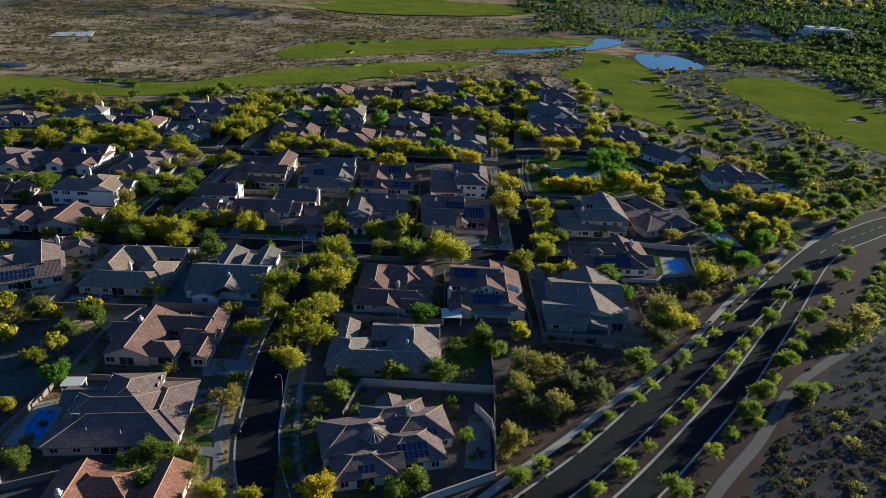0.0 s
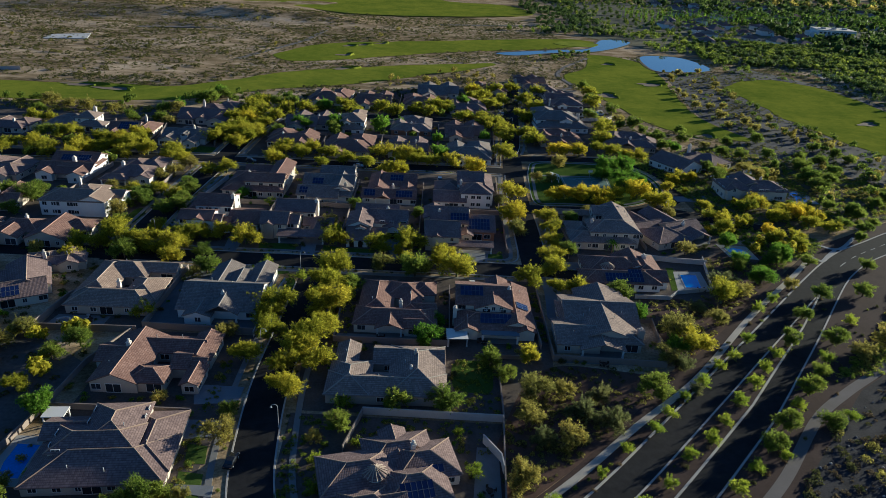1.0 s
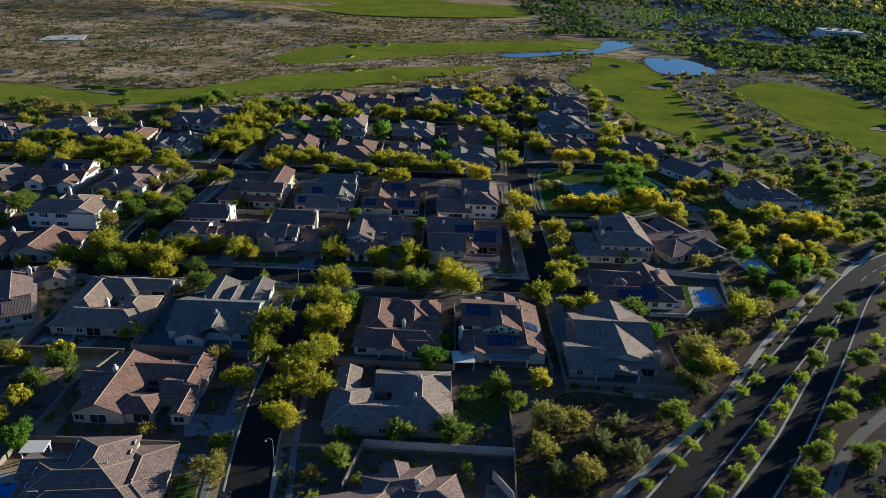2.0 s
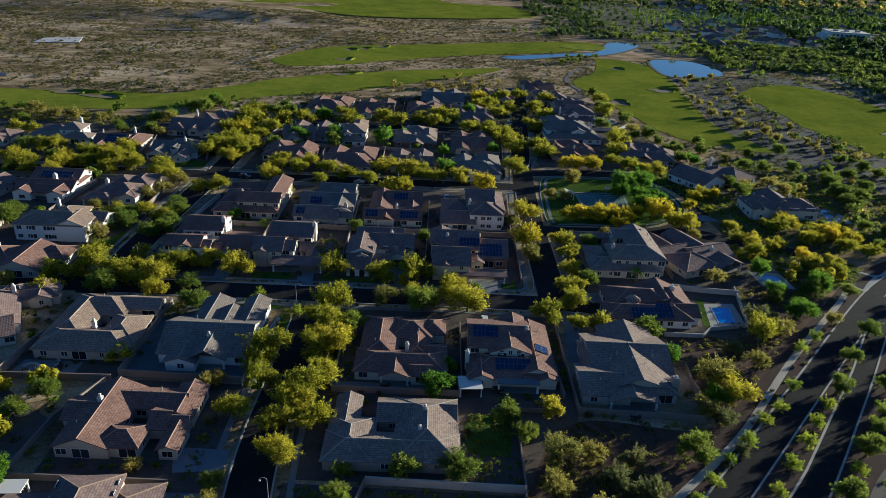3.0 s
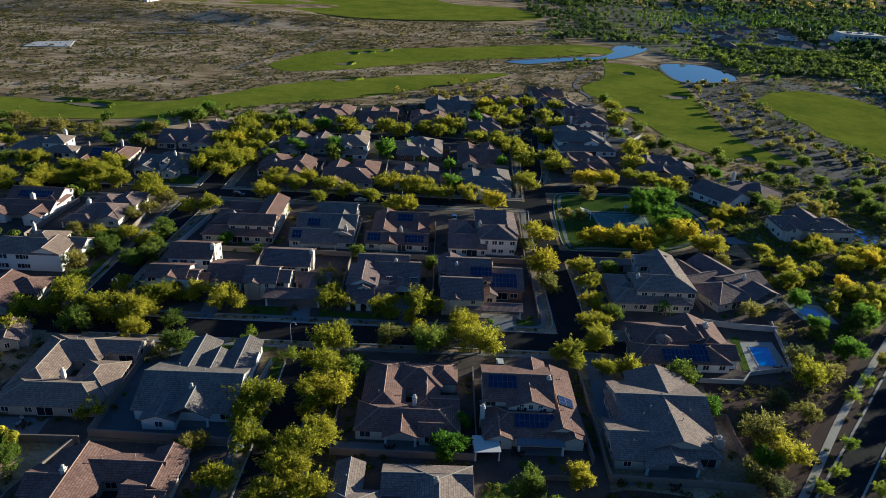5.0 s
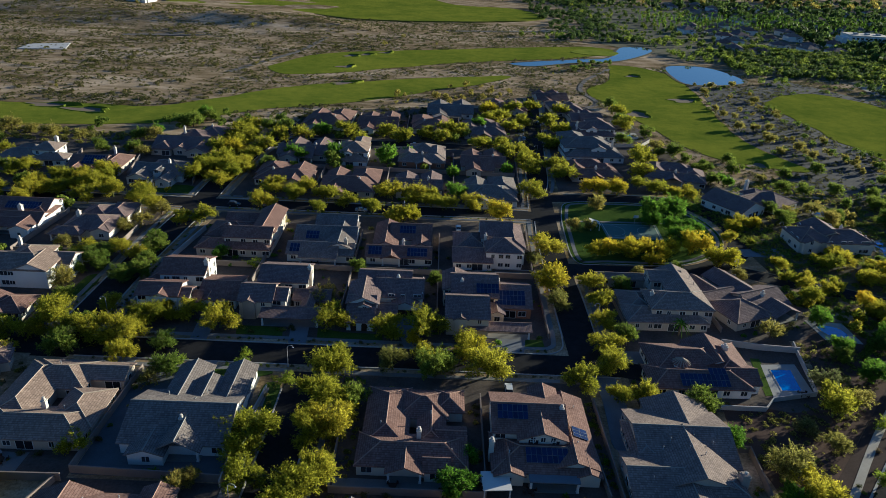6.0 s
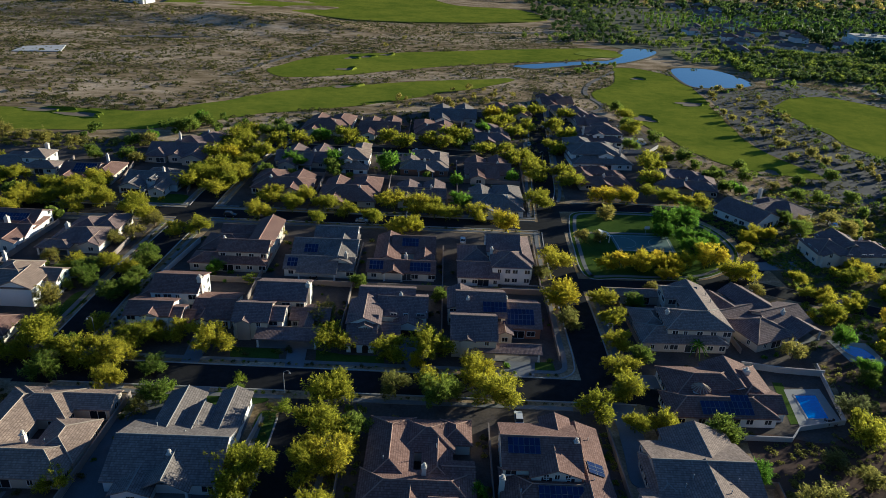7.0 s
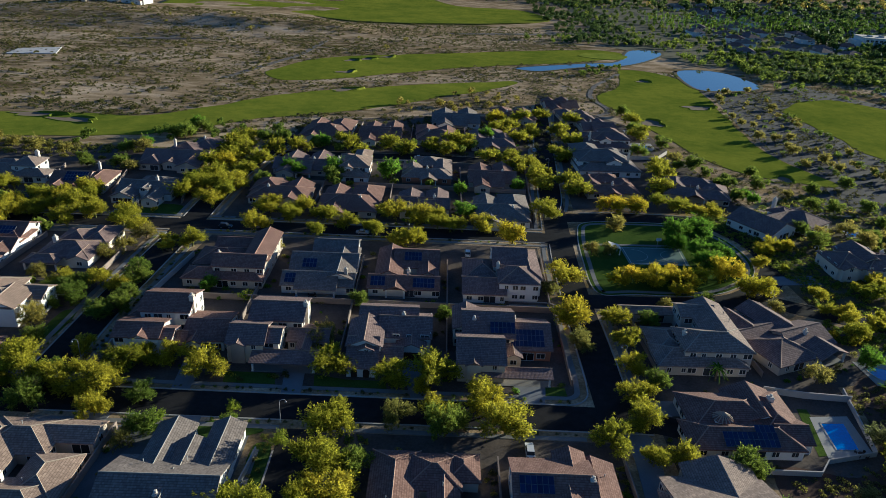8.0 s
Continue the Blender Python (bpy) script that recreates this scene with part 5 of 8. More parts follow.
def plant(kind, x, y, width):
    """A tree of that crown width; each kind has a few shapes, turned and scaled. The furthest are joined, one mesh a kind."""
    v = PLANTED.randrange(4)
    s = width / (8.3 if kind != "young_mesquite" else 9.6)
    m = pose(x, y, relief(x, y), 0, 0, PLANTED.uniform(0, 360)) @ Matrix.Diagonal((s, s * PLANTED.uniform(0.88, 1.12), s ** 0.75 * PLANTED.uniform(0.82, 1.04), 1))
    far = y > 352
    if far:
        FAR_CROWNS.setdefault(kind, []).append((v % 2, m))
        return None
    if (kind, v) not in TREES:
        TREES[kind, v] = make_tree(kind, v)
        TREES[kind, v].matrix_basis = m
        return TREES[kind, v]
    o = copy_thing(TREES[kind, v], Matrix())
    o.matrix_basis = m
    return o


def join_far_trees():
    """The trees furthest off as one object a kind: crowns above, with their trunks in a second mesh."""
    wood_v, wood_f = [], []
    for kind, rest in FAR_CROWNS.items():
        verts, faces, shapes = [], [], {}
        for v, m in rest:
            if v not in shapes:
                base = make_tree(kind, v, False)
                shapes[v] = [([u.co.copy() for u in c.data.vertices], [tuple(p.vertices) for p in c.data.polygons]) for c in sorted(base.children, key=lambda c: c.name)]
                for c in (*base.children, base):
                    bpy.data.objects.remove(c)
            for (vs, fs), (vo, fo) in zip(shapes[v], ((verts, faces), (wood_v, wood_f))):
                k = len(vo)
                vo += [m @ u for u in vs]
                fo += [tuple(i + k for i in f) for f in fs]
        me = bpy.data.meshes.new("further_trees")
        me.from_pydata(verts, [], faces)
        me.materials.append(LEAF[kind])
        tagged(new("further_trees", me), "many further trees: " + TREE_TEXT[kind], "trees", kind="stuff")
    me = bpy.data.meshes.new("further_trunks")
    me.from_pydata(wood_v, [], wood_f)
    me.materials.append(BARK)
    tagged(new("further_trunks", me), "brown trunks and limbs of the further trees", "trunks", kind="stuff")


plant("olive_verde", -161.6, 309.7, 10.6)
plant("olive_verde", -153.9, 314.1, 9.7)
plant("olive_verde", -141.0, 306.8, 10.5)
plant("olive_verde", -142.9, 330.2, 10.3)
plant("olive_verde", -132.9, 313.2, 10.7)
plant("olive_verde", -119.7, 306.2, 11.4)
plant("olive_verde", -151.4, 326.7, 9.2)
plant("grey_olive", -108.5, 297.9, 8.6)
plant("olive_verde", -109.1, 336.5, 12.5)
plant("olive_verde", -108.2, 350.8, 12.2)
plant("olive_verde", -93.7, 337.3, 12.5)
plant("olive_verde", -110.5, 373.1, 12.5)
plant("olive_verde", -105.3, 385.7, 12.5)
plant("olive_verde", -104.7, 412.9, 12.5)
plant("olive_verde", -93.3, 364.7, 11.6)
plant("mesquite", -83.8, 355.7, 8.6)
plant("mesquite", -146.8, 367.7, 10.9)
plant("mesquite", -165.3, 372.7, 7.0)
plant("mesquite", -136.0, 414.8, 12.5)
plant("mesquite", -130.7, 428.7, 10.6)
plant("ficus", -147.6, 397.5, 7.5)
plant("mesquite", -98.5, 266.1, 8.6)
plant("mesquite", -119.9, 257.7, 6.6)
plant("mesquite", -112.6, 261.4, 7.7)
plant("olive_verde", -91.4, 293.1, 9.0)
plant("olive_verde", -98.7, 289.3, 6.2)
plant("grey_olive", -114.9, 281.6, 7.3)
plant("grey_olive", -129.4, 267.9, 6.9)
plant("ficus", -76.5, 263.6, 6.8)
plant("olive_verde", -74.3, 326.1, 11.3)
plant("olive_verde", -63.6, 316.0, 10.9)
plant("olive_verde", -61.3, 325.4, 10.2)
plant("olive_verde", -51.3, 317.2, 11.4)
plant("olive_verde", -42.5, 313.7, 9.8)
plant("olive_verde", -52.4, 305.3, 8.5)
plant("olive_verde", -32.5, 306.7, 10.0)
plant("olive_verde", -27.8, 324.4, 12.5)
plant("olive_verde", -16.9, 320.7, 12.5)
plant("olive_verde", -10.5, 323.6, 9.1)
plant("olive_verde", -4.1, 315.4, 9.9)
plant("ficus", 0.3, 327.9, 10.1)
plant("olive_verde", 6.4, 316.6, 9.9)
plant("mesquite", -55.0, 361.8, 10.7)
plant("ficus", -75.3, 372.0, 9.0)
plant("olive_verde", -55.8, 413.0, 12.5)
plant("olive_verde", -77.2, 401.0, 12.5)
plant("yellow_verde", -17.1, 302.2, 9.4)
plant("olive_verde", -22.9, 300.6, 9.3)
plant("olive_verde", -3.8, 423.7, 12.4)
plant("olive_verde", -6.6, 408.5, 11.9)
plant("olive_verde", -15.0, 413.6, 10.0)
plant("olive_verde", 2.0, 419.6, 12.2)
plant("olive_verde", 13.8, 398.7, 12.5)
plant("yellow_verde", 20.9, 473.5, 12.5)
plant("olive_verde", 26.1, 455.3, 12.5)
plant("olive_verde", 37.6, 445.6, 12.5)
plant("olive_verde", 25.0, 386.6, 11.2)
plant("olive_verde", 32.9, 375.3, 11.4)
plant("olive_verde", 31.4, 332.2, 12.5)
plant("olive_verde", 53.3, 448.3, 12.5)
plant("olive_verde", 58.5, 432.8, 12.5)
plant("olive_verde", 47.7, 408.1, 11.2)
plant("olive_verde", 45.7, 367.8, 12.5)
plant("olive_verde", 49.0, 357.9, 12.5)
plant("olive_verde", -27.2, 405.2, 11.7)
plant("ficus", 22.9, 361.1, 6.8)
plant("ficus", -1.6, 353.9, 7.1)
plant("olive_verde", -106.0, 218.5, 12.5)
plant("olive_verde", -94.3, 214.7, 11.5)
plant("olive_verde", -86.9, 214.0, 12.5)
plant("olive_verde", -84.4, 223.0, 11.2)
plant("mesquite", -75.4, 211.5, 7.6)
plant("young_mesquite", -69.0, 204.4, 5.1)
plant("grey_olive", -73.6, 196.7, 5.8)
plant("olive_verde", -64.4, 222.4, 12.0)
plant("olive_verde", -80.3, 225.9, 8.9)
plant("olive_verde", -73.7, 226.7, 8.1)
plant("young_mesquite", -54.0, 209.1, 4.5)
plant("young_mesquite", -41.6, 198.7, 5.9)
plant("olive_verde", -31.0, 201.4, 12.5)
plant("olive_verde", -32.0, 191.1, 12.5)
plant("mesquite", -25.3, 191.3, 9.0)
plant("olive_verde", -28.2, 183.1, 12.5)
plant("olive_verde", -34.3, 225.2, 11.7)
plant("grey_olive", -17.6, 207.1, 9.3)
plant("olive_verde", -19.3, 221.3, 9.9)
plant("olive_verde", -9.3, 223.2, 12.5)
plant("mesquite", -6.5, 204.0, 12.5)
plant("olive_verde", 2.1, 216.2, 9.6)
plant("olive_verde", 6.6, 204.9, 12.5)
plant("grey_olive", -38.2, 240.6, 7.4)
plant("mesquite", -31.4, 258.7, 7.3)
plant("mesquite", -7.4, 252.5, 6.6)
plant("yellow_verde", 29.1, 250.8, 14.4)
plant("grey_olive", 28.9, 240.1, 9.3)
plant("olive_verde", 30.5, 278.0, 12.5)
plant("grey_olive", 25.6, 270.1, 6.8)
plant("olive_verde", 40.9, 253.5, 9.1)
plant("olive_verde", 41.5, 241.9, 8.5)
plant("olive_verde", 40.8, 230.5, 8.9)
plant("olive_verde", 38.6, 217.2, 10.3)
plant("olive_verde", 37.7, 208.7, 9.9)
plant("olive_verde", 29.3, 201.9, 10.1)
plant("olive_verde", 37.1, 196.7, 7.2)
plant("olive_verde", 43.6, 197.8, 7.4)
plant("mesquite", 56.0, 196.0, 9.4)
plant("palm", 61.2, 228.7, 4.8)
plant("mesquite", 45.2, 224.1, 7.1)
plant("mesquite", 50.8, 253.2, 7.0)
plant("yellow_verde", 48.2, 278.6, 8.8)
plant("yellow_verde", 59.1, 278.1, 10.5)
plant("yellow_verde", 69.3, 279.6, 11.0)
plant("yellow_verde", 83.9, 284.1, 12.5)
plant("yellow_verde", 88.6, 274.0, 12.5)
plant("ficus", 81.1, 291.7, 11.8)
plant("ficus", 86.3, 317.8, 12.5)
plant("ficus", 74.0, 307.6, 10.4)
plant("yellow_verde", 59.3, 341.9, 12.5)
plant("yellow_verde", 69.2, 340.4, 11.1)
plant("olive_verde", 84.9, 364.7, 12.5)
plant("olive_verde", 86.7, 342.7, 12.5)
plant("olive_verde", 98.9, 340.6, 9.5)
plant("grey_olive", 55.8, 322.0, 8.8)
plant("grey_olive", 43.3, 300.1, 7.4)
plant("grey_olive", 49.3, 300.6, 6.2)
plant("yellow_verde", 104.8, 305.5, 8.2)
plant("yellow_verde", 114.9, 310.1, 7.2)
plant("olive_verde", 108.6, 273.3, 7.5)
plant("olive_verde", 126.5, 275.7, 9.5)
plant("olive_verde", 110.1, 257.8, 7.0)
plant("olive_verde", 107.9, 264.7, 6.0)
plant("ficus", 104.2, 237.2, 7.4)
plant("grey_olive", 87.1, 229.4, 8.5)
plant("olive_verde", 95.1, 277.5, 6.4)
plant("olive_verde", 34.5, 364.6, 10.9)
plant("yellow_verde", 16.5, 306.4, 12.5)
plant("olive_verde", -10.0, 316.1, 10.2)
plant("olive_verde", -74.2, 308.6, 10.4)
plant("olive_verde", -94.6, 344.6, 12.5)
plant("olive_verde", -96.9, 330.4, 12.5)
plant("olive_verde", -107.6, 343.0, 11.2)
plant("olive_verde", -104.7, 405.2, 12.5)
plant("olive_verde", -107.7, 398.6, 12.5)
plant("ficus", -70.6, 366.5, 8.7)
plant("ficus", -31.6, 369.1, 12.5)
plant("ficus", -54.9, 369.7, 12.4)
plant("olive_verde", -35.1, 414.1, 11.9)
plant("ficus", -22.4, 382.4, 7.6)
plant("olive_verde", 30.7, 433.6, 12.5)
plant("olive_verde", 30.9, 392.8, 11.2)
plant("olive_verde", 34.8, 381.3, 10.8)
plant("olive_verde", 23.6, 400.8, 10.8)
plant("olive_verde", 52.3, 403.6, 12.5)
plant("olive_verde", 96.8, 451.0, 12.5)
plant("olive_verde", 63.9, 476.0, 12.3)
plant("olive_verde", 34.5, 474.8, 12.5)
plant("olive_verde", 46.9, 483.8, 12.5)
plant("olive_verde", 19.9, 449.1, 12.5)
plant("ficus", 13.3, 437.7, 10.1)
plant("olive_verde", -141.2, 319.4, 12.3)
plant("olive_verde", -144.3, 334.7, 11.4)
plant("olive_verde", -112.0, 300.4, 10.0)
plant("olive_verde", -178.3, 337.3, 10.4)
plant("mesquite", -100.2, 245.5, 8.8)
plant("mesquite", -97.1, 256.1, 7.3)
plant("olive_verde", -118.7, 262.6, 8.9)
plant("olive_verde", -102.6, 261.2, 7.7)
plant("grey_olive", -115.2, 239.8, 8.9)
plant("olive_verde", -98.5, 292.1, 6.6)
plant("young_mesquite", -64.9, 258.9, 5.8)
plant("grey_olive", -63.9, 292.1, 7.8)
plant("mesquite", -110.9, 233.1, 6.3)
plant("olive_verde", -109.9, 223.7, 8.6)
plant("mesquite", 98.0, 462.5, 11.4)
plant("mesquite", -137.8, 422.7, 9.7)
plant("ficus", -136.2, 435.0, 8.8)
plant("grey_olive", -141.4, 364.0, 8.6)
plant("grey_olive", -146.2, 390.9, 10.4)
plant("mesquite", -88.1, 415.2, 10.1)
plant("ficus", -68.2, 412.5, 11.1)
plant("olive_verde", -47.2, 398.8, 10.7)
plant("mesquite", -95.8, 412.9, 11.1)
plant("mesquite", 135.9, 394.6, 8.1)
plant("mesquite", 118.7, 376.8, 7.7)
plant("mesquite", 113.9, 392.4, 7.2)
plant("mesquite", 102.9, 399.5, 6.9)
plant("olive_verde", 92.9, 397.6, 11.4)
plant("mesquite", 88.9, 419.2, 10.2)
plant("mesquite", 174.8, 382.6, 9.5)
plant("mesquite", 155.0, 373.5, 8.4)
plant("mesquite", 154.2, 352.4, 9.0)
plant("mesquite", 169.0, 353.7, 9.5)
plant("mesquite", 127.9, 326.3, 8.2)
plant("mesquite", 128.7, 314.9, 9.5)
plant("grey_olive", 148.5, 317.0, 9.5)
plant("grey_olive", 180.0, 558.8, 7.8)
plant("grey_olive", 170.1, 493.7, 6.6)
plant("grey_olive", 167.6, 462.3, 7.4)
plant("grey_olive", 175.5, 460.1, 7.3)
plant("grey_olive", 185.5, 463.8, 6.1)
plant("grey_olive", 174.9, 435.9, 7.8)
plant("grey_olive", 170.9, 413.0, 6.5)
plant("grey_olive", 183.7, 421.8, 7.4)
plant("grey_olive", 184.8, 408.5, 6.4)
plant("grey_olive", 175.5, 489.3, 5.6)
plant("grey_olive", 170.7, 509.9, 5.9)
plant("grey_olive", 208.1, 539.2, 7.3)
plant("grey_olive", 176.7, 446.7, 4.7)
plant("grey_olive", 204.1, 494.6, 5.7)
plant("grey_olive", 206.7, 439.9, 5.0)
plant("mesquite", 113.5, 376.4, 7.2)
plant("mesquite", 110.2, 400.9, 11.3)
plant("grey_olive", 103.2, 406.0, 9.7)
plant("mesquite", 105.8, 437.2, 10.5)
plant("olive_verde", 90.4, 384.6, 12.5)
plant("mesquite", 115.7, 360.5, 7.7)
plant("ficus", 122.6, 358.5, 6.8)
plant("grey_olive", 140.9, 365.9, 5.9)
plant("olive_verde", 100.2, 480.6, 12.1)
plant("mesquite", 99.9, 502.7, 10.0)
plant("olive_verde", -32.3, 179.0, 10.2)
plant("olive_verde", -28.4, 167.8, 10.4)
plant("olive_verde", -33.4, 156.0, 11.0)
plant("olive_verde", -36.5, 150.6, 8.6)
plant("olive_verde", -28.5, 151.4, 9.9)
plant("olive_verde", -33.7, 140.6, 10.6)
plant("olive_verde", -46.2, 153.6, 9.2)
plant("olive_verde", -48.0, 180.0, 8.8)
plant("olive_verde", -45.7, 172.6, 7.7)
plant("mesquite", -114.6, 257.3, 8.8)
plant("young_mesquite", -120.2, 247.6, 5.7)
plant("olive_verde", -115.3, 212.4, 9.8)
plant("mesquite", -153.8, 258.6, 10.1)
plant("young_mesquite", -129.1, 213.1, 5.0)
plant("mesquite", -57.6, 103.2, 7.0)
plant("mesquite", -50.3, 107.2, 6.7)
plant("mesquite", -52.4, 100.1, 6.8)
plant("grey_olive", -44.8, 101.9, 5.8)
plant("young_mesquite", -59.4, 98.0, 5.2)
plant("young_mesquite", -82.2, 106.0, 4.9)
plant("grey_olive", -80.6, 109.7, 4.1)
plant("young_mesquite", -20.4, 137.9, 5.9)
plant("mesquite", -19.9, 129.6, 7.0)
plant("young_mesquite", -21.9, 141.5, 5.5)
plant("grey_olive", -24.3, 125.2, 4.5)
plant("grey_olive", -20.9, 115.2, 4.0)
plant("grey_olive", -16.5, 115.6, 3.5)
plant("mesquite", -4.9, 99.8, 6.4)
plant("mesquite", -1.3, 103.0, 6.6)
plant("young_mesquite", -10.5, 101.4, 3.2)
plant("young_mesquite", -18.7, 105.2, 4.0)
plant("young_mesquite", -15.5, 125.1, 3.8)
plant("olive_verde", -32.0, 161.3, 11.9)
plant("olive_verde", -44.4, 177.2, 12.5)
plant("olive_verde", -43.0, 165.7, 9.6)
plant("grey_olive", -43.6, 124.4, 8.3)
plant("grey_olive", -46.1, 107.2, 5.1)
plant("mesquite", -54.5, 106.7, 8.5)
plant("mesquite", -8.2, 138.7, 7.6)
plant("mesquite", 3.4, 138.5, 8.5)
plant("mesquite", 14.5, 156.2, 8.1)
plant("mesquite", 17.9, 150.5, 6.4)
plant("ficus", -1.5, 165.6, 9.1)
plant("olive_verde", 24.5, 158.0, 7.1)
plant("ficus", 0.7, 174.8, 5.5)
plant("young_mesquite", 6.1, 129.6, 3.9)
plant("young_mesquite", 9.1, 117.4, 5.3)
plant("grey_olive", 18.5, 114.6, 8.5)
plant("mesquite", 19.2, 105.1, 6.7)
plant("young_mesquite", -23.3, 119.2, 4.8)
plant("young_mesquite", -21.9, 111.2, 5.1)
plant("young_mesquite", -27.4, 106.9, 4.5)
plant("olive_verde", -39.3, 97.8, 5.7)
plant("yellow_verde", -19.7, 98.1, 9.5)
plant("olive_verde", -32.2, 97.0, 4.9)
plant("mesquite", -79.0, 104.2, 6.1)
plant("young_mesquite", -76.4, 111.5, 4.6)
plant("olive_verde", -91.0, 120.6, 5.7)
plant("olive_verde", -94.5, 139.3, 6.4)
plant("mesquite", -92.8, 151.4, 6.9)
plant("mesquite", -88.9, 157.7, 7.5)
plant("grey_olive", -104.8, 161.1, 7.6)
plant("grey_olive", -108.2, 155.1, 8.3)
plant("ficus", -85.1, 131.2, 7.8)
plant("grey_olive", -55.5, 163.1, 6.1)
plant("olive_verde", -79.5, 173.6, 6.4)
plant("grey_olive", -61.2, 136.6, 4.8)
plant("grey_olive", 23.8, 143.6, 10.1)
plant("grey_olive", 22.2, 134.5, 9.0)
plant("sage_tree", 24.2, 127.8, 7.1)
plant("grey_olive", 30.6, 127.8, 8.3)
plant("sage_tree", 34.0, 136.8, 8.2)
plant("sage_tree", 41.2, 133.8, 8.6)
plant("mesquite", 53.6, 147.0, 8.6)
plant("sage_tree", 39.3, 143.2, 7.7)
plant("ficus", 58.5, 182.8, 6.8)
plant("olive_verde", 70.1, 168.0, 10.2)
plant("grey_olive", 66.2, 173.9, 10.7)
plant("olive_verde", 87.3, 194.9, 11.9)
plant("grey_olive", 94.0, 198.0, 9.1)
plant("sage_tree", 91.9, 205.5, 10.2)
plant("ficus", 105.8, 209.9, 9.5)
plant("ficus", 104.0, 222.7, 7.7)
plant("mesquite", 115.6, 223.9, 7.7)
plant("grey_olive", 113.6, 207.1, 5.7)
plant("sage_tree", 78.2, 188.1, 7.0)
plant("grey_olive", 60.4, 160.9, 7.3)
plant("grey_olive", 31.2, 145.4, 6.7)
plant("sage_tree", 64.4, 158.7, 6.5)
plant("young_mesquite", 24.6, 110.4, 5.5)
plant("grey_olive", 81.8, 183.1, 6.8)
plant("young_mesquite", 42.2, 126.6, 4.3)
plant("young_mesquite", 35.3, 118.7, 3.6)
plant("young_mesquite", 50.4, 133.3, 4.5)
plant("young_mesquite", 55.3, 139.1, 4.9)
plant("young_mesquite", 60.7, 145.8, 4.2)
plant("young_mesquite", 67.3, 152.2, 5.3)
plant("young_mesquite", 74.0, 159.6, 5.2)
plant("young_mesquite", 79.5, 164.3, 5.3)
plant("sage_tree", 64.7, 149.0, 4.1)
plant("young_mesquite", 86.7, 172.9, 4.9)
plant("young_mesquite", 97.0, 190.9, 5.3)
plant("young_mesquite", 104.0, 197.2, 5.4)
plant("young_mesquite", 48.5, 116.5, 4.5)
plant("young_mesquite", 42.0, 110.0, 5.8)
plant("young_mesquite", 34.6, 103.2, 4.8)
plant("young_mesquite", 55.2, 124.7, 5.0)
plant("young_mesquite", 62.2, 130.6, 5.2)
plant("young_mesquite", 67.5, 137.1, 4.6)
plant("young_mesquite", 73.7, 145.1, 5.1)
plant("young_mesquite", 80.3, 152.1, 5.9)
plant("young_mesquite", 85.9, 159.1, 5.2)
plant("young_mesquite", 91.7, 166.1, 5.7)
plant("mesquite", 98.5, 173.0, 6.5)
plant("mesquite", 108.6, 187.3, 6.9)
plant("mesquite", 121.3, 201.1, 7.0)
plant("young_mesquite", 62.2, 115.8, 6.0)
plant("mesquite", 74.8, 128.9, 6.2)
plant("mesquite", 81.5, 136.7, 6.8)
plant("young_mesquite", 87.3, 144.1, 5.6)
plant("mesquite", 93.2, 150.3, 6.7)
plant("mesquite", 99.4, 157.8, 6.1)
plant("young_mesquite", 104.4, 164.6, 5.9)
plant("mesquite", 112.0, 174.4, 7.2)
plant("young_mesquite", 122.2, 185.9, 5.2)
plant("mesquite", 135.7, 203.5, 6.7)
plant("mesquite", 148.3, 223.9, 6.2)
plant("mesquite", 50.4, 103.2, 6.6)
plant("young_mesquite", 68.3, 122.1, 5.0)
plant("young_mesquite", 76.4, 126.0, 3.8)
plant("young_mesquite", 98.5, 140.7, 5.5)
plant("mesquite", 92.1, 137.6, 6.3)
plant("grey_olive", 115.0, 167.4, 8.0)
plant("grey_olive", 125.5, 173.6, 9.9)
plant("olive_verde", 134.7, 264.8, 9.5)
plant("olive_verde", 133.8, 280.4, 9.5)
plant("yellow_verde", 147.0, 273.8, 8.5)
plant("olive_verde", 144.5, 257.9, 8.1)
plant("olive_verde", 125.5, 244.8, 7.0)
plant("olive_verde", 132.2, 240.2, 6.9)
plant("olive_verde", 151.5, 255.7, 8.1)
plant("olive_verde", 107.7, 250.5, 8.0)
plant("mesquite", 171.6, 276.9, 7.4)
plant("mesquite", 166.1, 257.5, 6.9)
plant("mesquite", 195.8, 294.1, 7.8)

plant("olive_verde", -181.1, 332.7, 11.6)
plant("mesquite", -189.9, 333.9, 10.3)
plant("olive_verde", -174.9, 305.2, 13.0)
plant("olive_verde", -162.0, 300.2, 9.1)
plant("olive_verde", -163.7, 316.4, 12.2)
plant("olive_verde", -156.9, 324.3, 11.0)
plant("olive_verde", -149.0, 320.1, 10.7)
plant("olive_verde", -120.6, 310.9, 11.4)
plant("mesquite", -100.0, 270.3, 9.8)
plant("olive_verde", -102.5, 347.9, 12.4)
plant("grey_olive", -111.7, 287.7, 8.2)
plant("olive_verde", -108.1, 263.1, 8.6)
plant("olive_verde", -211.4, 362.7, 8.1)
plant("olive_verde", -201.6, 359.4, 9.5)
plant("mesquite", -160.9, 366.5, 7.6)
plant("mesquite", -153.5, 389.2, 9.6)
plant("grey_olive", -194.3, 387.3, 12.0)
plant("grey_olive", -180.0, 384.3, 8.1)
plant("grey_olive", -218.2, 394.4, 12.5)
plant("mesquite", -140.8, 415.8, 9.4)
plant("mesquite", -215.9, 377.7, 8.4)
plant("grey_olive", -206.1, 390.8, 8.5)
plant("grey_olive", 146.2, 328.3, 8.8)
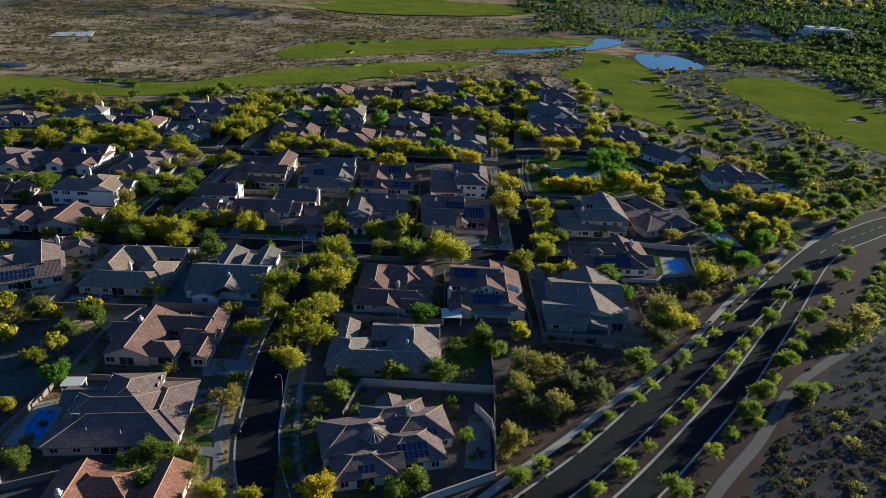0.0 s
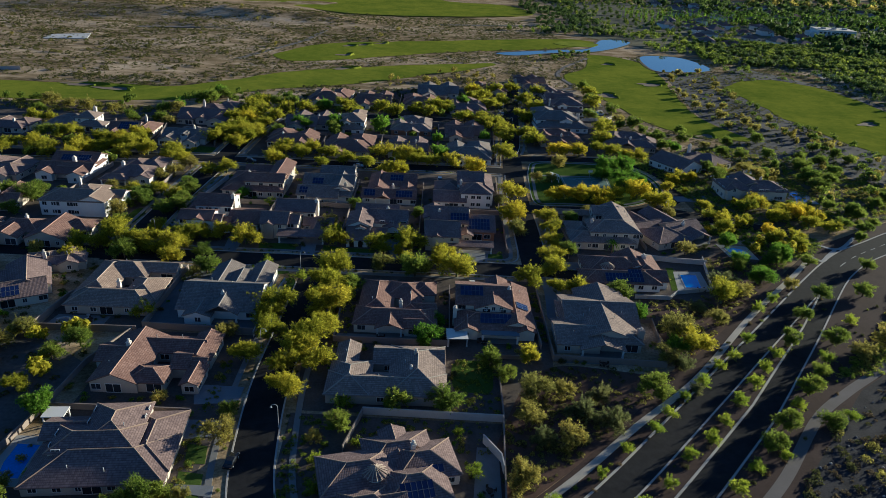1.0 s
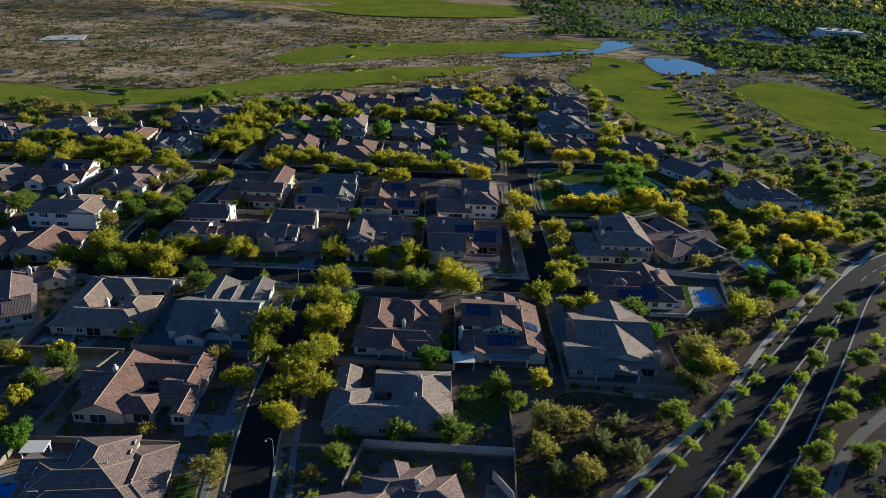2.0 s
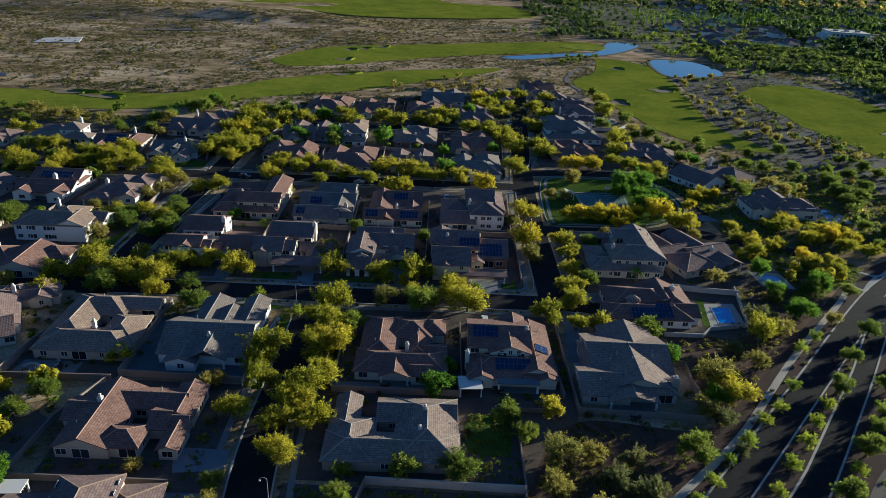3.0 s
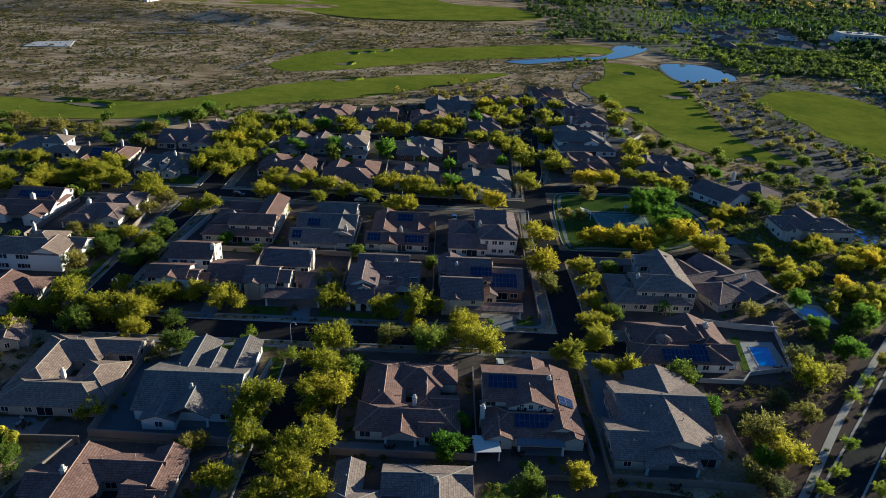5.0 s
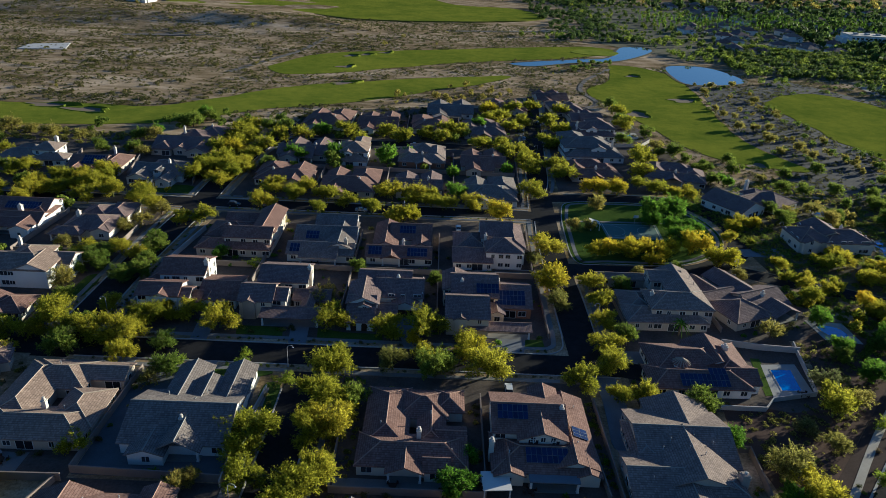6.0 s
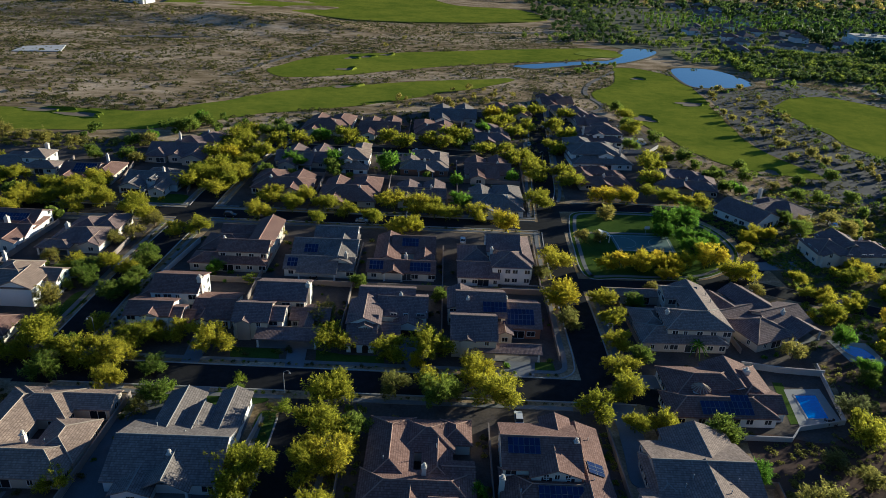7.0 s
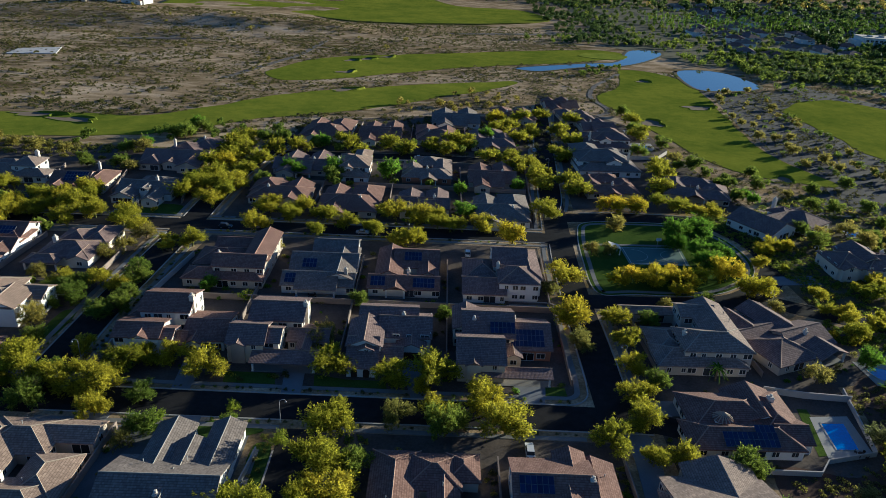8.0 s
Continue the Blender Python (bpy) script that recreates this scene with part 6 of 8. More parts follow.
plant("mesquite", 145.4, 353.8, 9.0)
plant("yellow_verde", 132.8, 285.8, 7.4)
plant("olive_verde", 139.6, 273.4, 5.4)
plant("mesquite", 147.7, 281.0, 4.6)
plant("yellow_verde", 151.2, 266.4, 7.2)
plant("olive_verde", 112.3, 263.2, 6.7)
plant("olive_verde", 120.6, 259.4, 5.9)
plant("mesquite", 178.4, 334.8, 9.9)
plant("mesquite", 191.2, 344.2, 9.9)
plant("mesquite", 175.1, 321.6, 9.9)
plant("mesquite", 180.7, 314.3, 9.7)
plant("mesquite", 184.4, 351.1, 7.0)
plant("grey_olive", 210.4, 373.8, 8.1)
plant("mesquite", 200.7, 370.5, 8.0)
plant("mesquite", 132.7, 378.6, 9.3)
plant("mesquite", 119.8, 383.4, 7.0)
plant("ficus", 120.0, 362.0, 6.7)
plant("mesquite", 153.3, 322.2, 7.5)
plant("grey_olive", 201.1, 406.9, 4.8)
plant("mesquite", 109.7, 327.0, 4.8)
plant("olive_verde", 79.5, 348.8, 9.7)
plant("olive_verde", 93.3, 338.1, 8.3)
plant("ficus", 76.1, 314.2, 13.0)
plant("ficus", 80.8, 300.3, 10.4)
plant("ficus", 87.0, 298.7, 9.4)
plant("yellow_verde", 52.6, 280.5, 9.3)
plant("yellow_verde", 60.3, 282.5, 8.5)
plant("yellow_verde", 65.9, 283.0, 8.6)
plant("yellow_verde", 74.0, 282.6, 8.7)
plant("yellow_verde", 65.7, 273.4, 7.8)
plant("olive_verde", 109.1, 309.4, 7.6)
plant("olive_verde", 99.3, 295.5, 6.4)
plant("olive_verde", 106.8, 292.8, 3.9)
plant("grey_olive", 133.7, 322.1, 9.2)
plant("olive_verde", 116.5, 256.5, 5.9)
plant("grey_olive", 92.0, 265.2, 6.0)
plant("mesquite", 71.3, 266.8, 6.9)
plant("grey_olive", 58.8, 264.6, 5.0)
plant("yellow_verde", 125.4, 250.2, 7.0)
plant("olive_verde", 133.4, 245.4, 7.0)
plant("yellow_verde", 144.5, 267.9, 8.5)
plant("mesquite", 173.1, 308.1, 9.9)
plant("mesquite", 178.1, 339.9, 7.4)
plant("mesquite", 206.9, 359.7, 8.0)
plant("mesquite", 209.5, 349.8, 7.8)
plant("mesquite", 189.5, 327.7, 8.3)
plant("mesquite", 207.3, 324.1, 7.4)
plant("ficus", 119.5, 228.0, 9.4)
plant("mesquite", 101.7, 218.8, 5.9)
plant("mesquite", 128.7, 225.5, 5.9)
plant("mesquite", 158.4, 260.2, 7.6)
plant("mesquite", 171.2, 271.3, 7.9)
plant("mesquite", 173.1, 263.9, 6.2)
plant("mesquite", 187.0, 287.1, 6.7)
plant("mesquite", 163.6, 280.4, 6.3)
plant("mesquite", 159.2, 248.5, 5.4)
plant("mesquite", 216.4, 322.9, 7.0)
plant("olive_verde", -192.8, 302.7, 9.2)
plant("olive_verde", -194.1, 311.9, 9.4)
plant("olive_verde", -183.3, 313.8, 11.1)
plant("mesquite", -162.4, 253.1, 10.4)
plant("mesquite", -151.6, 251.3, 11.4)
plant("mesquite", -152.3, 238.7, 7.4)
plant("olive_verde", -109.4, 214.4, 7.7)
plant("olive_verde", -113.3, 204.5, 8.3)
plant("mesquite", -99.3, 208.4, 10.3)
plant("olive_verde", -96.6, 228.8, 6.6)
plant("olive_verde", -83.4, 205.6, 8.9)
plant("grey_olive", -126.7, 207.6, 6.4)
plant("mesquite", -111.3, 253.6, 9.6)
plant("mesquite", -116.2, 249.7, 6.7)
plant("mesquite", -96.6, 249.2, 9.3)
plant("mesquite", -70.7, 200.4, 7.7)
plant("mesquite", -53.5, 204.4, 4.6)
plant("olive_verde", -104.2, 342.0, 12.0)
plant("olive_verde", -103.4, 357.0, 12.5)
plant("yellow_verde", -102.4, 371.0, 12.0)
plant("olive_verde", -101.0, 392.0, 12.5)
plant("olive_verde", -92.4, 352.0, 11.0)
plant("olive_verde", -90.0, 378.0, 12.0)
plant("olive_verde", -87.0, 396.0, 12.0)
plant("olive_verde", -100.6, 215.1, 9.3)
plant("mesquite", -98.5, 218.9, 7.9)
plant("grey_olive", -40.4, 236.7, 8.4)
plant("yellow_verde", -12.6, 218.1, 5.0)
plant("olive_verde", -7.7, 208.5, 10.6)
plant("yellow_verde", 3.4, 211.4, 10.8)
plant("olive_verde", -33.5, 165.9, 8.9)
plant("mesquite", 0.1, 140.6, 5.2)
plant("grey_olive", -52.9, 165.7, 5.3)
plant("mesquite", -44.7, 132.9, 5.2)
plant("ficus", 64.5, 165.6, 7.0)
plant("ficus", 8.6, 172.0, 4.5)
join_far_trees()

# ---- scrub on open ground ----
def free(x, y, margin=0):
    for f in FAIRWAYS:
        if inside(x, y, f):
            return False
    for f in LAKES:
        if inside(x, y, f):
            return False
    return True


def scrub(name, label, area, count, size, material, seed, blades, blade):
    """Countless small desert bushes as one mesh."""
    rng = random.Random(seed)
    verts, faces = [], []
    x0, y0, x1, y1 = area[0]
    made = tries = 0
    while made < count and tries < count * 30:
        tries += 1
        x, y = rng.uniform(x0, x1), rng.uniform(y0, y1)
        if not area[1](x, y) or not free(x, y) or noise.noise((x * 0.025, y * 0.025, seed)) < rng.uniform(-0.6, 0.35):
            continue
        made += 1
        r = size * rng.uniform(0.4, 1.5)
        z = relief(x, y)
        for _ in range(blades):
            d = Vector((rng.gauss(0, 1), rng.gauss(0, 1), abs(rng.gauss(0, 1)))).normalized() * r * rng.uniform(0.55, 1.0)
            c = Vector((x + d.x, y + d.y, z + d.z * 0.85))
            s = blade * r * rng.uniform(0.7, 1.3)
            a = Vector((rng.gauss(0, 1), rng.gauss(0, 1), rng.gauss(0, 1))).normalized()
            b = a.orthogonal().normalized() * 0.6
            k = len(verts)
            verts += [c - a * s, c + a * s * 0.6 - b * s, c + a * s * 0.6 + b * s]
            faces.append((k, k + 1, k + 2))
    me = bpy.data.meshes.new(name)
    me.from_pydata(verts, [], faces)
    me.materials.append(material)
    tagged(new(name, me), label, "scrub", kind="stuff")


NEAR_DESERT = [(62, 100), (78, 119), (94, 138), (122, 161), (136, 172), (150, 190), (170, 215), (215, 240), (260, 250), (260, 100)]
BED = [(14, 108), (28, 120), (46, 139), (64, 158), (92, 192), (118, 221), (108, 232), (92, 226), (88, 200), (64, 194), (63, 158), (30, 157), (17, 134)]
def stones():
    """Countless small boulders and cobbles on the desert floor."""
    rng = random.Random(15)
    bm = bmesh.new()
    for _ in range(700):
        x, y = rng.uniform(60, 200), rng.uniform(98, 215)
        if not inside(x, y, NEAR_DESERT):
            continue
        r = rng.uniform(0.12, 0.42)
        m = pose(x, y, r * 0.3, rng.uniform(0, 90), rng.uniform(0, 90), rng.uniform(0, 360)) @ Matrix.Diagonal((r, r * rng.uniform(0.6, 1), r * rng.uniform(0.5, 0.9), 1))
        bmesh.ops.create_icosphere(bm, subdivisions=1, radius=1.0, matrix=m)
    o = part("desert_stones", bm, rough_surface("pale_stone", (0.30, 0.28, 0.26), 0.3, 3, 0.5))
    tagged(o, "pale cobbles and small boulders on the desert floor", "stones", kind="stuff")


stones()
scrub("desert_scrub", "low grey-green and dry desert bushes on stony ground", ((55, 98, 262, 250), lambda x, y: inside(x, y, NEAR_DESERT)), 1500, 1.0, LEAF["scrub"], 3, 80, 0.22)
scrub("dry_scrub", "low dry brown desert bushes on stony ground", ((55, 98, 262, 250), lambda x, y: inside(x, y, NEAR_DESERT)), 2600, 0.7, LEAF["dry"], 4, 46, 0.28)
scrub("bed_shrubs", "small grey-green shrubs in brown gravel", ((10, 100, 125, 235), lambda x, y: inside(x, y, BED)), 520, 0.6, LEAF["scrub"], 5, 50, 0.25)
scrub("bed_shrubs", "olive and dry shrubs in reddish gravel", ((10, 100, 125, 235), lambda x, y: inside(x, y, BED)), 380, 0.7, LEAF["grey_olive"], 26, 60, 0.23)
EAST_PLOTS = [(92, 342), (112, 346), (150, 372), (176, 350), (222, 300), (176, 266), (150, 262), (138, 256), (122, 264), (105, 271), (108, 284)]
scrub("plot_scrub", "low olive-green undergrowth between the eastern trees", ((90, 255, 224, 374), lambda x, y: inside(x, y, EAST_PLOTS)), 1500, 1.0, LEAF["mesquite"], 21, 46, 0.26)
scrub("plot_scrub", "dry olive undergrowth between the eastern trees", ((90, 255, 224, 374), lambda x, y: inside(x, y, EAST_PLOTS)), 1300, 0.8, LEAF["grey_olive"], 22, 40, 0.28)
EAST_VERGE = [(96, 208), (120, 224), (136, 236), (146, 246), (136, 252), (120, 258), (104, 262), (96, 252), (112, 246), (114, 228)]
scrub("verge_scrub", "green shrubs beside the entrance street", ((94, 206, 148, 264), lambda x, y: inside(x, y, EAST_VERGE)), 420, 0.9, LEAF["mesquite"], 23, 60, 0.24)
PARKWAY_EAST = [(104, 158), (126, 180), (146, 204), (172, 236), (205, 258), (240, 274), (330, 292), (330, 232), (201, 236), (165, 211), (146, 187), (133, 171), (119, 160)]
scrub("parkway_scrub", "dense green desert shrubs east of the parkway", ((100, 150, 332, 295), lambda x, y: inside(x, y, PARKWAY_EAST)), 1300, 1.15, LEAF["mesquite"], 24, 64, 0.24)
scrub("parkway_scrub", "olive desert shrubs east of the parkway", ((100, 150, 332, 295), lambda x, y: inside(x, y, PARKWAY_EAST)), 900, 1.0, LEAF["grey_olive"], 25, 56, 0.25)
scrub("golf_scrub", "desert bushes in the rough between the fairways", ((95, 340, 330, 660), lambda x, y: True), 3000, 0.9, LEAF["scrub"], 6, 34, 0.3)
scrub("golf_bushes", "green desert bushes in the rough between the fairways", ((160, 340, 330, 660), lambda x, y: x > 165), 160, 1.8, LEAF["mesquite"], 7, 44, 0.28)
scrub("wash_scrub", "desert bushes in the sandy wash", ((-480, 440, 120, 900), lambda x, y: y > 445 + 0.1 * (x + 480)), 17000, 0.9, LEAF["scrub"], 8, 18, 0.36)
scrub("wash_bushes", "taller olive bushes in the sandy wash", ((-480, 440, 120, 900), lambda x, y: True), 1500, 1.7, LEAF["scrub"], 9, 40, 0.3)
scrub("edge_scrub", "desert bushes between the houses and the golf course", ((-260, 380, 80, 500), lambda x, y: y > 405 - 0.12 * x and y < 480), 900, 1.3, LEAF["scrub"], 10, 34, 0.3)
scrub("yard_scrub", "bushes in the plots behind the houses", ((-190, 96, -80, 200), lambda x, y: x < -86), 420, 0.9, LEAF["scrub"], 11, 44, 0.27)
scrub("desert_bushes", "tall yellow-olive desert bushes on stony ground", ((55, 98, 262, 250), lambda x, y: inside(x, y, NEAR_DESERT)), 230, 1.7, LEAF["grey_olive"], 12, 190, 0.14)
FRONTS = ((-30, 100, -22.5, 134), (-15, 124, 13, 134), (-51.5, 109, -47.5, 131), (-52, 134, -49, 160), (-30, 160.5, 3, 164), (5, 137, 16, 159), (-29.5, 168, -23, 203), (28.5, 166, 31, 200), (-50, 92, -46, 104), (-46, 168, -44, 202))
scrub("garden_shrubs", "small shrubs and low plants in the front gardens", ((-60, 90, 40, 205), lambda x, y: any(a < x < c and b < y < d for a, b, c, d in FRONTS)), 420, 0.6, LEAF["mesquite"], 14, 80, 0.2)
scrub("garden_shrubs", "grey-green shrubs in the front gardens", ((-60, 90, 40, 205), lambda x, y: any(a < x < c and b < y < d for a, b, c, d in FRONTS)), 420, 0.55, LEAF["grey_olive"], 15, 70, 0.2)
scrub("plot_scrub", "bushes on the bare ground behind the western houses", ((-300, 318, -100, 400), lambda x, y: y > 372 - 0.1 * x - 12), 500, 1.3, LEAF["grey_olive"], 13, 44, 0.27)


# ---- yards ----
def garden_wall(pts, height=1.8, material=None, label="tan stuccoed block wall round a yard"):
    """A block wall with a coping, along the points given."""
    bm = bmesh.new()
    strip(bm, pts, -0.1, 0.1, -0.1, height)
    bmesh.ops.recalc_face_normals(bm, faces=bm.faces)
    o = tagged(part("garden_wall", bm, material or BLOCKWALL), label, "wall", "garden walls")
    bm = bmesh.new()
    strip(bm, pts, -0.15, 0.15, height, height + 0.08)
    bmesh.ops.recalc_face_normals(bm, faces=bm.faces)
    part("coping", bm, material or BLOCKWALL, o)
    return o


def sheet(name, outline, material, label, category, z=0.06, smooth=False):
    bm = bmesh.new()
    slab(bm, spline(outline, True, 5) if smooth else outline, -0.15, z)
    return setting(name, bm, material, label, category)


def drive(*outline):
    return sheet("driveway", outline, DRIVE, "grey concrete driveway to a garage", "driveway", 0.155)


def lawn(*outline, smooth=True):
    return sheet("lawn", outline, LAWN, "dark green front lawn in the shade", "lawn", 0.09, smooth)


def pool(outline, deck, smooth=False):
    o = sheet("pool_deck", deck, DECK, "pale paved deck round a pool", "deck", 0.10)
    bm = bmesh.new()
    slab(bm, spline(outline, True, 5) if smooth else outline, -0.1, 0.115)
    bmesh.ops.recalc_face_normals(bm, faces=bm.faces)
    p = tagged(part("swimming_pool", bm, POOL), "bright blue swimming pool set in a paved deck", "pool")
    bm = bmesh.new()
    line = list(outline) + [outline[0]]
    if smooth:
        line = spline(outline, True, 5)
        line = line + line[:1]
    strip(bm, line, -0.35, 0.02, 0.0, 0.17)
    bmesh.ops.recalc_face_normals(bm, faces=bm.faces)
    part("pool_edge", bm, KERB, p)


# yard ground between the houses
for outline, material, text in (
        (((-92, 219.5), (25, 219.5), (25, 304), (-88, 303), (-93, 262)), GRAVEL, "brown gravel yards between the houses"),
        (((-90, 320), (27, 321), (29, 396), (-88, 394)), GRAVEL, "brown gravel yards between the houses"),
        (((-88, 405), (33, 407), (40, 490), (-20, 482), (-84, 458)), GRAVEL, "brown gravel yards between the houses"),
        (((-30.5, 136), (28, 136), (31, 160), (31, 203.5), (-33, 203.5), (-33.5, 160)), GRAVEL, "brown gravel yards between the houses"),
        (((-28, 98), (-14, 92), (3, 97), (15, 106), (16, 134), (-31.5, 135), (-31, 120)), GRAVEL, "brown gravel yard round the turreted house"),
        (((-77, 167), (-48.5, 167), (-48.5, 203), (-77, 203)), GREYGRAVEL, "grey gravel yard round the white house"),
        (((-104, 166), (-77.5, 166), (-77.5, 203), (-104, 203)), GRAVEL, "brown gravel yard round the courtyard house"),
        (((-140, 90), (-89, 98), (-86, 132), (-84, 150), (-104.5, 164), (-140, 164)), PALESTONE, "stony grey desert ground behind the garden walls"),
        (((-80, 90), (-46, 90), (-46, 166), (-80, 166)), GRAVEL, "brown gravel yards beside the curving street"),
        (((-250, 218), (-110, 219), (-109, 302), (-250, 295)), GRAVEL, "brown gravel yards west of the side street"),
        (((-250, 318), (-106, 319), (-104, 400), (-250, 395)), GRAVEL, "brown gravel yards west of the side street"),
        (((42, 195), (75, 195), (90, 198), (92, 228), (108, 232), (110, 258), (84, 261), (42, 259)), GRAVEL, "brown gravel yards beside the parkway"),
        (((44, 343), (84, 343), (120, 345), (112, 400), (104, 470), (78, 510), (58, 500), (49, 430)), GRAVEL, "brown gravel yards beside the golf course")):
    sheet("yard", outline, material, text, "yard", 0.04)
sheet("yard", ((100, 342), (128, 348), (176, 348), (222, 300), (176, 266), (150, 262), (138, 256), (122, 264), (105, 271), (103, 300)), EARTH, "dark planted earth between the park and the parkway", "yard", 0.036)
sheet("golf_rough", ((150, 372), (128, 350), (176, 350), (226, 302), (260, 310), (330, 335), (316, 420), (312, 540), (292, 585), (262, 645), (240, 600), (198, 586), (176, 640), (170, 660), (178, 560), (166, 480), (162, 430), (174, 396)), PALESTONE, "stony blue-grey desert rough between two fairways", "desert", 0.03)

sheet("verge", ((104, 157), (126, 179), (149, 203), (175, 235), (206, 256), (240, 271), (330, 290), (330, 236), (203, 240), (167, 215), (148, 191), (135, 175), (120, 164)), EARTH, "dark planted earth east of the parkway", "verge", 0.128)

# garden walls
P = PALEWALL
garden_wall([(-15.4, 135.6), (16.3, 134.8)], 1.9, P, "pale stuccoed wall between two gardens")
garden_wall([(-15.4, 135.4), (-18.2, 123)], 1.7)
garden_wall([(16.3, 134.6), (15.4, 118), (14.8, 106.4)], 1.6, BLOCKWALL)
garden_wall([(14.7, 106.2), (1.6, 99.3), (-6, 94)], 2.0, P, "pale sunlit stuccoed wall beside the footpath")
garden_wall([(11.4, 127.6), (14.9, 121.9), (15.2, 118.4)], 2.3, P, "low white curved garden wall")
garden_wall([(16.5, 135), (16.6, 160), (28, 160)], 1.2)
garden_wall([(-26.6, 182), (-26.4, 164.8), (4.2, 164.8), (4.3, 196)], 1.8)
garden_wall([(30.9, 196), (31.2, 160.2), (60.4, 159.2), (62.2, 181.2), (57.6, 181.2)], 1.8)
garden_wall([(26.8, 196), (27.9, 178), (28.6, 165)], 1.8)
garden_wall([(61.2, 195.9), (72, 195.9), (75.4, 199.8), (87.4, 202.8), (92, 226)], 1.3, P, "low pale wall round a pool garden")
garden_wall([(71.5, 224.6), (81, 222.8), (92, 222.0)], 1.8, P, "pale stuccoed wall between two gardens")
garden_wall([(-76.8, 202), (-77.3, 167.4), (-47.6, 166.4)], 1.9)
garden_wall([(-47.4, 165), (-47.6, 176), (-45.6, 196)], 1.7, P, "sunlit pale wall beside the street")
garden_wall([(-96, 203), (-103.5, 180), (-105, 164.5), (-78, 165.2)], 1.9)
garden_wall([(-79, 165), (-84, 150), (-85, 133.2), (-53, 133)], 1.6)
garden_wall([(-85, 132), (-88, 112), (-79, 98), (-66, 104), (-49, 104.6)], 1.6)
for x in (-62.5, -33.6, -6.4):
    garden_wall([(x, 234), (x, 258.6), (x, 288)], 1.8)
garden_wall([(-91.5, 231), (-92, 258.6), (-88.4, 286)], 1.8, P, "pale wall beside the street")
garden_wall([(-91.6, 258.9), (23.8, 258.9)], 1.8)
garden_wall([(24.2, 224), (24.6, 262)], 1.6)
garden_wall([(23.9, 262), (25, 296)], 1.6)
for x in (-58, -29.5, -1.0):
    garden_wall([(x, 336), (x, 357.8), (x, 384)], 1.8)
garden_wall([(-87, 358), (26.5, 358)], 1.8)
garden_wall([(26.8, 326), (27.6, 358), (29, 388)], 1.7)
for x in (-53, -25.5, 2.4):
    garden_wall([(x, 424), (x, 456)], 1.8)
garden_wall([(-111.4, 288), (-111.5, 264)], 1.8, BLOCKWALL, "sunlit tan wall beside the street")
garden_wall([(-142, 262), (-112, 262)], 1.8)
garden_wall([(-170, 296), (-171, 262), (-143, 258)], 1.8)
garden_wall([(-141, 296), (-143, 262)], 1.8)
garden_wall([(-111, 257), (-146, 257.5), (-180, 258)], 1.8, P, "pale wall behind the white house")
garden_wall([(-108, 330), (-114, 360)], 1.8)
garden_wall([(-137, 336), (-142, 362)], 1.8)
garden_wall([(-164, 336), (-170, 366)], 1.8)
garden_wall([(83.6, 413.4), (98.2, 415.6), (105.5, 426)], 1.8, P, "pale garden wall beside the golf course")
garden_wall([(60, 449), (86, 452), (101, 452)], 1.8)
garden_wall([(111.2, 320.5), (136.8, 334.1), (143, 338)], 1.6, P, "pale sunlit wall before the white house")
garden_wall([(46, 262), (47, 232), (45, 222)], 1.6)
garden_wall([(74, 231), (73, 250), (76, 262)], 1.6)

# driveways and lawns
drive((-71.6, 229), (-66.2, 229), (-66.4, 216.3), (-70.6, 216.3))
drive((-46.6, 230), (-41.4, 230), (-40.4, 216.3), (-45, 216.3))
drive((-18.6, 231.5), (-12.2, 231.5), (-10, 216.3), (-14.6, 216.3))
sheet("driveway", ((9.4, 224), (18, 225.4), (17.4, 220), (16.8, 216.2), (12, 216.2), (11.2, 219)), DRIVE, "grey curving concrete driveway", "driveway", 0.155)
drive((-64.6, 206.9), (-60.4, 206.9), (-60.6, 199), (-63.6, 199))
drive((-84.6, 206.9), (-80.2, 206.9), (-80.6, 200), (-84.4, 200))
sheet("driveway", spline([(33.2, 207), (38.6, 206.5), (39.4, 200), (38.4, 192), (37, 181), (32.8, 181), (33.2, 190), (33.6, 199)], True, 4), DRIVE, "long grey concrete driveway beside a house", "driveway", 0.155)
drive((41.5, 219), (50.4, 219.4), (49.6, 214), (41.5, 213.4))
drive((-55.6, 131), (-44.5, 131.4), (-44.5, 126.4), (-54, 124.4))
drive((-56, 143.8), (-44, 143.5), (-44, 137.6), (-53.5, 136.4))
drive((-41.2, 109), (-49, 110), (-49, 112), (-41.6, 112))
drive((1, 321), (5, 321), (5, 317.6), (1, 317.6))
drive((100, 289), (116, 291), (116, 285), (101, 283))
drive((-130, 316), (-124, 316), (-124, 328), (-129, 328))
lawn((-59.8, 199.6), (-51, 200.6), (-45.8, 203.2), (-52, 205.4), (-59, 205.2))
lawn((-46.8, 198), (-46.4, 187), (-43, 186), (-43, 198))
lawn((-60.4, 224), (-48, 224), (-47.2, 219.6), (-59.5, 219.6), smooth=False)
lawn((-38.6, 224.2), (-31, 222.6), (-21, 222.6), (-20.6, 219.6), (-38, 219.6), smooth=False)
lawn((17.6, 223), (22.4, 223), (22.6, 219.6), (17.4, 219.4), smooth=False)
lawn((5.8, 157.4), (14.4, 158), (15, 152), (13.8, 145.4), (6.2, 145.8), (4.9, 150))
lawn((77.2, 218.4), (79.6, 218.4), (77.9, 202.6), (74.6, 202), smooth=False)
lawn((-50.6, 123.6), (-46.2, 123), (-45.2, 117.9), (-49.2, 117.7), smooth=False)
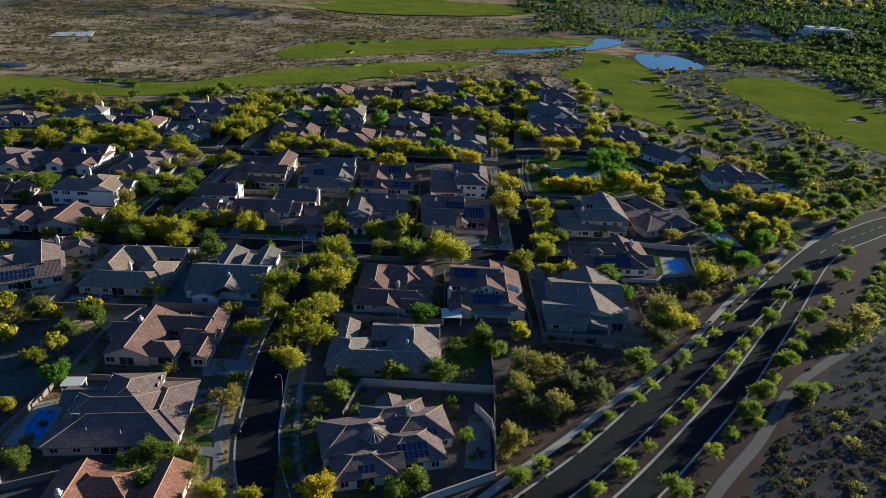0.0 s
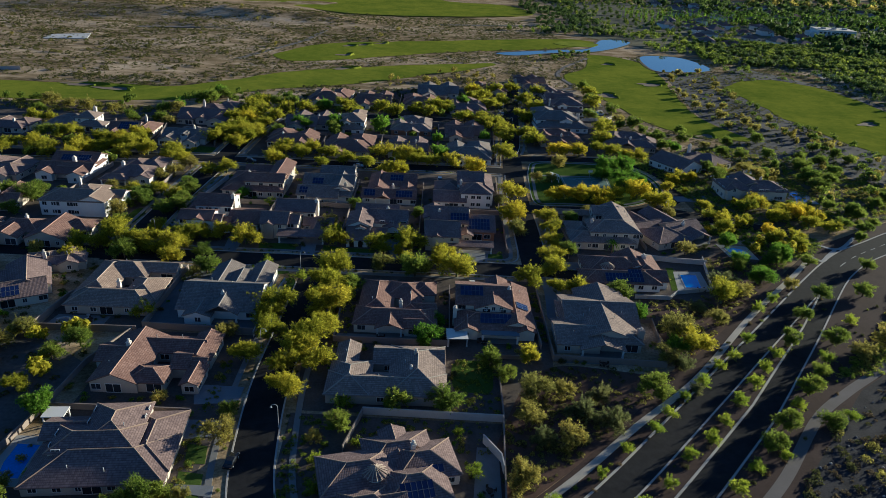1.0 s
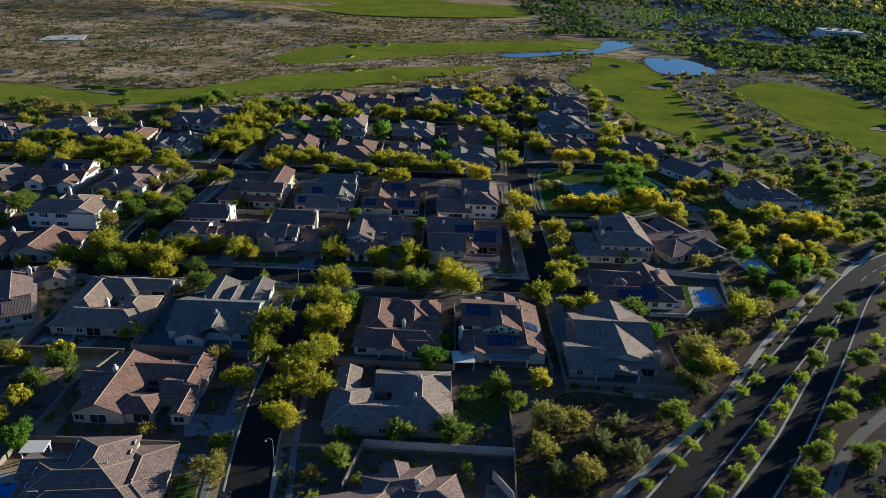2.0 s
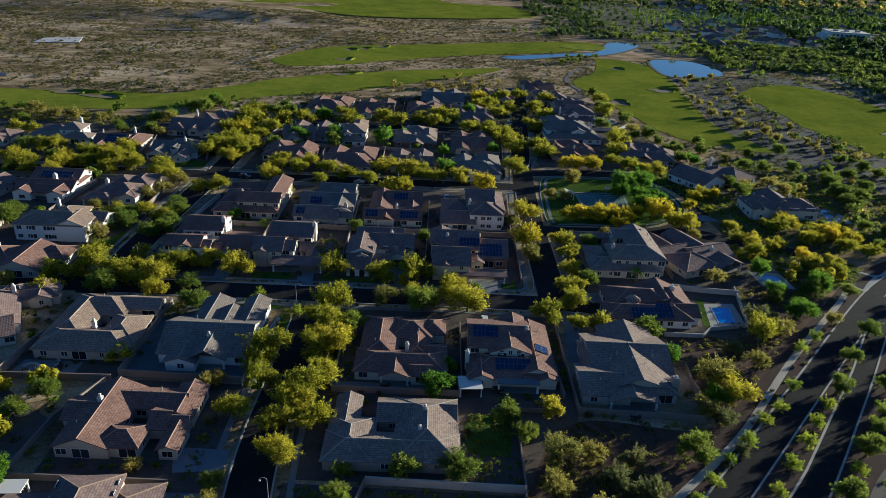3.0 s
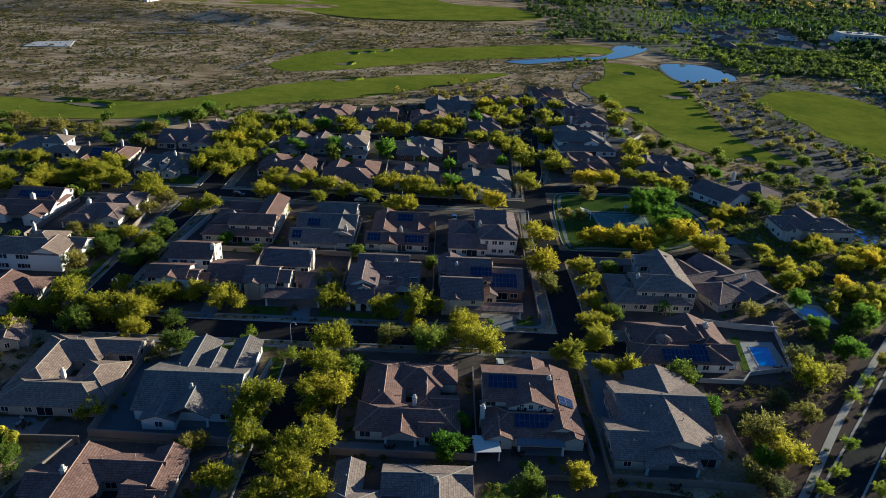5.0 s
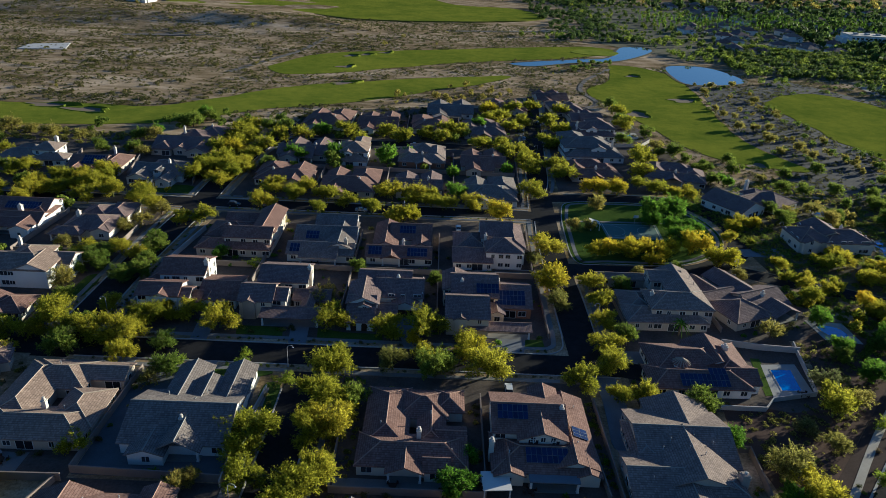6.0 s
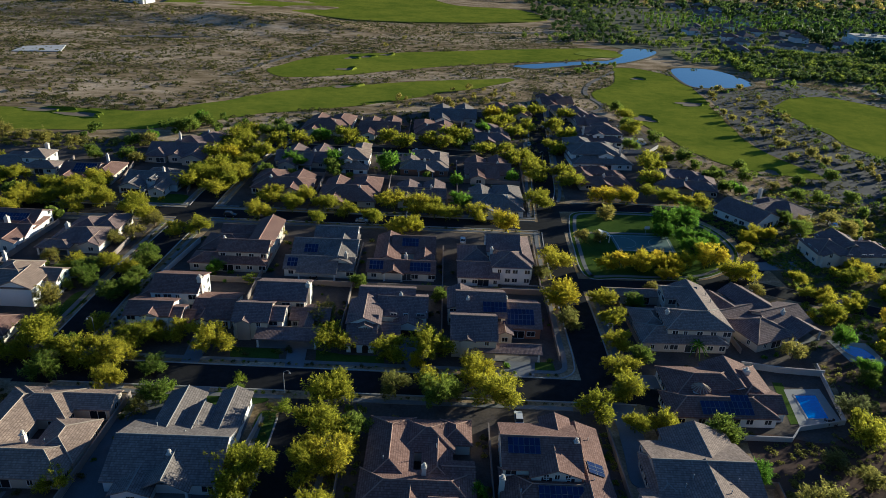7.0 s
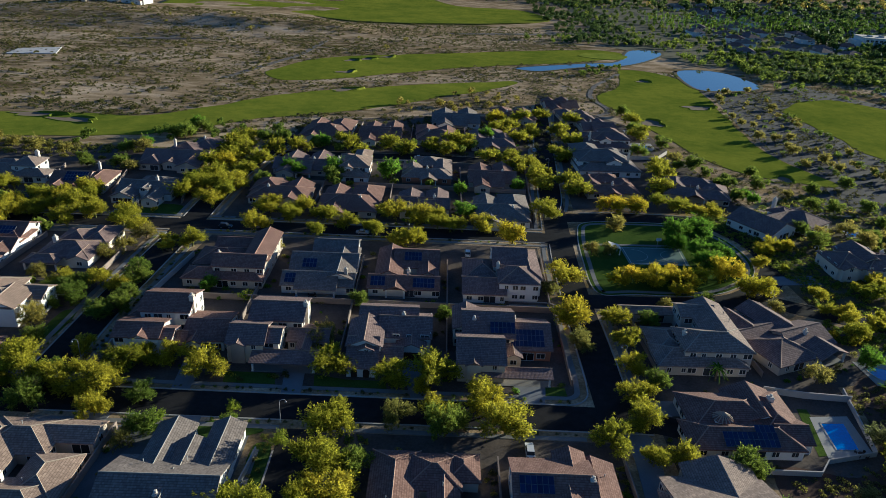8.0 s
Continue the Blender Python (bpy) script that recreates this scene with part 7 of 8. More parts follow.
lawn((-49.6, 115.6), (-44.6, 115), (-43, 104.6), (-47.6, 104.6), smooth=False)
lawn((-76, 205.2), (-67, 205.2), (-67, 201.5), (-76, 201.5), smooth=False)
lawn((-120, 318.5), (-107, 319), (-107, 328), (-118, 328))
lawn((-112, 248), (-108, 248), (-108, 236), (-112, 236))
sheet("patio", ((10, 126), (14.6, 126), (14.3, 108.6), (8.6, 108.9)), CONCRETE, "stone-paved patio beside the turreted house", "patio", 0.1)

# pools
pool(((80.2, 213.6), (86.2, 213.8), (85.0, 204.5), (79.4, 204.2)), ((78.9, 215.6), (88.2, 216.4), (87.2, 202.6), (76.4, 201.6)))
pool(((-84.8, 121.8), (-79.6, 121.6), (-79.2, 116), (-78.9, 111.6), (-83.4, 111.8), (-84.6, 116)), ((-86, 124), (-77.6, 124), (-77.6, 109.6), (-86, 110)))
pool(((104, 237.6), (110, 236.6), (111, 231), (105, 232)), ((102, 240), (112.6, 239), (113, 228), (103, 229.4)), True)
pool(((149.6, 334), (153.6, 334.4), (152, 328), (147.6, 327)), ((148.4, 336), (155.4, 336), (153.6, 326), (146, 325.4)), True)
pool(((155.4, 299), (159.6, 302), (161.4, 296), (161, 291), (154.4, 289.6), (156, 294)), ((153.6, 303), (164, 304.6), (164, 288), (152.6, 287.4)), True)
pool(((96, 468), (102, 464), (101, 457), (95, 459)), ((93, 470), (105, 467), (104, 454), (93, 457)), True)
pool(((92, 440), (99, 440), (99, 434), (92, 434)), ((89, 444), (102, 444), (102, 431), (89, 431)))

# ---- park ----
sheet("park_lawn", PARK, LAWN, "park lawn shaded by trees", "lawn", 0.08)
COURT_BOX = ((54.8, 308.0), (76.8, 309.0), (75.8, 294.6), (55.2, 294.0))
sheet("court", COURT_BOX, COURT, "green-grey sports court with pale lines", "court", 0.12)
for a, b in ((0, 1), (1, 2), (2, 3), (3, 0)):
    bm = bmesh.new()
    strip(bm, [COURT_BOX[a], COURT_BOX[b]], -1.0 if a % 2 else -0.9, -0.8 if a % 2 else -0.72, 0.1, 0.128)
    setting("court_line", bm, LINE, "pale painted court line", "line")
for cx in (58.5, 72.5):
    bm = bmesh.new()
    strip(bm, arc(cx, 301.5, 4.6, -90 if cx < 65 else 90, 90 if cx < 65 else 270, 15), -0.06, 0.06, 0.1, 0.128)
    setting("court_line", bm, LINE, "pale painted court arc", "line")
sheet("park_path", ((44.5, 309.6), (82, 311.6), (82, 310.2), (44.5, 308.2)), CONCRETE, "pale concrete path across the park", "path", 0.13)


def ramada(x, y, w, d, z, lean=0.0, label="white-roofed open ramada on four posts", roof=None):
    o = new("ramada", None)
    o.matrix_world = pose(x, y, 0, 0, 0, 4)
    tagged(o, label, "ramada")
    for px in (-w / 2 + 0.3, w / 2 - 0.3):
        for py in (-d / 2 + 0.3, d / 2 - 0.3):
            bm = bmesh.new()
            box(bm, px - 0.13, py - 0.13, 0, px + 0.13, py + 0.13, z - 0.05 + lean * px)
            box(bm, px - 0.2, py - 0.2, 0, px + 0.2, py + 0.2, 0.3)
            part("post", bm, WHITE, o)
    bm = bmesh.new()
    box(bm, -w / 2, -d / 2, z, w / 2, d / 2, z + 0.16)
    for v in bm.verts:
        v.co.z += lean * v.co.x
    part("roof", bm, roof or WHITE, o, "flat white panel roof")
    for k in range(5):
        bm = bmesh.new()
        yy = -d / 2 + d * (k + 0.5) / 5
        box(bm, -w / 2 - 0.15, yy - 0.05, z - 0.16, w / 2 + 0.15, yy + 0.05, z - 0.01)
        for v in bm.verts:
            v.co.z += lean * v.co.x
        part("beam", bm, WHITE, o)


ramada(51.6, 302.5, 3.8, 3.8, 3.0, -0.3)
ramada(-80, 128.6, 4.6, 3.6, 2.7, label="white-roofed garden pergola beside the pool")
ramada(6.2, 167.2, 5.6, 5.2, 2.4, label="white-roofed patio cover behind the house")


def hoop(x, y):
    o = new("basketball_hoop", None)
    o.matrix_world = pose(x, y, 0.1, 0, 0, 180)
    tagged(o, "basketball hoop with white backboard on a post", "hoop")
    bm = bmesh.new()
    rod(bm, (0, 0, 0), (0, 0, 3.2), 0.09, 0.08, 8)
    rod(bm, (0, 0, 3.1), (0, 0.9, 3.3), 0.07, 0.06, 6)
    part("post", bm, STEEL, o)
    bm = bmesh.new()
    box(bm, -0.95, 0.9, 2.9, 0.95, 0.96, 4.0)
    part("backboard", bm, WHITE, o)
    bm = bmesh.new()
    for i in range(12):
        a, b = i * math.pi / 6, (i + 1) * math.pi / 6
        rod(bm, (0.24 * math.cos(a), 1.22 + 0.24 * math.sin(a), 3.05), (0.24 * math.cos(b), 1.22 + 0.24 * math.sin(b), 3.05), 0.02, 0.02, 4)
    part("rim", bm, STEEL, o)


hoop(68.4, 308.8)


def street_lamp(x, y, turn):
    o = new("street_lamp", None)
    o.matrix_world = pose(x, y, 0, 0, 0, turn)
    tagged(o, "pale steel street lamp with curved arm", "street lamp", "street lamps")
    bm = bmesh.new()
    rod(bm, (0, 0, 0), (0, 0, 0.35), 0.2, 0.2, 8)
    rod(bm, (0, 0, 0.3), (0, 0, 5.6), 0.09, 0.06, 8)
    part("pole", bm, STEEL, o)
    bm = bmesh.new()
    p = Vector((0, 0, 5.5))
    for i in range(8):
        a = math.pi * (i + 1) / 8
        q = Vector((0.7 - 0.7 * math.cos(a), 0, 5.5 + 0.55 * math.sin(a)))
        rod(bm, p, q, 0.05, 0.05, 6)
        p = q
    part("arm", bm, STEEL, o)
    bm = bmesh.new()
    rod(bm, (1.4, 0, 5.5), (1.4, 0, 5.3), 0.1, 0.26, 10)
    rod(bm, (1.4, 0, 5.3), (1.4, 0, 5.2), 0.22, 0.1, 10)
    part("lamp_head", bm, STEEL, o)


for x, y, turn in ((-96, 226, 180), (-42.8, 206, 20), (-44, 160, 0), (122.4, 303, 180), (-118.9, 318, -90), (39.5, 234, 180), (-20, 306, 90), (27.6, 330, 0), (-33, 130, 180), (92, 268, 200), (40, 390, 180)):
    street_lamp(x, y, turn)


def car(x, y, turn, label, c, suv=False):
    """A parked car: body, glass, wheels and lamps."""
    o = new("car", None)
    o.matrix_world = pose(x, y, 0.03, 0, 0, turn)
    tagged(o, label, "car")
    paint = Mat("car_paint", 0.25, spec=0.5).colour(c).m
    L, W, top = 4.7, 1.85, 1.75 if suv else 1.45
    prof = [(-L / 2, 0.35), (-L / 2, 0.85), (-L / 2 + 0.15, 0.98), (-0.55 * L / 2, 1.02), (0.45 * L / 2, 0.98), (0.92 * L / 2, 0.82), (L / 2, 0.6), (L / 2, 0.35)]
    bm = bmesh.new()
    va = [bm.verts.new((px, -W / 2, pz)) for px, pz in prof]
    vb = [bm.verts.new((px, W / 2, pz)) for px, pz in prof]
    bm.faces.new(va), bm.faces.new(vb[::-1])
    for i in range(len(prof)):
        bm.faces.new((va[i], vb[i], vb[(i + 1) % len(prof)], va[(i + 1) % len(prof)]))
    bmesh.ops.recalc_face_normals(bm, faces=bm.faces)
    bmesh.ops.bevel(bm, geom=bm.edges[:], offset=0.07, segments=2, affect="EDGES")
    part("body", bm, paint, o)
    cab = [(-0.85 * L / 2 if suv else -0.62 * L / 2, 0.98), (-0.72 * L / 2 if suv else -0.42 * L / 2, top), (0.12 * L / 2, top), (0.42 * L / 2, 0.97)]
    for name, material, inset, z1 in (("cabin_glass", GLASS, 0.06, 0), ("roof", paint, 0.13, 1)):
        bm = bmesh.new()
        pts = cab if not z1 else [(cab[1][0] - 0.02, top - 0.03), (cab[1][0] + 0.02, top + 0.03), (cab[2][0] - 0.02, top + 0.03), (cab[2][0] + 0.02, top - 0.03)]
        lo = [bm.verts.new((px, -W / 2 + (inset if pz < 1.1 else 0.17), pz)) for px, pz in pts]
        hi = [bm.verts.new((px, W / 2 - (inset if pz < 1.1 else 0.17), pz)) for px, pz in pts]
        bm.faces.new(lo), bm.faces.new(hi[::-1])
        for i in range(4):
            bm.faces.new((lo[i], hi[i], hi[(i + 1) % 4], lo[(i + 1) % 4]))
        bmesh.ops.recalc_face_normals(bm, faces=bm.faces)
        part(name, bm, material, o)
    for wx in (-1.4, 1.4):
        for wy in (-W / 2 + 0.1, W / 2 - 0.1):
            bm = bmesh.new()
            rod(bm, (wx, wy - 0.11, 0.33), (wx, wy + 0.11, 0.33), 0.33, 0.33, 14)
            wheel = part("wheel", bm, IRON, o)
            bm = bmesh.new()
            rod(bm, (wx, wy - 0.125, 0.33), (wx, wy + 0.125, 0.33), 0.2, 0.2, 10)
            part("rim", bm, STEEL, wheel)
    for wy in (-0.65, 0.65):
        bm = bmesh.new()
        box(bm, L / 2 - 0.06, wy - 0.18, 0.58, L / 2 + 0.01, wy + 0.18, 0.72)
        part("headlight", bm, WHITE, o)
        bm = bmesh.new()
        box(bm, -L / 2 - 0.02, wy - 0.16, 0.72, -L / 2 + 0.05, wy + 0.16, 0.88)
        part("tail_light", bm, STUCCO["brick"], o)


car(-40.0, 118.5, 84, "black car parked at the kerb in the shade", (0.012, 0.012, 0.014))
car(11.4, 199.6, 90, "white pickup parked behind a house", (0.6, 0.6, 0.6), True)
car(-36.6, 309.6, 0, "silver car parked in the street", (0.3, 0.3, 0.31))
car(-72.4, 272.4, 0, "white car parked in a back yard", (0.6, 0.6, 0.58))
car(-85.2, 309.6, 0, "dark car parked in the street", (0.03, 0.035, 0.04), True)
car(0.5, 296, 90, "white van parked behind a house", (0.62, 0.62, 0.6), True)
car(37, 420, 85, "silver car parked in the street", (0.35, 0.35, 0.36))
car(-20, 400, 0, "white car parked in the street", (0.5, 0.5, 0.5))
car(48, 455, 80, "black car parked in the street", (0.015, 0.015, 0.016))

# ---- shrubs in the yards and verges ----
SHRUBS = {}
JOINED = {}
SINGLE = [0]


def shrub(x, y, width, kind="scrub", label="low rounded grey-green shrub", group="shrubs"):
    rng = random.Random(int(x * 13 + y * 7))
    v = rng.randrange(3)
    if (kind, v) not in SHRUBS:
        r2 = random.Random(v + hash_of(kind))
        blobs = [(r2.uniform(-0.45, 0.45), r2.uniform(-0.45, 0.45), r2.uniform(0.3, 0.6), r2.uniform(0.35, 0.6), 0.8) for _ in range(6)]
        verts, faces = leaf_cloud(r2, blobs, 260, 0.13)
        me = bpy.data.meshes.new("shrub")
        me.from_pydata(verts, [], faces)
        me.materials.append(LEAF[kind])
        SHRUBS[kind, v] = me
    s = width / 1.7
    m = pose(x, y, 0.02, 0, 0, rng.uniform(0, 360)) @ Matrix.Diagonal((s, s, s * rng.uniform(0.7, 1.1), 1))
    if y > 222 or SINGLE[0] >= 296:
        JOINED.setdefault(kind, []).append((SHRUBS[kind, v], m))
        return None
    SINGLE[0] += 1
    o = new("shrub", SHRUBS[kind, v])
    o.matrix_world = m
    return tagged(o, label, "shrub", group)


def join_rest():
    """The many further shrubs, one mesh a kind."""
    for kind, rest in JOINED.items():
        verts, faces = [], []
        for me, m in rest:
            k = len(verts)
            verts += [m @ v.co for v in me.vertices]
            faces += [tuple(i + k for i in p.vertices) for p in me.polygons]
        me = bpy.data.meshes.new("far_shrubs")
        me.from_pydata(verts, [], faces)
        me.materials.append(LEAF[kind])
        tagged(new("far_shrubs", me), "many low shrubs in gravel yards and verges", "shrubs", kind="stuff")


rng = random.Random(77)
SHRUB_KINDS = (("scrub", "low rounded grey-green shrub beside a house"), ("mesquite", "green shrub beside a house wall"), ("ficus", "dense bright green shrub beside a house wall"), ("grey_olive", "olive shrub in gravel beside a house"))
for h in HOUSES[:44]:
    x0, y0 = min(w[0] for w in h.wings), min(w[1] for w in h.wings)
    x1, y1 = max(w[2] for w in h.wings), max(w[3] for w in h.wings)
    for _ in range(13):
        side = rng.choice("ssseewn")
        t = rng.random()
        d = rng.uniform(1.2, 3.6)
        lx = x0 + t * (x1 - x0) if side in "sn" else (x0 - d if side == "w" else x1 + d)
        ly = y0 + t * (y1 - y0) if side in "ew" else (y0 - d if side == "s" else y1 + d)
        p = h.base.matrix_world @ Vector((lx, ly, 0))
        kind, text = rng.choice(SHRUB_KINDS)
        shrub(p.x, p.y, rng.uniform(1.0, 2.6), kind, text, "shrubs round the houses")
for i in range(12, n_end - 1, 1):
    for run, k in ((offset(PARKWAY, 2.0), 1.6), (offset(PARKWAY, -8.9), 1.8), (offset(PARKWAY, -22.5), 3.2)):
        for _ in range(2):
            a, b, t = run[i], run[i + 1], rng.random()
            if rng.random() < 0.75:
                shrub(a[0] + (b[0] - a[0]) * t + rng.uniform(-k, k), a[1] + (b[1] - a[1]) * t + rng.uniform(-k, k), rng.uniform(0.8, 1.7), rng.choice(("scrub", "dry", "scrub", "mesquite")),
                      "small rounded shrub in the parkway's gravel", "shrubs along the parkway")
for run in (offset(L1, 6.0), offset(L1, -6.0)):
    for i in range(6, len(run) - 2, 1):
        if rng.random() < 0.6:
            shrub(run[i][0] + rng.uniform(-0.6, 0.6), run[i][1], rng.uniform(0.7, 1.4), rng.choice(("scrub", "mesquite")), "small shrub in the street's verge", "shrubs along the street")

for x in range(-92, 24, 2):
    for y in (205.6, 217.5):
        if rng.random() < 0.6:
            shrub(x + rng.uniform(-0.8, 0.8), y + rng.uniform(-0.3, 0.3), rng.uniform(0.7, 1.5), rng.choice(("scrub", "mesquite", "scrub")), "small shrub in the street's verge", "shrubs along the street")
for y in range(222, 300, 2):
    for x in (-108, -95.2):
        if rng.random() < 0.6:
            shrub(x + rng.uniform(-0.3, 0.3) + (y - 222) * 0.03, y + rng.uniform(-0.8, 0.8), rng.uniform(0.7, 1.5), rng.choice(("scrub", "mesquite")), "small shrub in the street's verge", "shrubs along the street")
for x in range(-90, 26, 2):
    for y in (306.6, 319.0):
        if rng.random() < 0.6:
            shrub(x + rng.uniform(-0.8, 0.8), y + rng.uniform(-0.3, 0.3), rng.uniform(0.8, 1.7), rng.choice(("scrub", "mesquite", "olive_verde")), "small shrub in the street's verge", "shrubs along the street")
join_rest()


# ---- garden furniture ----
def table_set(x, y, turn, label="dark garden table with four chairs on a patio"):
    o = new("garden_table", None)
    o.matrix_world = pose(x, y, 0.1, 0, 0, turn)
    tagged(o, label, "table", "garden tables")
    bm = bmesh.new()
    rod(bm, (0, 0, 0.70), (0, 0, 0.75), 0.75, 0.75, 16)
    part("tabletop", bm, DARKWOOD, o)
    bm = bmesh.new()
    rod(bm, (0, 0, 0), (0, 0, 0.70), 0.08, 0.06, 8)
    rod(bm, (0, 0, 0), (0, 0, 0.06), 0.35, 0.3, 10)
    part("pedestal", bm, IRON, o)
    for k in range(4):
        c = new("garden_chair", None)
        c.matrix_world = o.matrix_world @ pose(0, 0, 0, 0, 0, 90 * k + 20) @ pose(0, -1.15, 0)
        tagged(c, "dark metal garden chair beside a table", "chair", "garden chairs")
        bm = bmesh.new()
        box(bm, -0.26, -0.26, 0.42, 0.26, 0.26, 0.48)
        part("seat", bm, DARKWOOD, c)
        bm = bmesh.new()
        box(bm, -0.26, -0.28, 0.48, 0.26, -0.22, 0.98)
        part("backrest", bm, DARKWOOD, c)
        for sx in (-0.22, 0.22):
            for sy in (-0.22, 0.22):
                bm = bmesh.new()
                rod(bm, (sx, sy, 0), (sx, sy, 0.43), 0.025, 0.025, 6)
                part("leg", bm, IRON, c)


for x, y, turn in ((-92, 169.5, 10), (-14, 166.6, 30), (12, 113, 0), (44, 158.6, 15), (-46, 262, 40), (84, 200.6 + 2, 20), (13, 166.8, 0)):
    table_set(x, y, turn)


def curved_bench(x, y, r, a0, a1):
    bm = bmesh.new()
    strip(bm, arc(x, y, r, a0, a1, 12), 0, 0.5, 0, 0.5)
    bmesh.ops.recalc_face_normals(bm, faces=bm.faces)
    tagged(part("curved_bench", bm, PALEWALL), "pale curved masonry bench on a patio", "bench")


curved_bench(-99, 168.6, 2.2, 20, 160)
curved_bench(-94.5, 171.0, 1.6, -60, 80)
bm = bmesh.new()
rod(bm, (-98.8, 167.2, 0), (-98.8, 167.2, 0.5), 0.7, 0.7, 14)
rod(bm, (-98.8, 167.2, 0.5), (-98.8, 167.2, 0.55), 0.8, 0.8, 14)
tagged(part("fire_pit", bm, STUCCO["tan"]), "round pale stone fire pit on a patio", "fire pit")
sheet("patio", ((-103, 165.6), (-88, 165.8), (-88, 172.4), (-102, 172.4)), CONCRETE, "paved patio behind the courtyard house", "patio", 0.09)
sheet("patio", ((-26, 165.4), (0, 165.4), (0, 168.6), (-26, 169)), CONCRETE, "paved patio behind a house", "patio", 0.09)
sheet("patio", ((33, 157.6 + 3), (52, 157.6 + 3), (50, 156.5 + 3), (33, 156.5 + 3)), CONCRETE, "paved patio behind a house", "patio", 0.09)

# ---- far suburb ----
def far_house(v):
    h = House(0, 0, "small distant house with brown tiled hip roof", ("cream", "tan", "white")[v % 3], ("brown", "red", "tan", "brown")[v % 4], caps=False)
    HOUSES.pop()
    h.base.name = "far_house"
    w, d = (18, 14) if v % 2 else (15, 17)
    e = 5.6 if v in (0, 2, 5) else 3.2
    h.wing(0, 0, w, d, e).wing(w * 0.55, -3, w * 0.95, d * 0.5, min(e, 3.4), "gy")
    if v % 3 == 0:
        h.wing(w * 0.1, d * 0.5, w * 0.6, d + 4, e - 0.4)
    h.windows("s", 9.0, random.Random(v))
    return h.base


FARV = []
rng = random.Random(9)
spots = []
for row in range(11):
    for col in range(17):
        x = 175 + col * 31 + row * 12 + rng.uniform(-4, 4) - 70 * (row > 4)
        y = 752 + row * 46 + col * 5 + rng.uniform(-4, 4)
        if x > 240 + 0.2 * (y - 750) and rng.random() < 0.72 and not (440 < x < 520 and 780 < y < 900):
            spots.append((x, y))
for n, (x, y) in enumerate(spots):
    v = n % 6
    m = pose(x, y, relief(x, y), 0, 0, rng.choice((0, 0, 90, -12, 12)))
    if len(FARV) < 6:
        FARV.append(far_house(v))
        FARV[-1].matrix_basis = m
        FARV[-1]["group"] = "distant houses"
    else:
        copy_thing(FARV[v], m)


def far_trees(name, label, boxes, count, size, kind, seed, blades=75, tall=0.9, blade=(0.16, 0.3)):
    rng = random.Random(seed)
    verts, faces = [], []
    for _ in range(count):
        x0, y0, x1, y1 = rng.choice(boxes)
        x, y = rng.uniform(x0, x1), rng.uniform(y0, y1)
        if noise.noise((x * 0.012, y * 0.012, seed)) < rng.uniform(-0.75, 0.2) or not free(x, y):
            continue
        r, z = size * rng.uniform(0.55, 1.4), relief(x, y)
        lumps = [(rng.uniform(-0.55, 0.55) * r, rng.uniform(-0.55, 0.55) * r, rng.uniform(-0.3, 0.4) * r, r * rng.uniform(0.42, 0.75)) for _ in range(4)]
        for i in range(blades):
            lx, ly, lz, lr = lumps[i % 4]
            d = Vector((rng.gauss(0, 1), rng.gauss(0, 1), rng.gauss(0.2, 1))).normalized() * lr * rng.uniform(0.6, 1.15)
            c = Vector((x + lx + d.x, y + ly + d.y, max(z + 0.2, z + r * tall * 0.8 + 0.5 + (lz + d.z) * tall)))
            a = (d.normalized() + 0.5 * Vector((rng.gauss(0, 1), rng.gauss(0, 1), rng.gauss(0, 1)))).orthogonal().normalized()
            b = a.cross(d).normalized() * 0.7
            s, k = r * rng.uniform(*blade), len(verts)
            verts += [c - a * s, c + a * s * 0.6 - b * s, c + a * s * 0.6 + b * s]
            faces.append((k, k + 1, k + 2))
    me = bpy.data.meshes.new(name)
    me.from_pydata(verts, [], faces)
    me.materials.append(LEAF[kind])
    tagged(new(name, me), label, "trees", kind="stuff")


# Ground under the far houses and trees: their shade is part of its colour.
sheet("far_ground", ((150, 790), (215, 700), (262, 690), (262, 640), (330, 640), (420, 560), (900, 700), (900, 1260), (170, 1230)), rough_surface("shaded_gardens", (0.125, 0.115, 0.07), 0.4, 0.3, 0.03), "gardens and lanes of the distant suburb, their shade put into the colour", "ground", 0.12)
FAR = [(170, 760, 760, 1260), (250, 640, 640, 780), (330, 480, 640, 660)]
far_trees("distant_trees", "dense distant dark green trees among the houses", FAR, 4200, 2.7, "wood", 31, 110, 0.9, (0.16, 0.32))
far_trees("distant_trees", "dense distant green trees among the houses", FAR, 1900, 2.6, "mesquite", 32, 110, 0.9, (0.16, 0.32))
far_trees("distant_woods", "far belt of dark green trees towards the horizon", [(-200, 1200, 1500, 2000), (400, 700, 1500, 1300)], 6500, 5.4, "wood", 33, 44, 0.9, (0.3, 0.55))
far_trees("distant_woods", "far belt of olive trees towards the horizon", [(-1400, 1250, 1500, 2300)], 2200, 6.5, "grey_olive", 34, 40, 0.9, (0.3, 0.55))
far_trees("distant_trees", "dense trees at the edge of the distant suburb", [(110, 800, 200, 1240)], 420, 3.0, "wood", 46, 130, 0.9, (0.16, 0.32))
far_trees("avenue_trees", "row of bright green trees before the distant houses", [(286, 782, 322, 798), (316, 762, 352, 778), (346, 730, 372, 760), (352, 706, 392, 724), (384, 676, 424, 694), (395, 630, 440, 668)], 420, 3.0, "mesquite", 61, 260, 0.8, (0.10, 0.2))
far_trees("pond_trees", "green trees and reeds along the far bank of the ponds", [(60, 785, 260, 830), (205, 695, 260, 750), (240, 600, 262, 690)], 200, 2.8, "mesquite", 35)
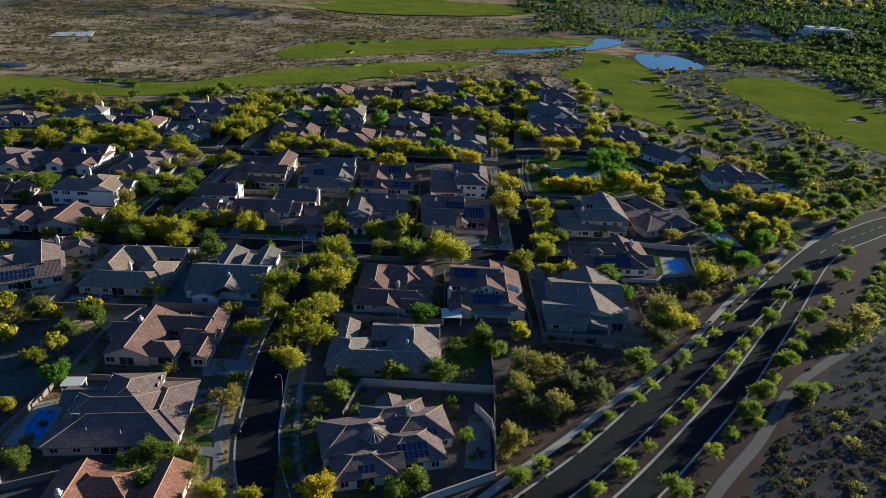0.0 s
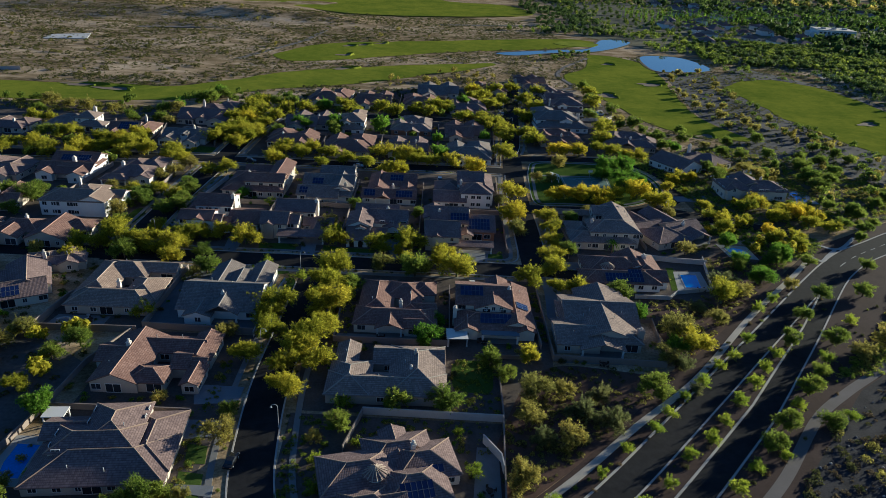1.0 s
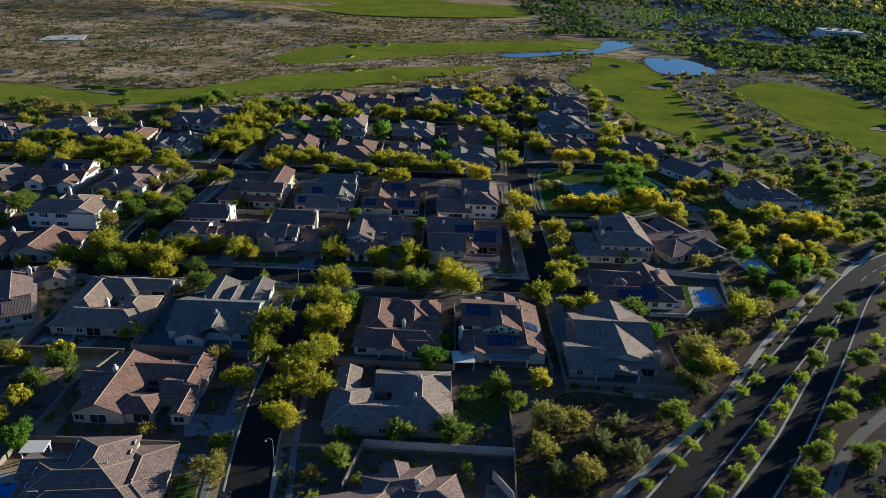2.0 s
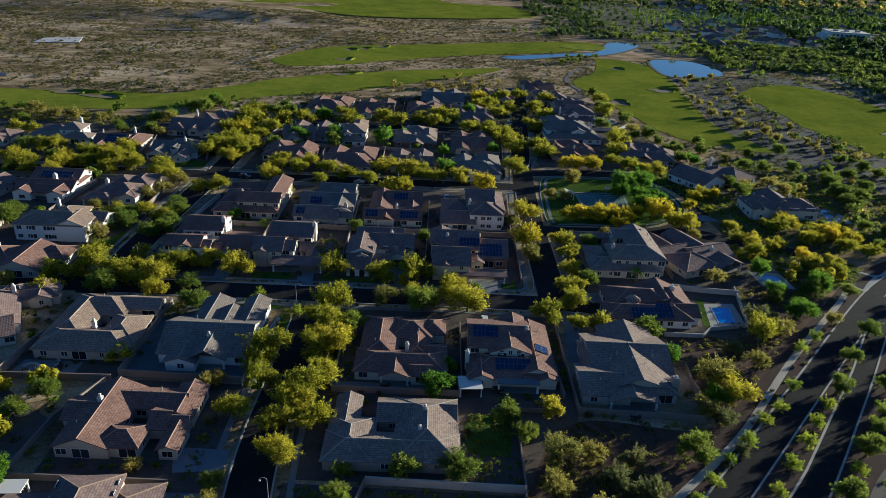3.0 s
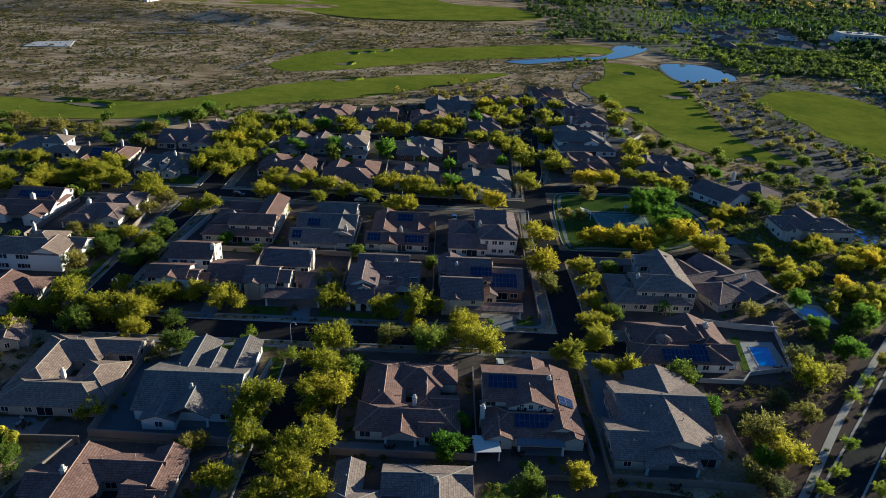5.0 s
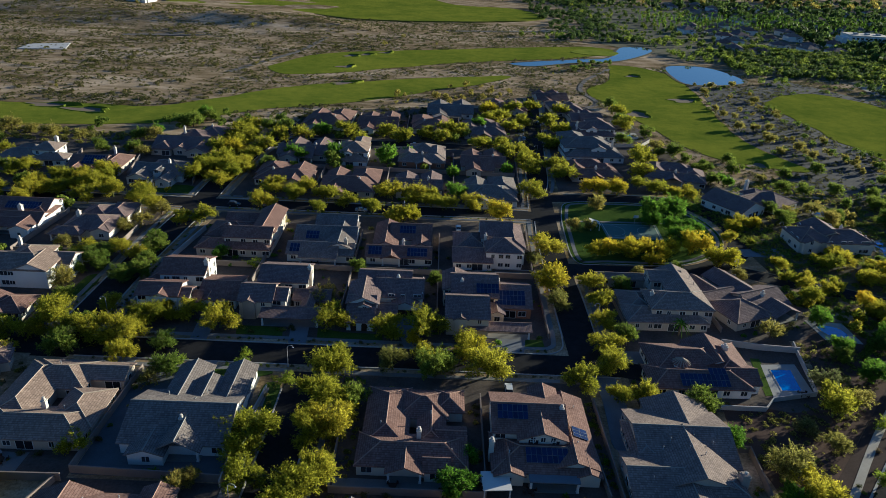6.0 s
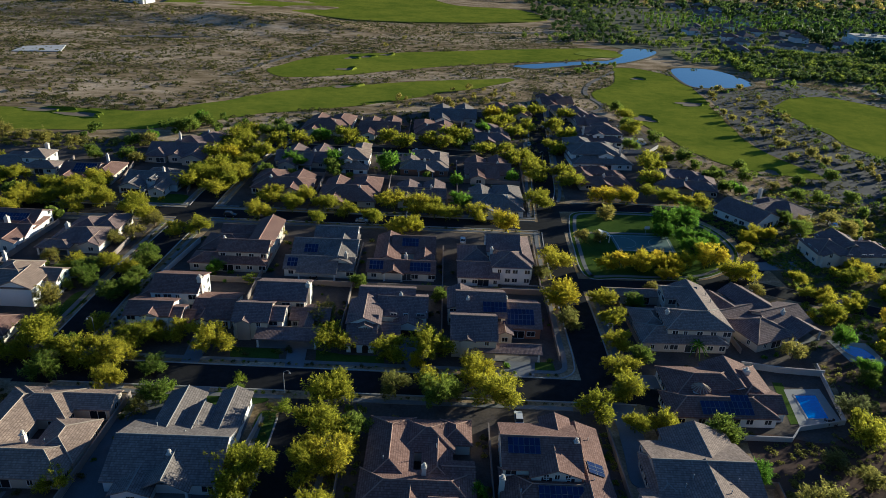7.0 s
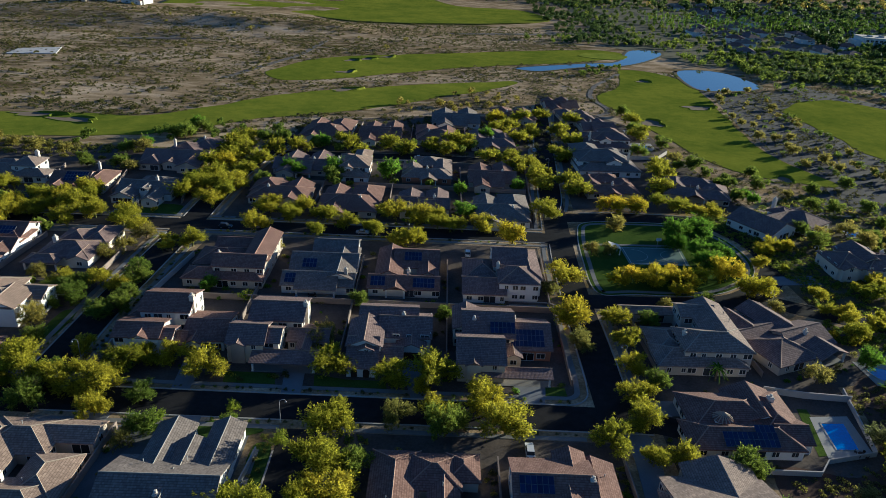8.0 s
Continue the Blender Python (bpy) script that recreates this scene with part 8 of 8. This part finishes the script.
far_trees("hedge_trees", "row of green trees beyond the fairway", [(312, 330, 356, 620)], 200, 2.8, "wood", 36)
far_trees("rough_trees", "desert trees in the rough between two fairways", [(176, 370, 214, 590), (196, 350, 235, 420)], 45, 1.7, "mesquite", 37, 150)
far_trees("rough_trees", "olive desert trees in the rough between two fairways", [(176, 370, 214, 590), (196, 350, 235, 420)], 45, 1.6, "grey_olive", 38, 150)
far_trees("bank_trees", "olive trees on the near bank of the pond", [(186, 582, 212, 590)], 14, 2.2, "grey_olive", 39, 190)
far_trees("bank_trees", "green trees between the ponds and the fairway", [(70, 620, 124, 650), (100, 655, 135, 672)], 34, 2.0, "mesquite", 40, 130)
far_trees("edge_trees", "thin desert trees between the houses and the golf course", [(-85, 486, 40, 520), (-60, 505, 40, 555)], 60, 2.0, "grey_olive", 41, 130)
far_trees("edge_trees", "desert trees between the houses and the golf course", [(-250, 398, -90, 425), (-180, 410, -90, 445)], 70, 2.2, "mesquite", 42, 130)
far_trees("wash_trees", "scattered trees in the desert wash", [(-430, 470, 90, 880)], 34, 2.0, "grey_olive", 43, 110)
far_trees("parkway_trees", "desert trees beyond the parkway", [(165, 272, 250, 345)], 50, 2.1, "mesquite", 44, 150)
far_trees("parkway_trees", "olive desert trees beyond the parkway", [(150, 290, 230, 345)], 50, 1.8, "grey_olive", 45, 150)


far_trees("yard_trees", "green trees in the further yards", [(-88, 353, 26, 362), (-88, 405, 26, 418), (-240, 298, -108, 304), (-240, 318, -108, 328), (-240, 258, -108, 264)], 55, 2.2, "mesquite", 53, 360)
far_trees("yard_trees", "olive trees in the western yards", [(-240, 205, -108, 216), (-240, 318, -110, 324), (-200, 160, -108, 200), (-120, 100, -90, 165)], 60, 2.3, "olive_verde", 54, 400)
far_trees("side_trees", "green desert trees between the parkway and the loop road", [(96, 232, 132, 256), (120, 262, 165, 300)], 26, 2.0, "olive_verde", 55, 420)


def palm_rows():
    """Ranks of tall distant palms."""
    rng = random.Random(12)
    verts, faces = [], []
    for row in range(5):
        for i in range(60):
            x, y = 250 + i * 7.5 + rng.uniform(-2, 2), 930 + row * 26 + i * 1.2 + rng.uniform(-3, 3)
            z = relief(x, y)
            hgt = rng.uniform(8, 11)
            for k in range(14):
                a = rng.uniform(0, 6.28)
                d = Vector((math.cos(a), math.sin(a), rng.uniform(-0.7, 0.5)))
                p = Vector((x, y, z + hgt))
                side = Vector((-math.sin(a), math.cos(a), 0)) * 0.5
                n = len(verts)
                verts += [p - side, p + side, p + d * 3.2 + side * 0.5, p + d * 3.2 - side * 0.5]
                faces.append((n, n + 1, n + 2, n + 3))
            n = len(verts)
            verts += [(x - 0.25, y, z), (x + 0.25, y, z), (x + 0.2, y, z + hgt), (x - 0.2, y, z + hgt)]
            faces.append((n, n + 1, n + 2, n + 3))
    me = bpy.data.meshes.new("distant_palms")
    me.from_pydata(verts, [], faces)
    me.materials.append(LEAF["ficus"])
    tagged(new("distant_palms", me), "ranks of distant palms between the houses", "palms", kind="stuff")


palm_rows()


def office(x, y, turn):
    """A white office block of three storeys with bands of windows."""
    o = new("office_building", None)
    o.matrix_world = pose(x, y, 0, 0, 0, turn) @ Matrix.Diagonal((0.92, 1.1, 1.0, 1))
    tagged(o, "white three-storey office building among distant trees", "building")
    bm = bmesh.new()
    box(bm, 0, 0, -0.5, 46, 26, 13)
    part("wall", bm, STUCCO["white"], o)
    bm = bmesh.new()
    box(bm, -7, 5, -0.5, 0.02, 22, 10)
    part("wall", bm, STUCCO["white"], o)
    bm = bmesh.new()
    box(bm, -0.4, -0.4, 13, 46.4, 26.4, 13.7)
    part("roof", bm, STUCCO["cream"], o)
    for storey in range(3):
        for k in range(9):
            fr, pn = window_meshes(3.0, 1.9)
            w = shared("window", fr, o, pose(3.2 + 5 * k, 0, 2.4 + 4 * storey))
            shared("pane", pn, w)
        for k in range(4):
            fr, pn = window_meshes(3.0, 1.9)
            w = shared("window", fr, o, pose(46, 3.6 + 6 * k, 2.4 + 4 * storey, 0, 0, 90))
            shared("pane", pn, w)
    for k in range(3):
        bm = bmesh.new()
        box(bm, 8 + 13 * k, 9, 13.7, 12 + 13 * k, 14, 15.2)
        part("roof_unit", bm, STEEL, o)


office(436, 846, -6)
for x, y, turn, v in ((-425, 868, 10, 1), (-400, 886, 0, 2), (-372, 893, -8, 5), (-444, 898, 5, 3)):
    copy_thing(FARV[v], pose(x, y, relief(x, y) - 0.3, 0, 0, turn) @ Matrix.Diagonal((1.5, 1.4, 1.2, 1)))
sheet("basin", ((-336, 608), (-339, 630), (-313, 644), (-303, 616)), rough_surface("pale_basin", (0.5, 0.48, 0.46), 0.1, 1, 0.05), "pale bare graded lot in the desert", "lot", 0.6)
sheet("car_park", ((322, 618), (365, 630), (400, 606), (374, 575), (341, 527), (314, 545)), rough_surface("far_gravel", (0.3, 0.27, 0.23), 0.15, 1, 0.05), "bare gravel lot beyond the fairway", "lot", 0.1)
sheet("open_field", ((486, 1252), (579, 1222), (698, 1132), (770, 1241), (638, 1300)), rough_surface("dry_field", (0.42, 0.34, 0.22), 0.15, 0.5, 0.02), "pale dry field far beyond the houses", "field", 3.0)
garden_wall([(-312, 473), (-298, 477), (-284, 481)], 2.4, PALEWALL, "pale wall at the edge of the desert")
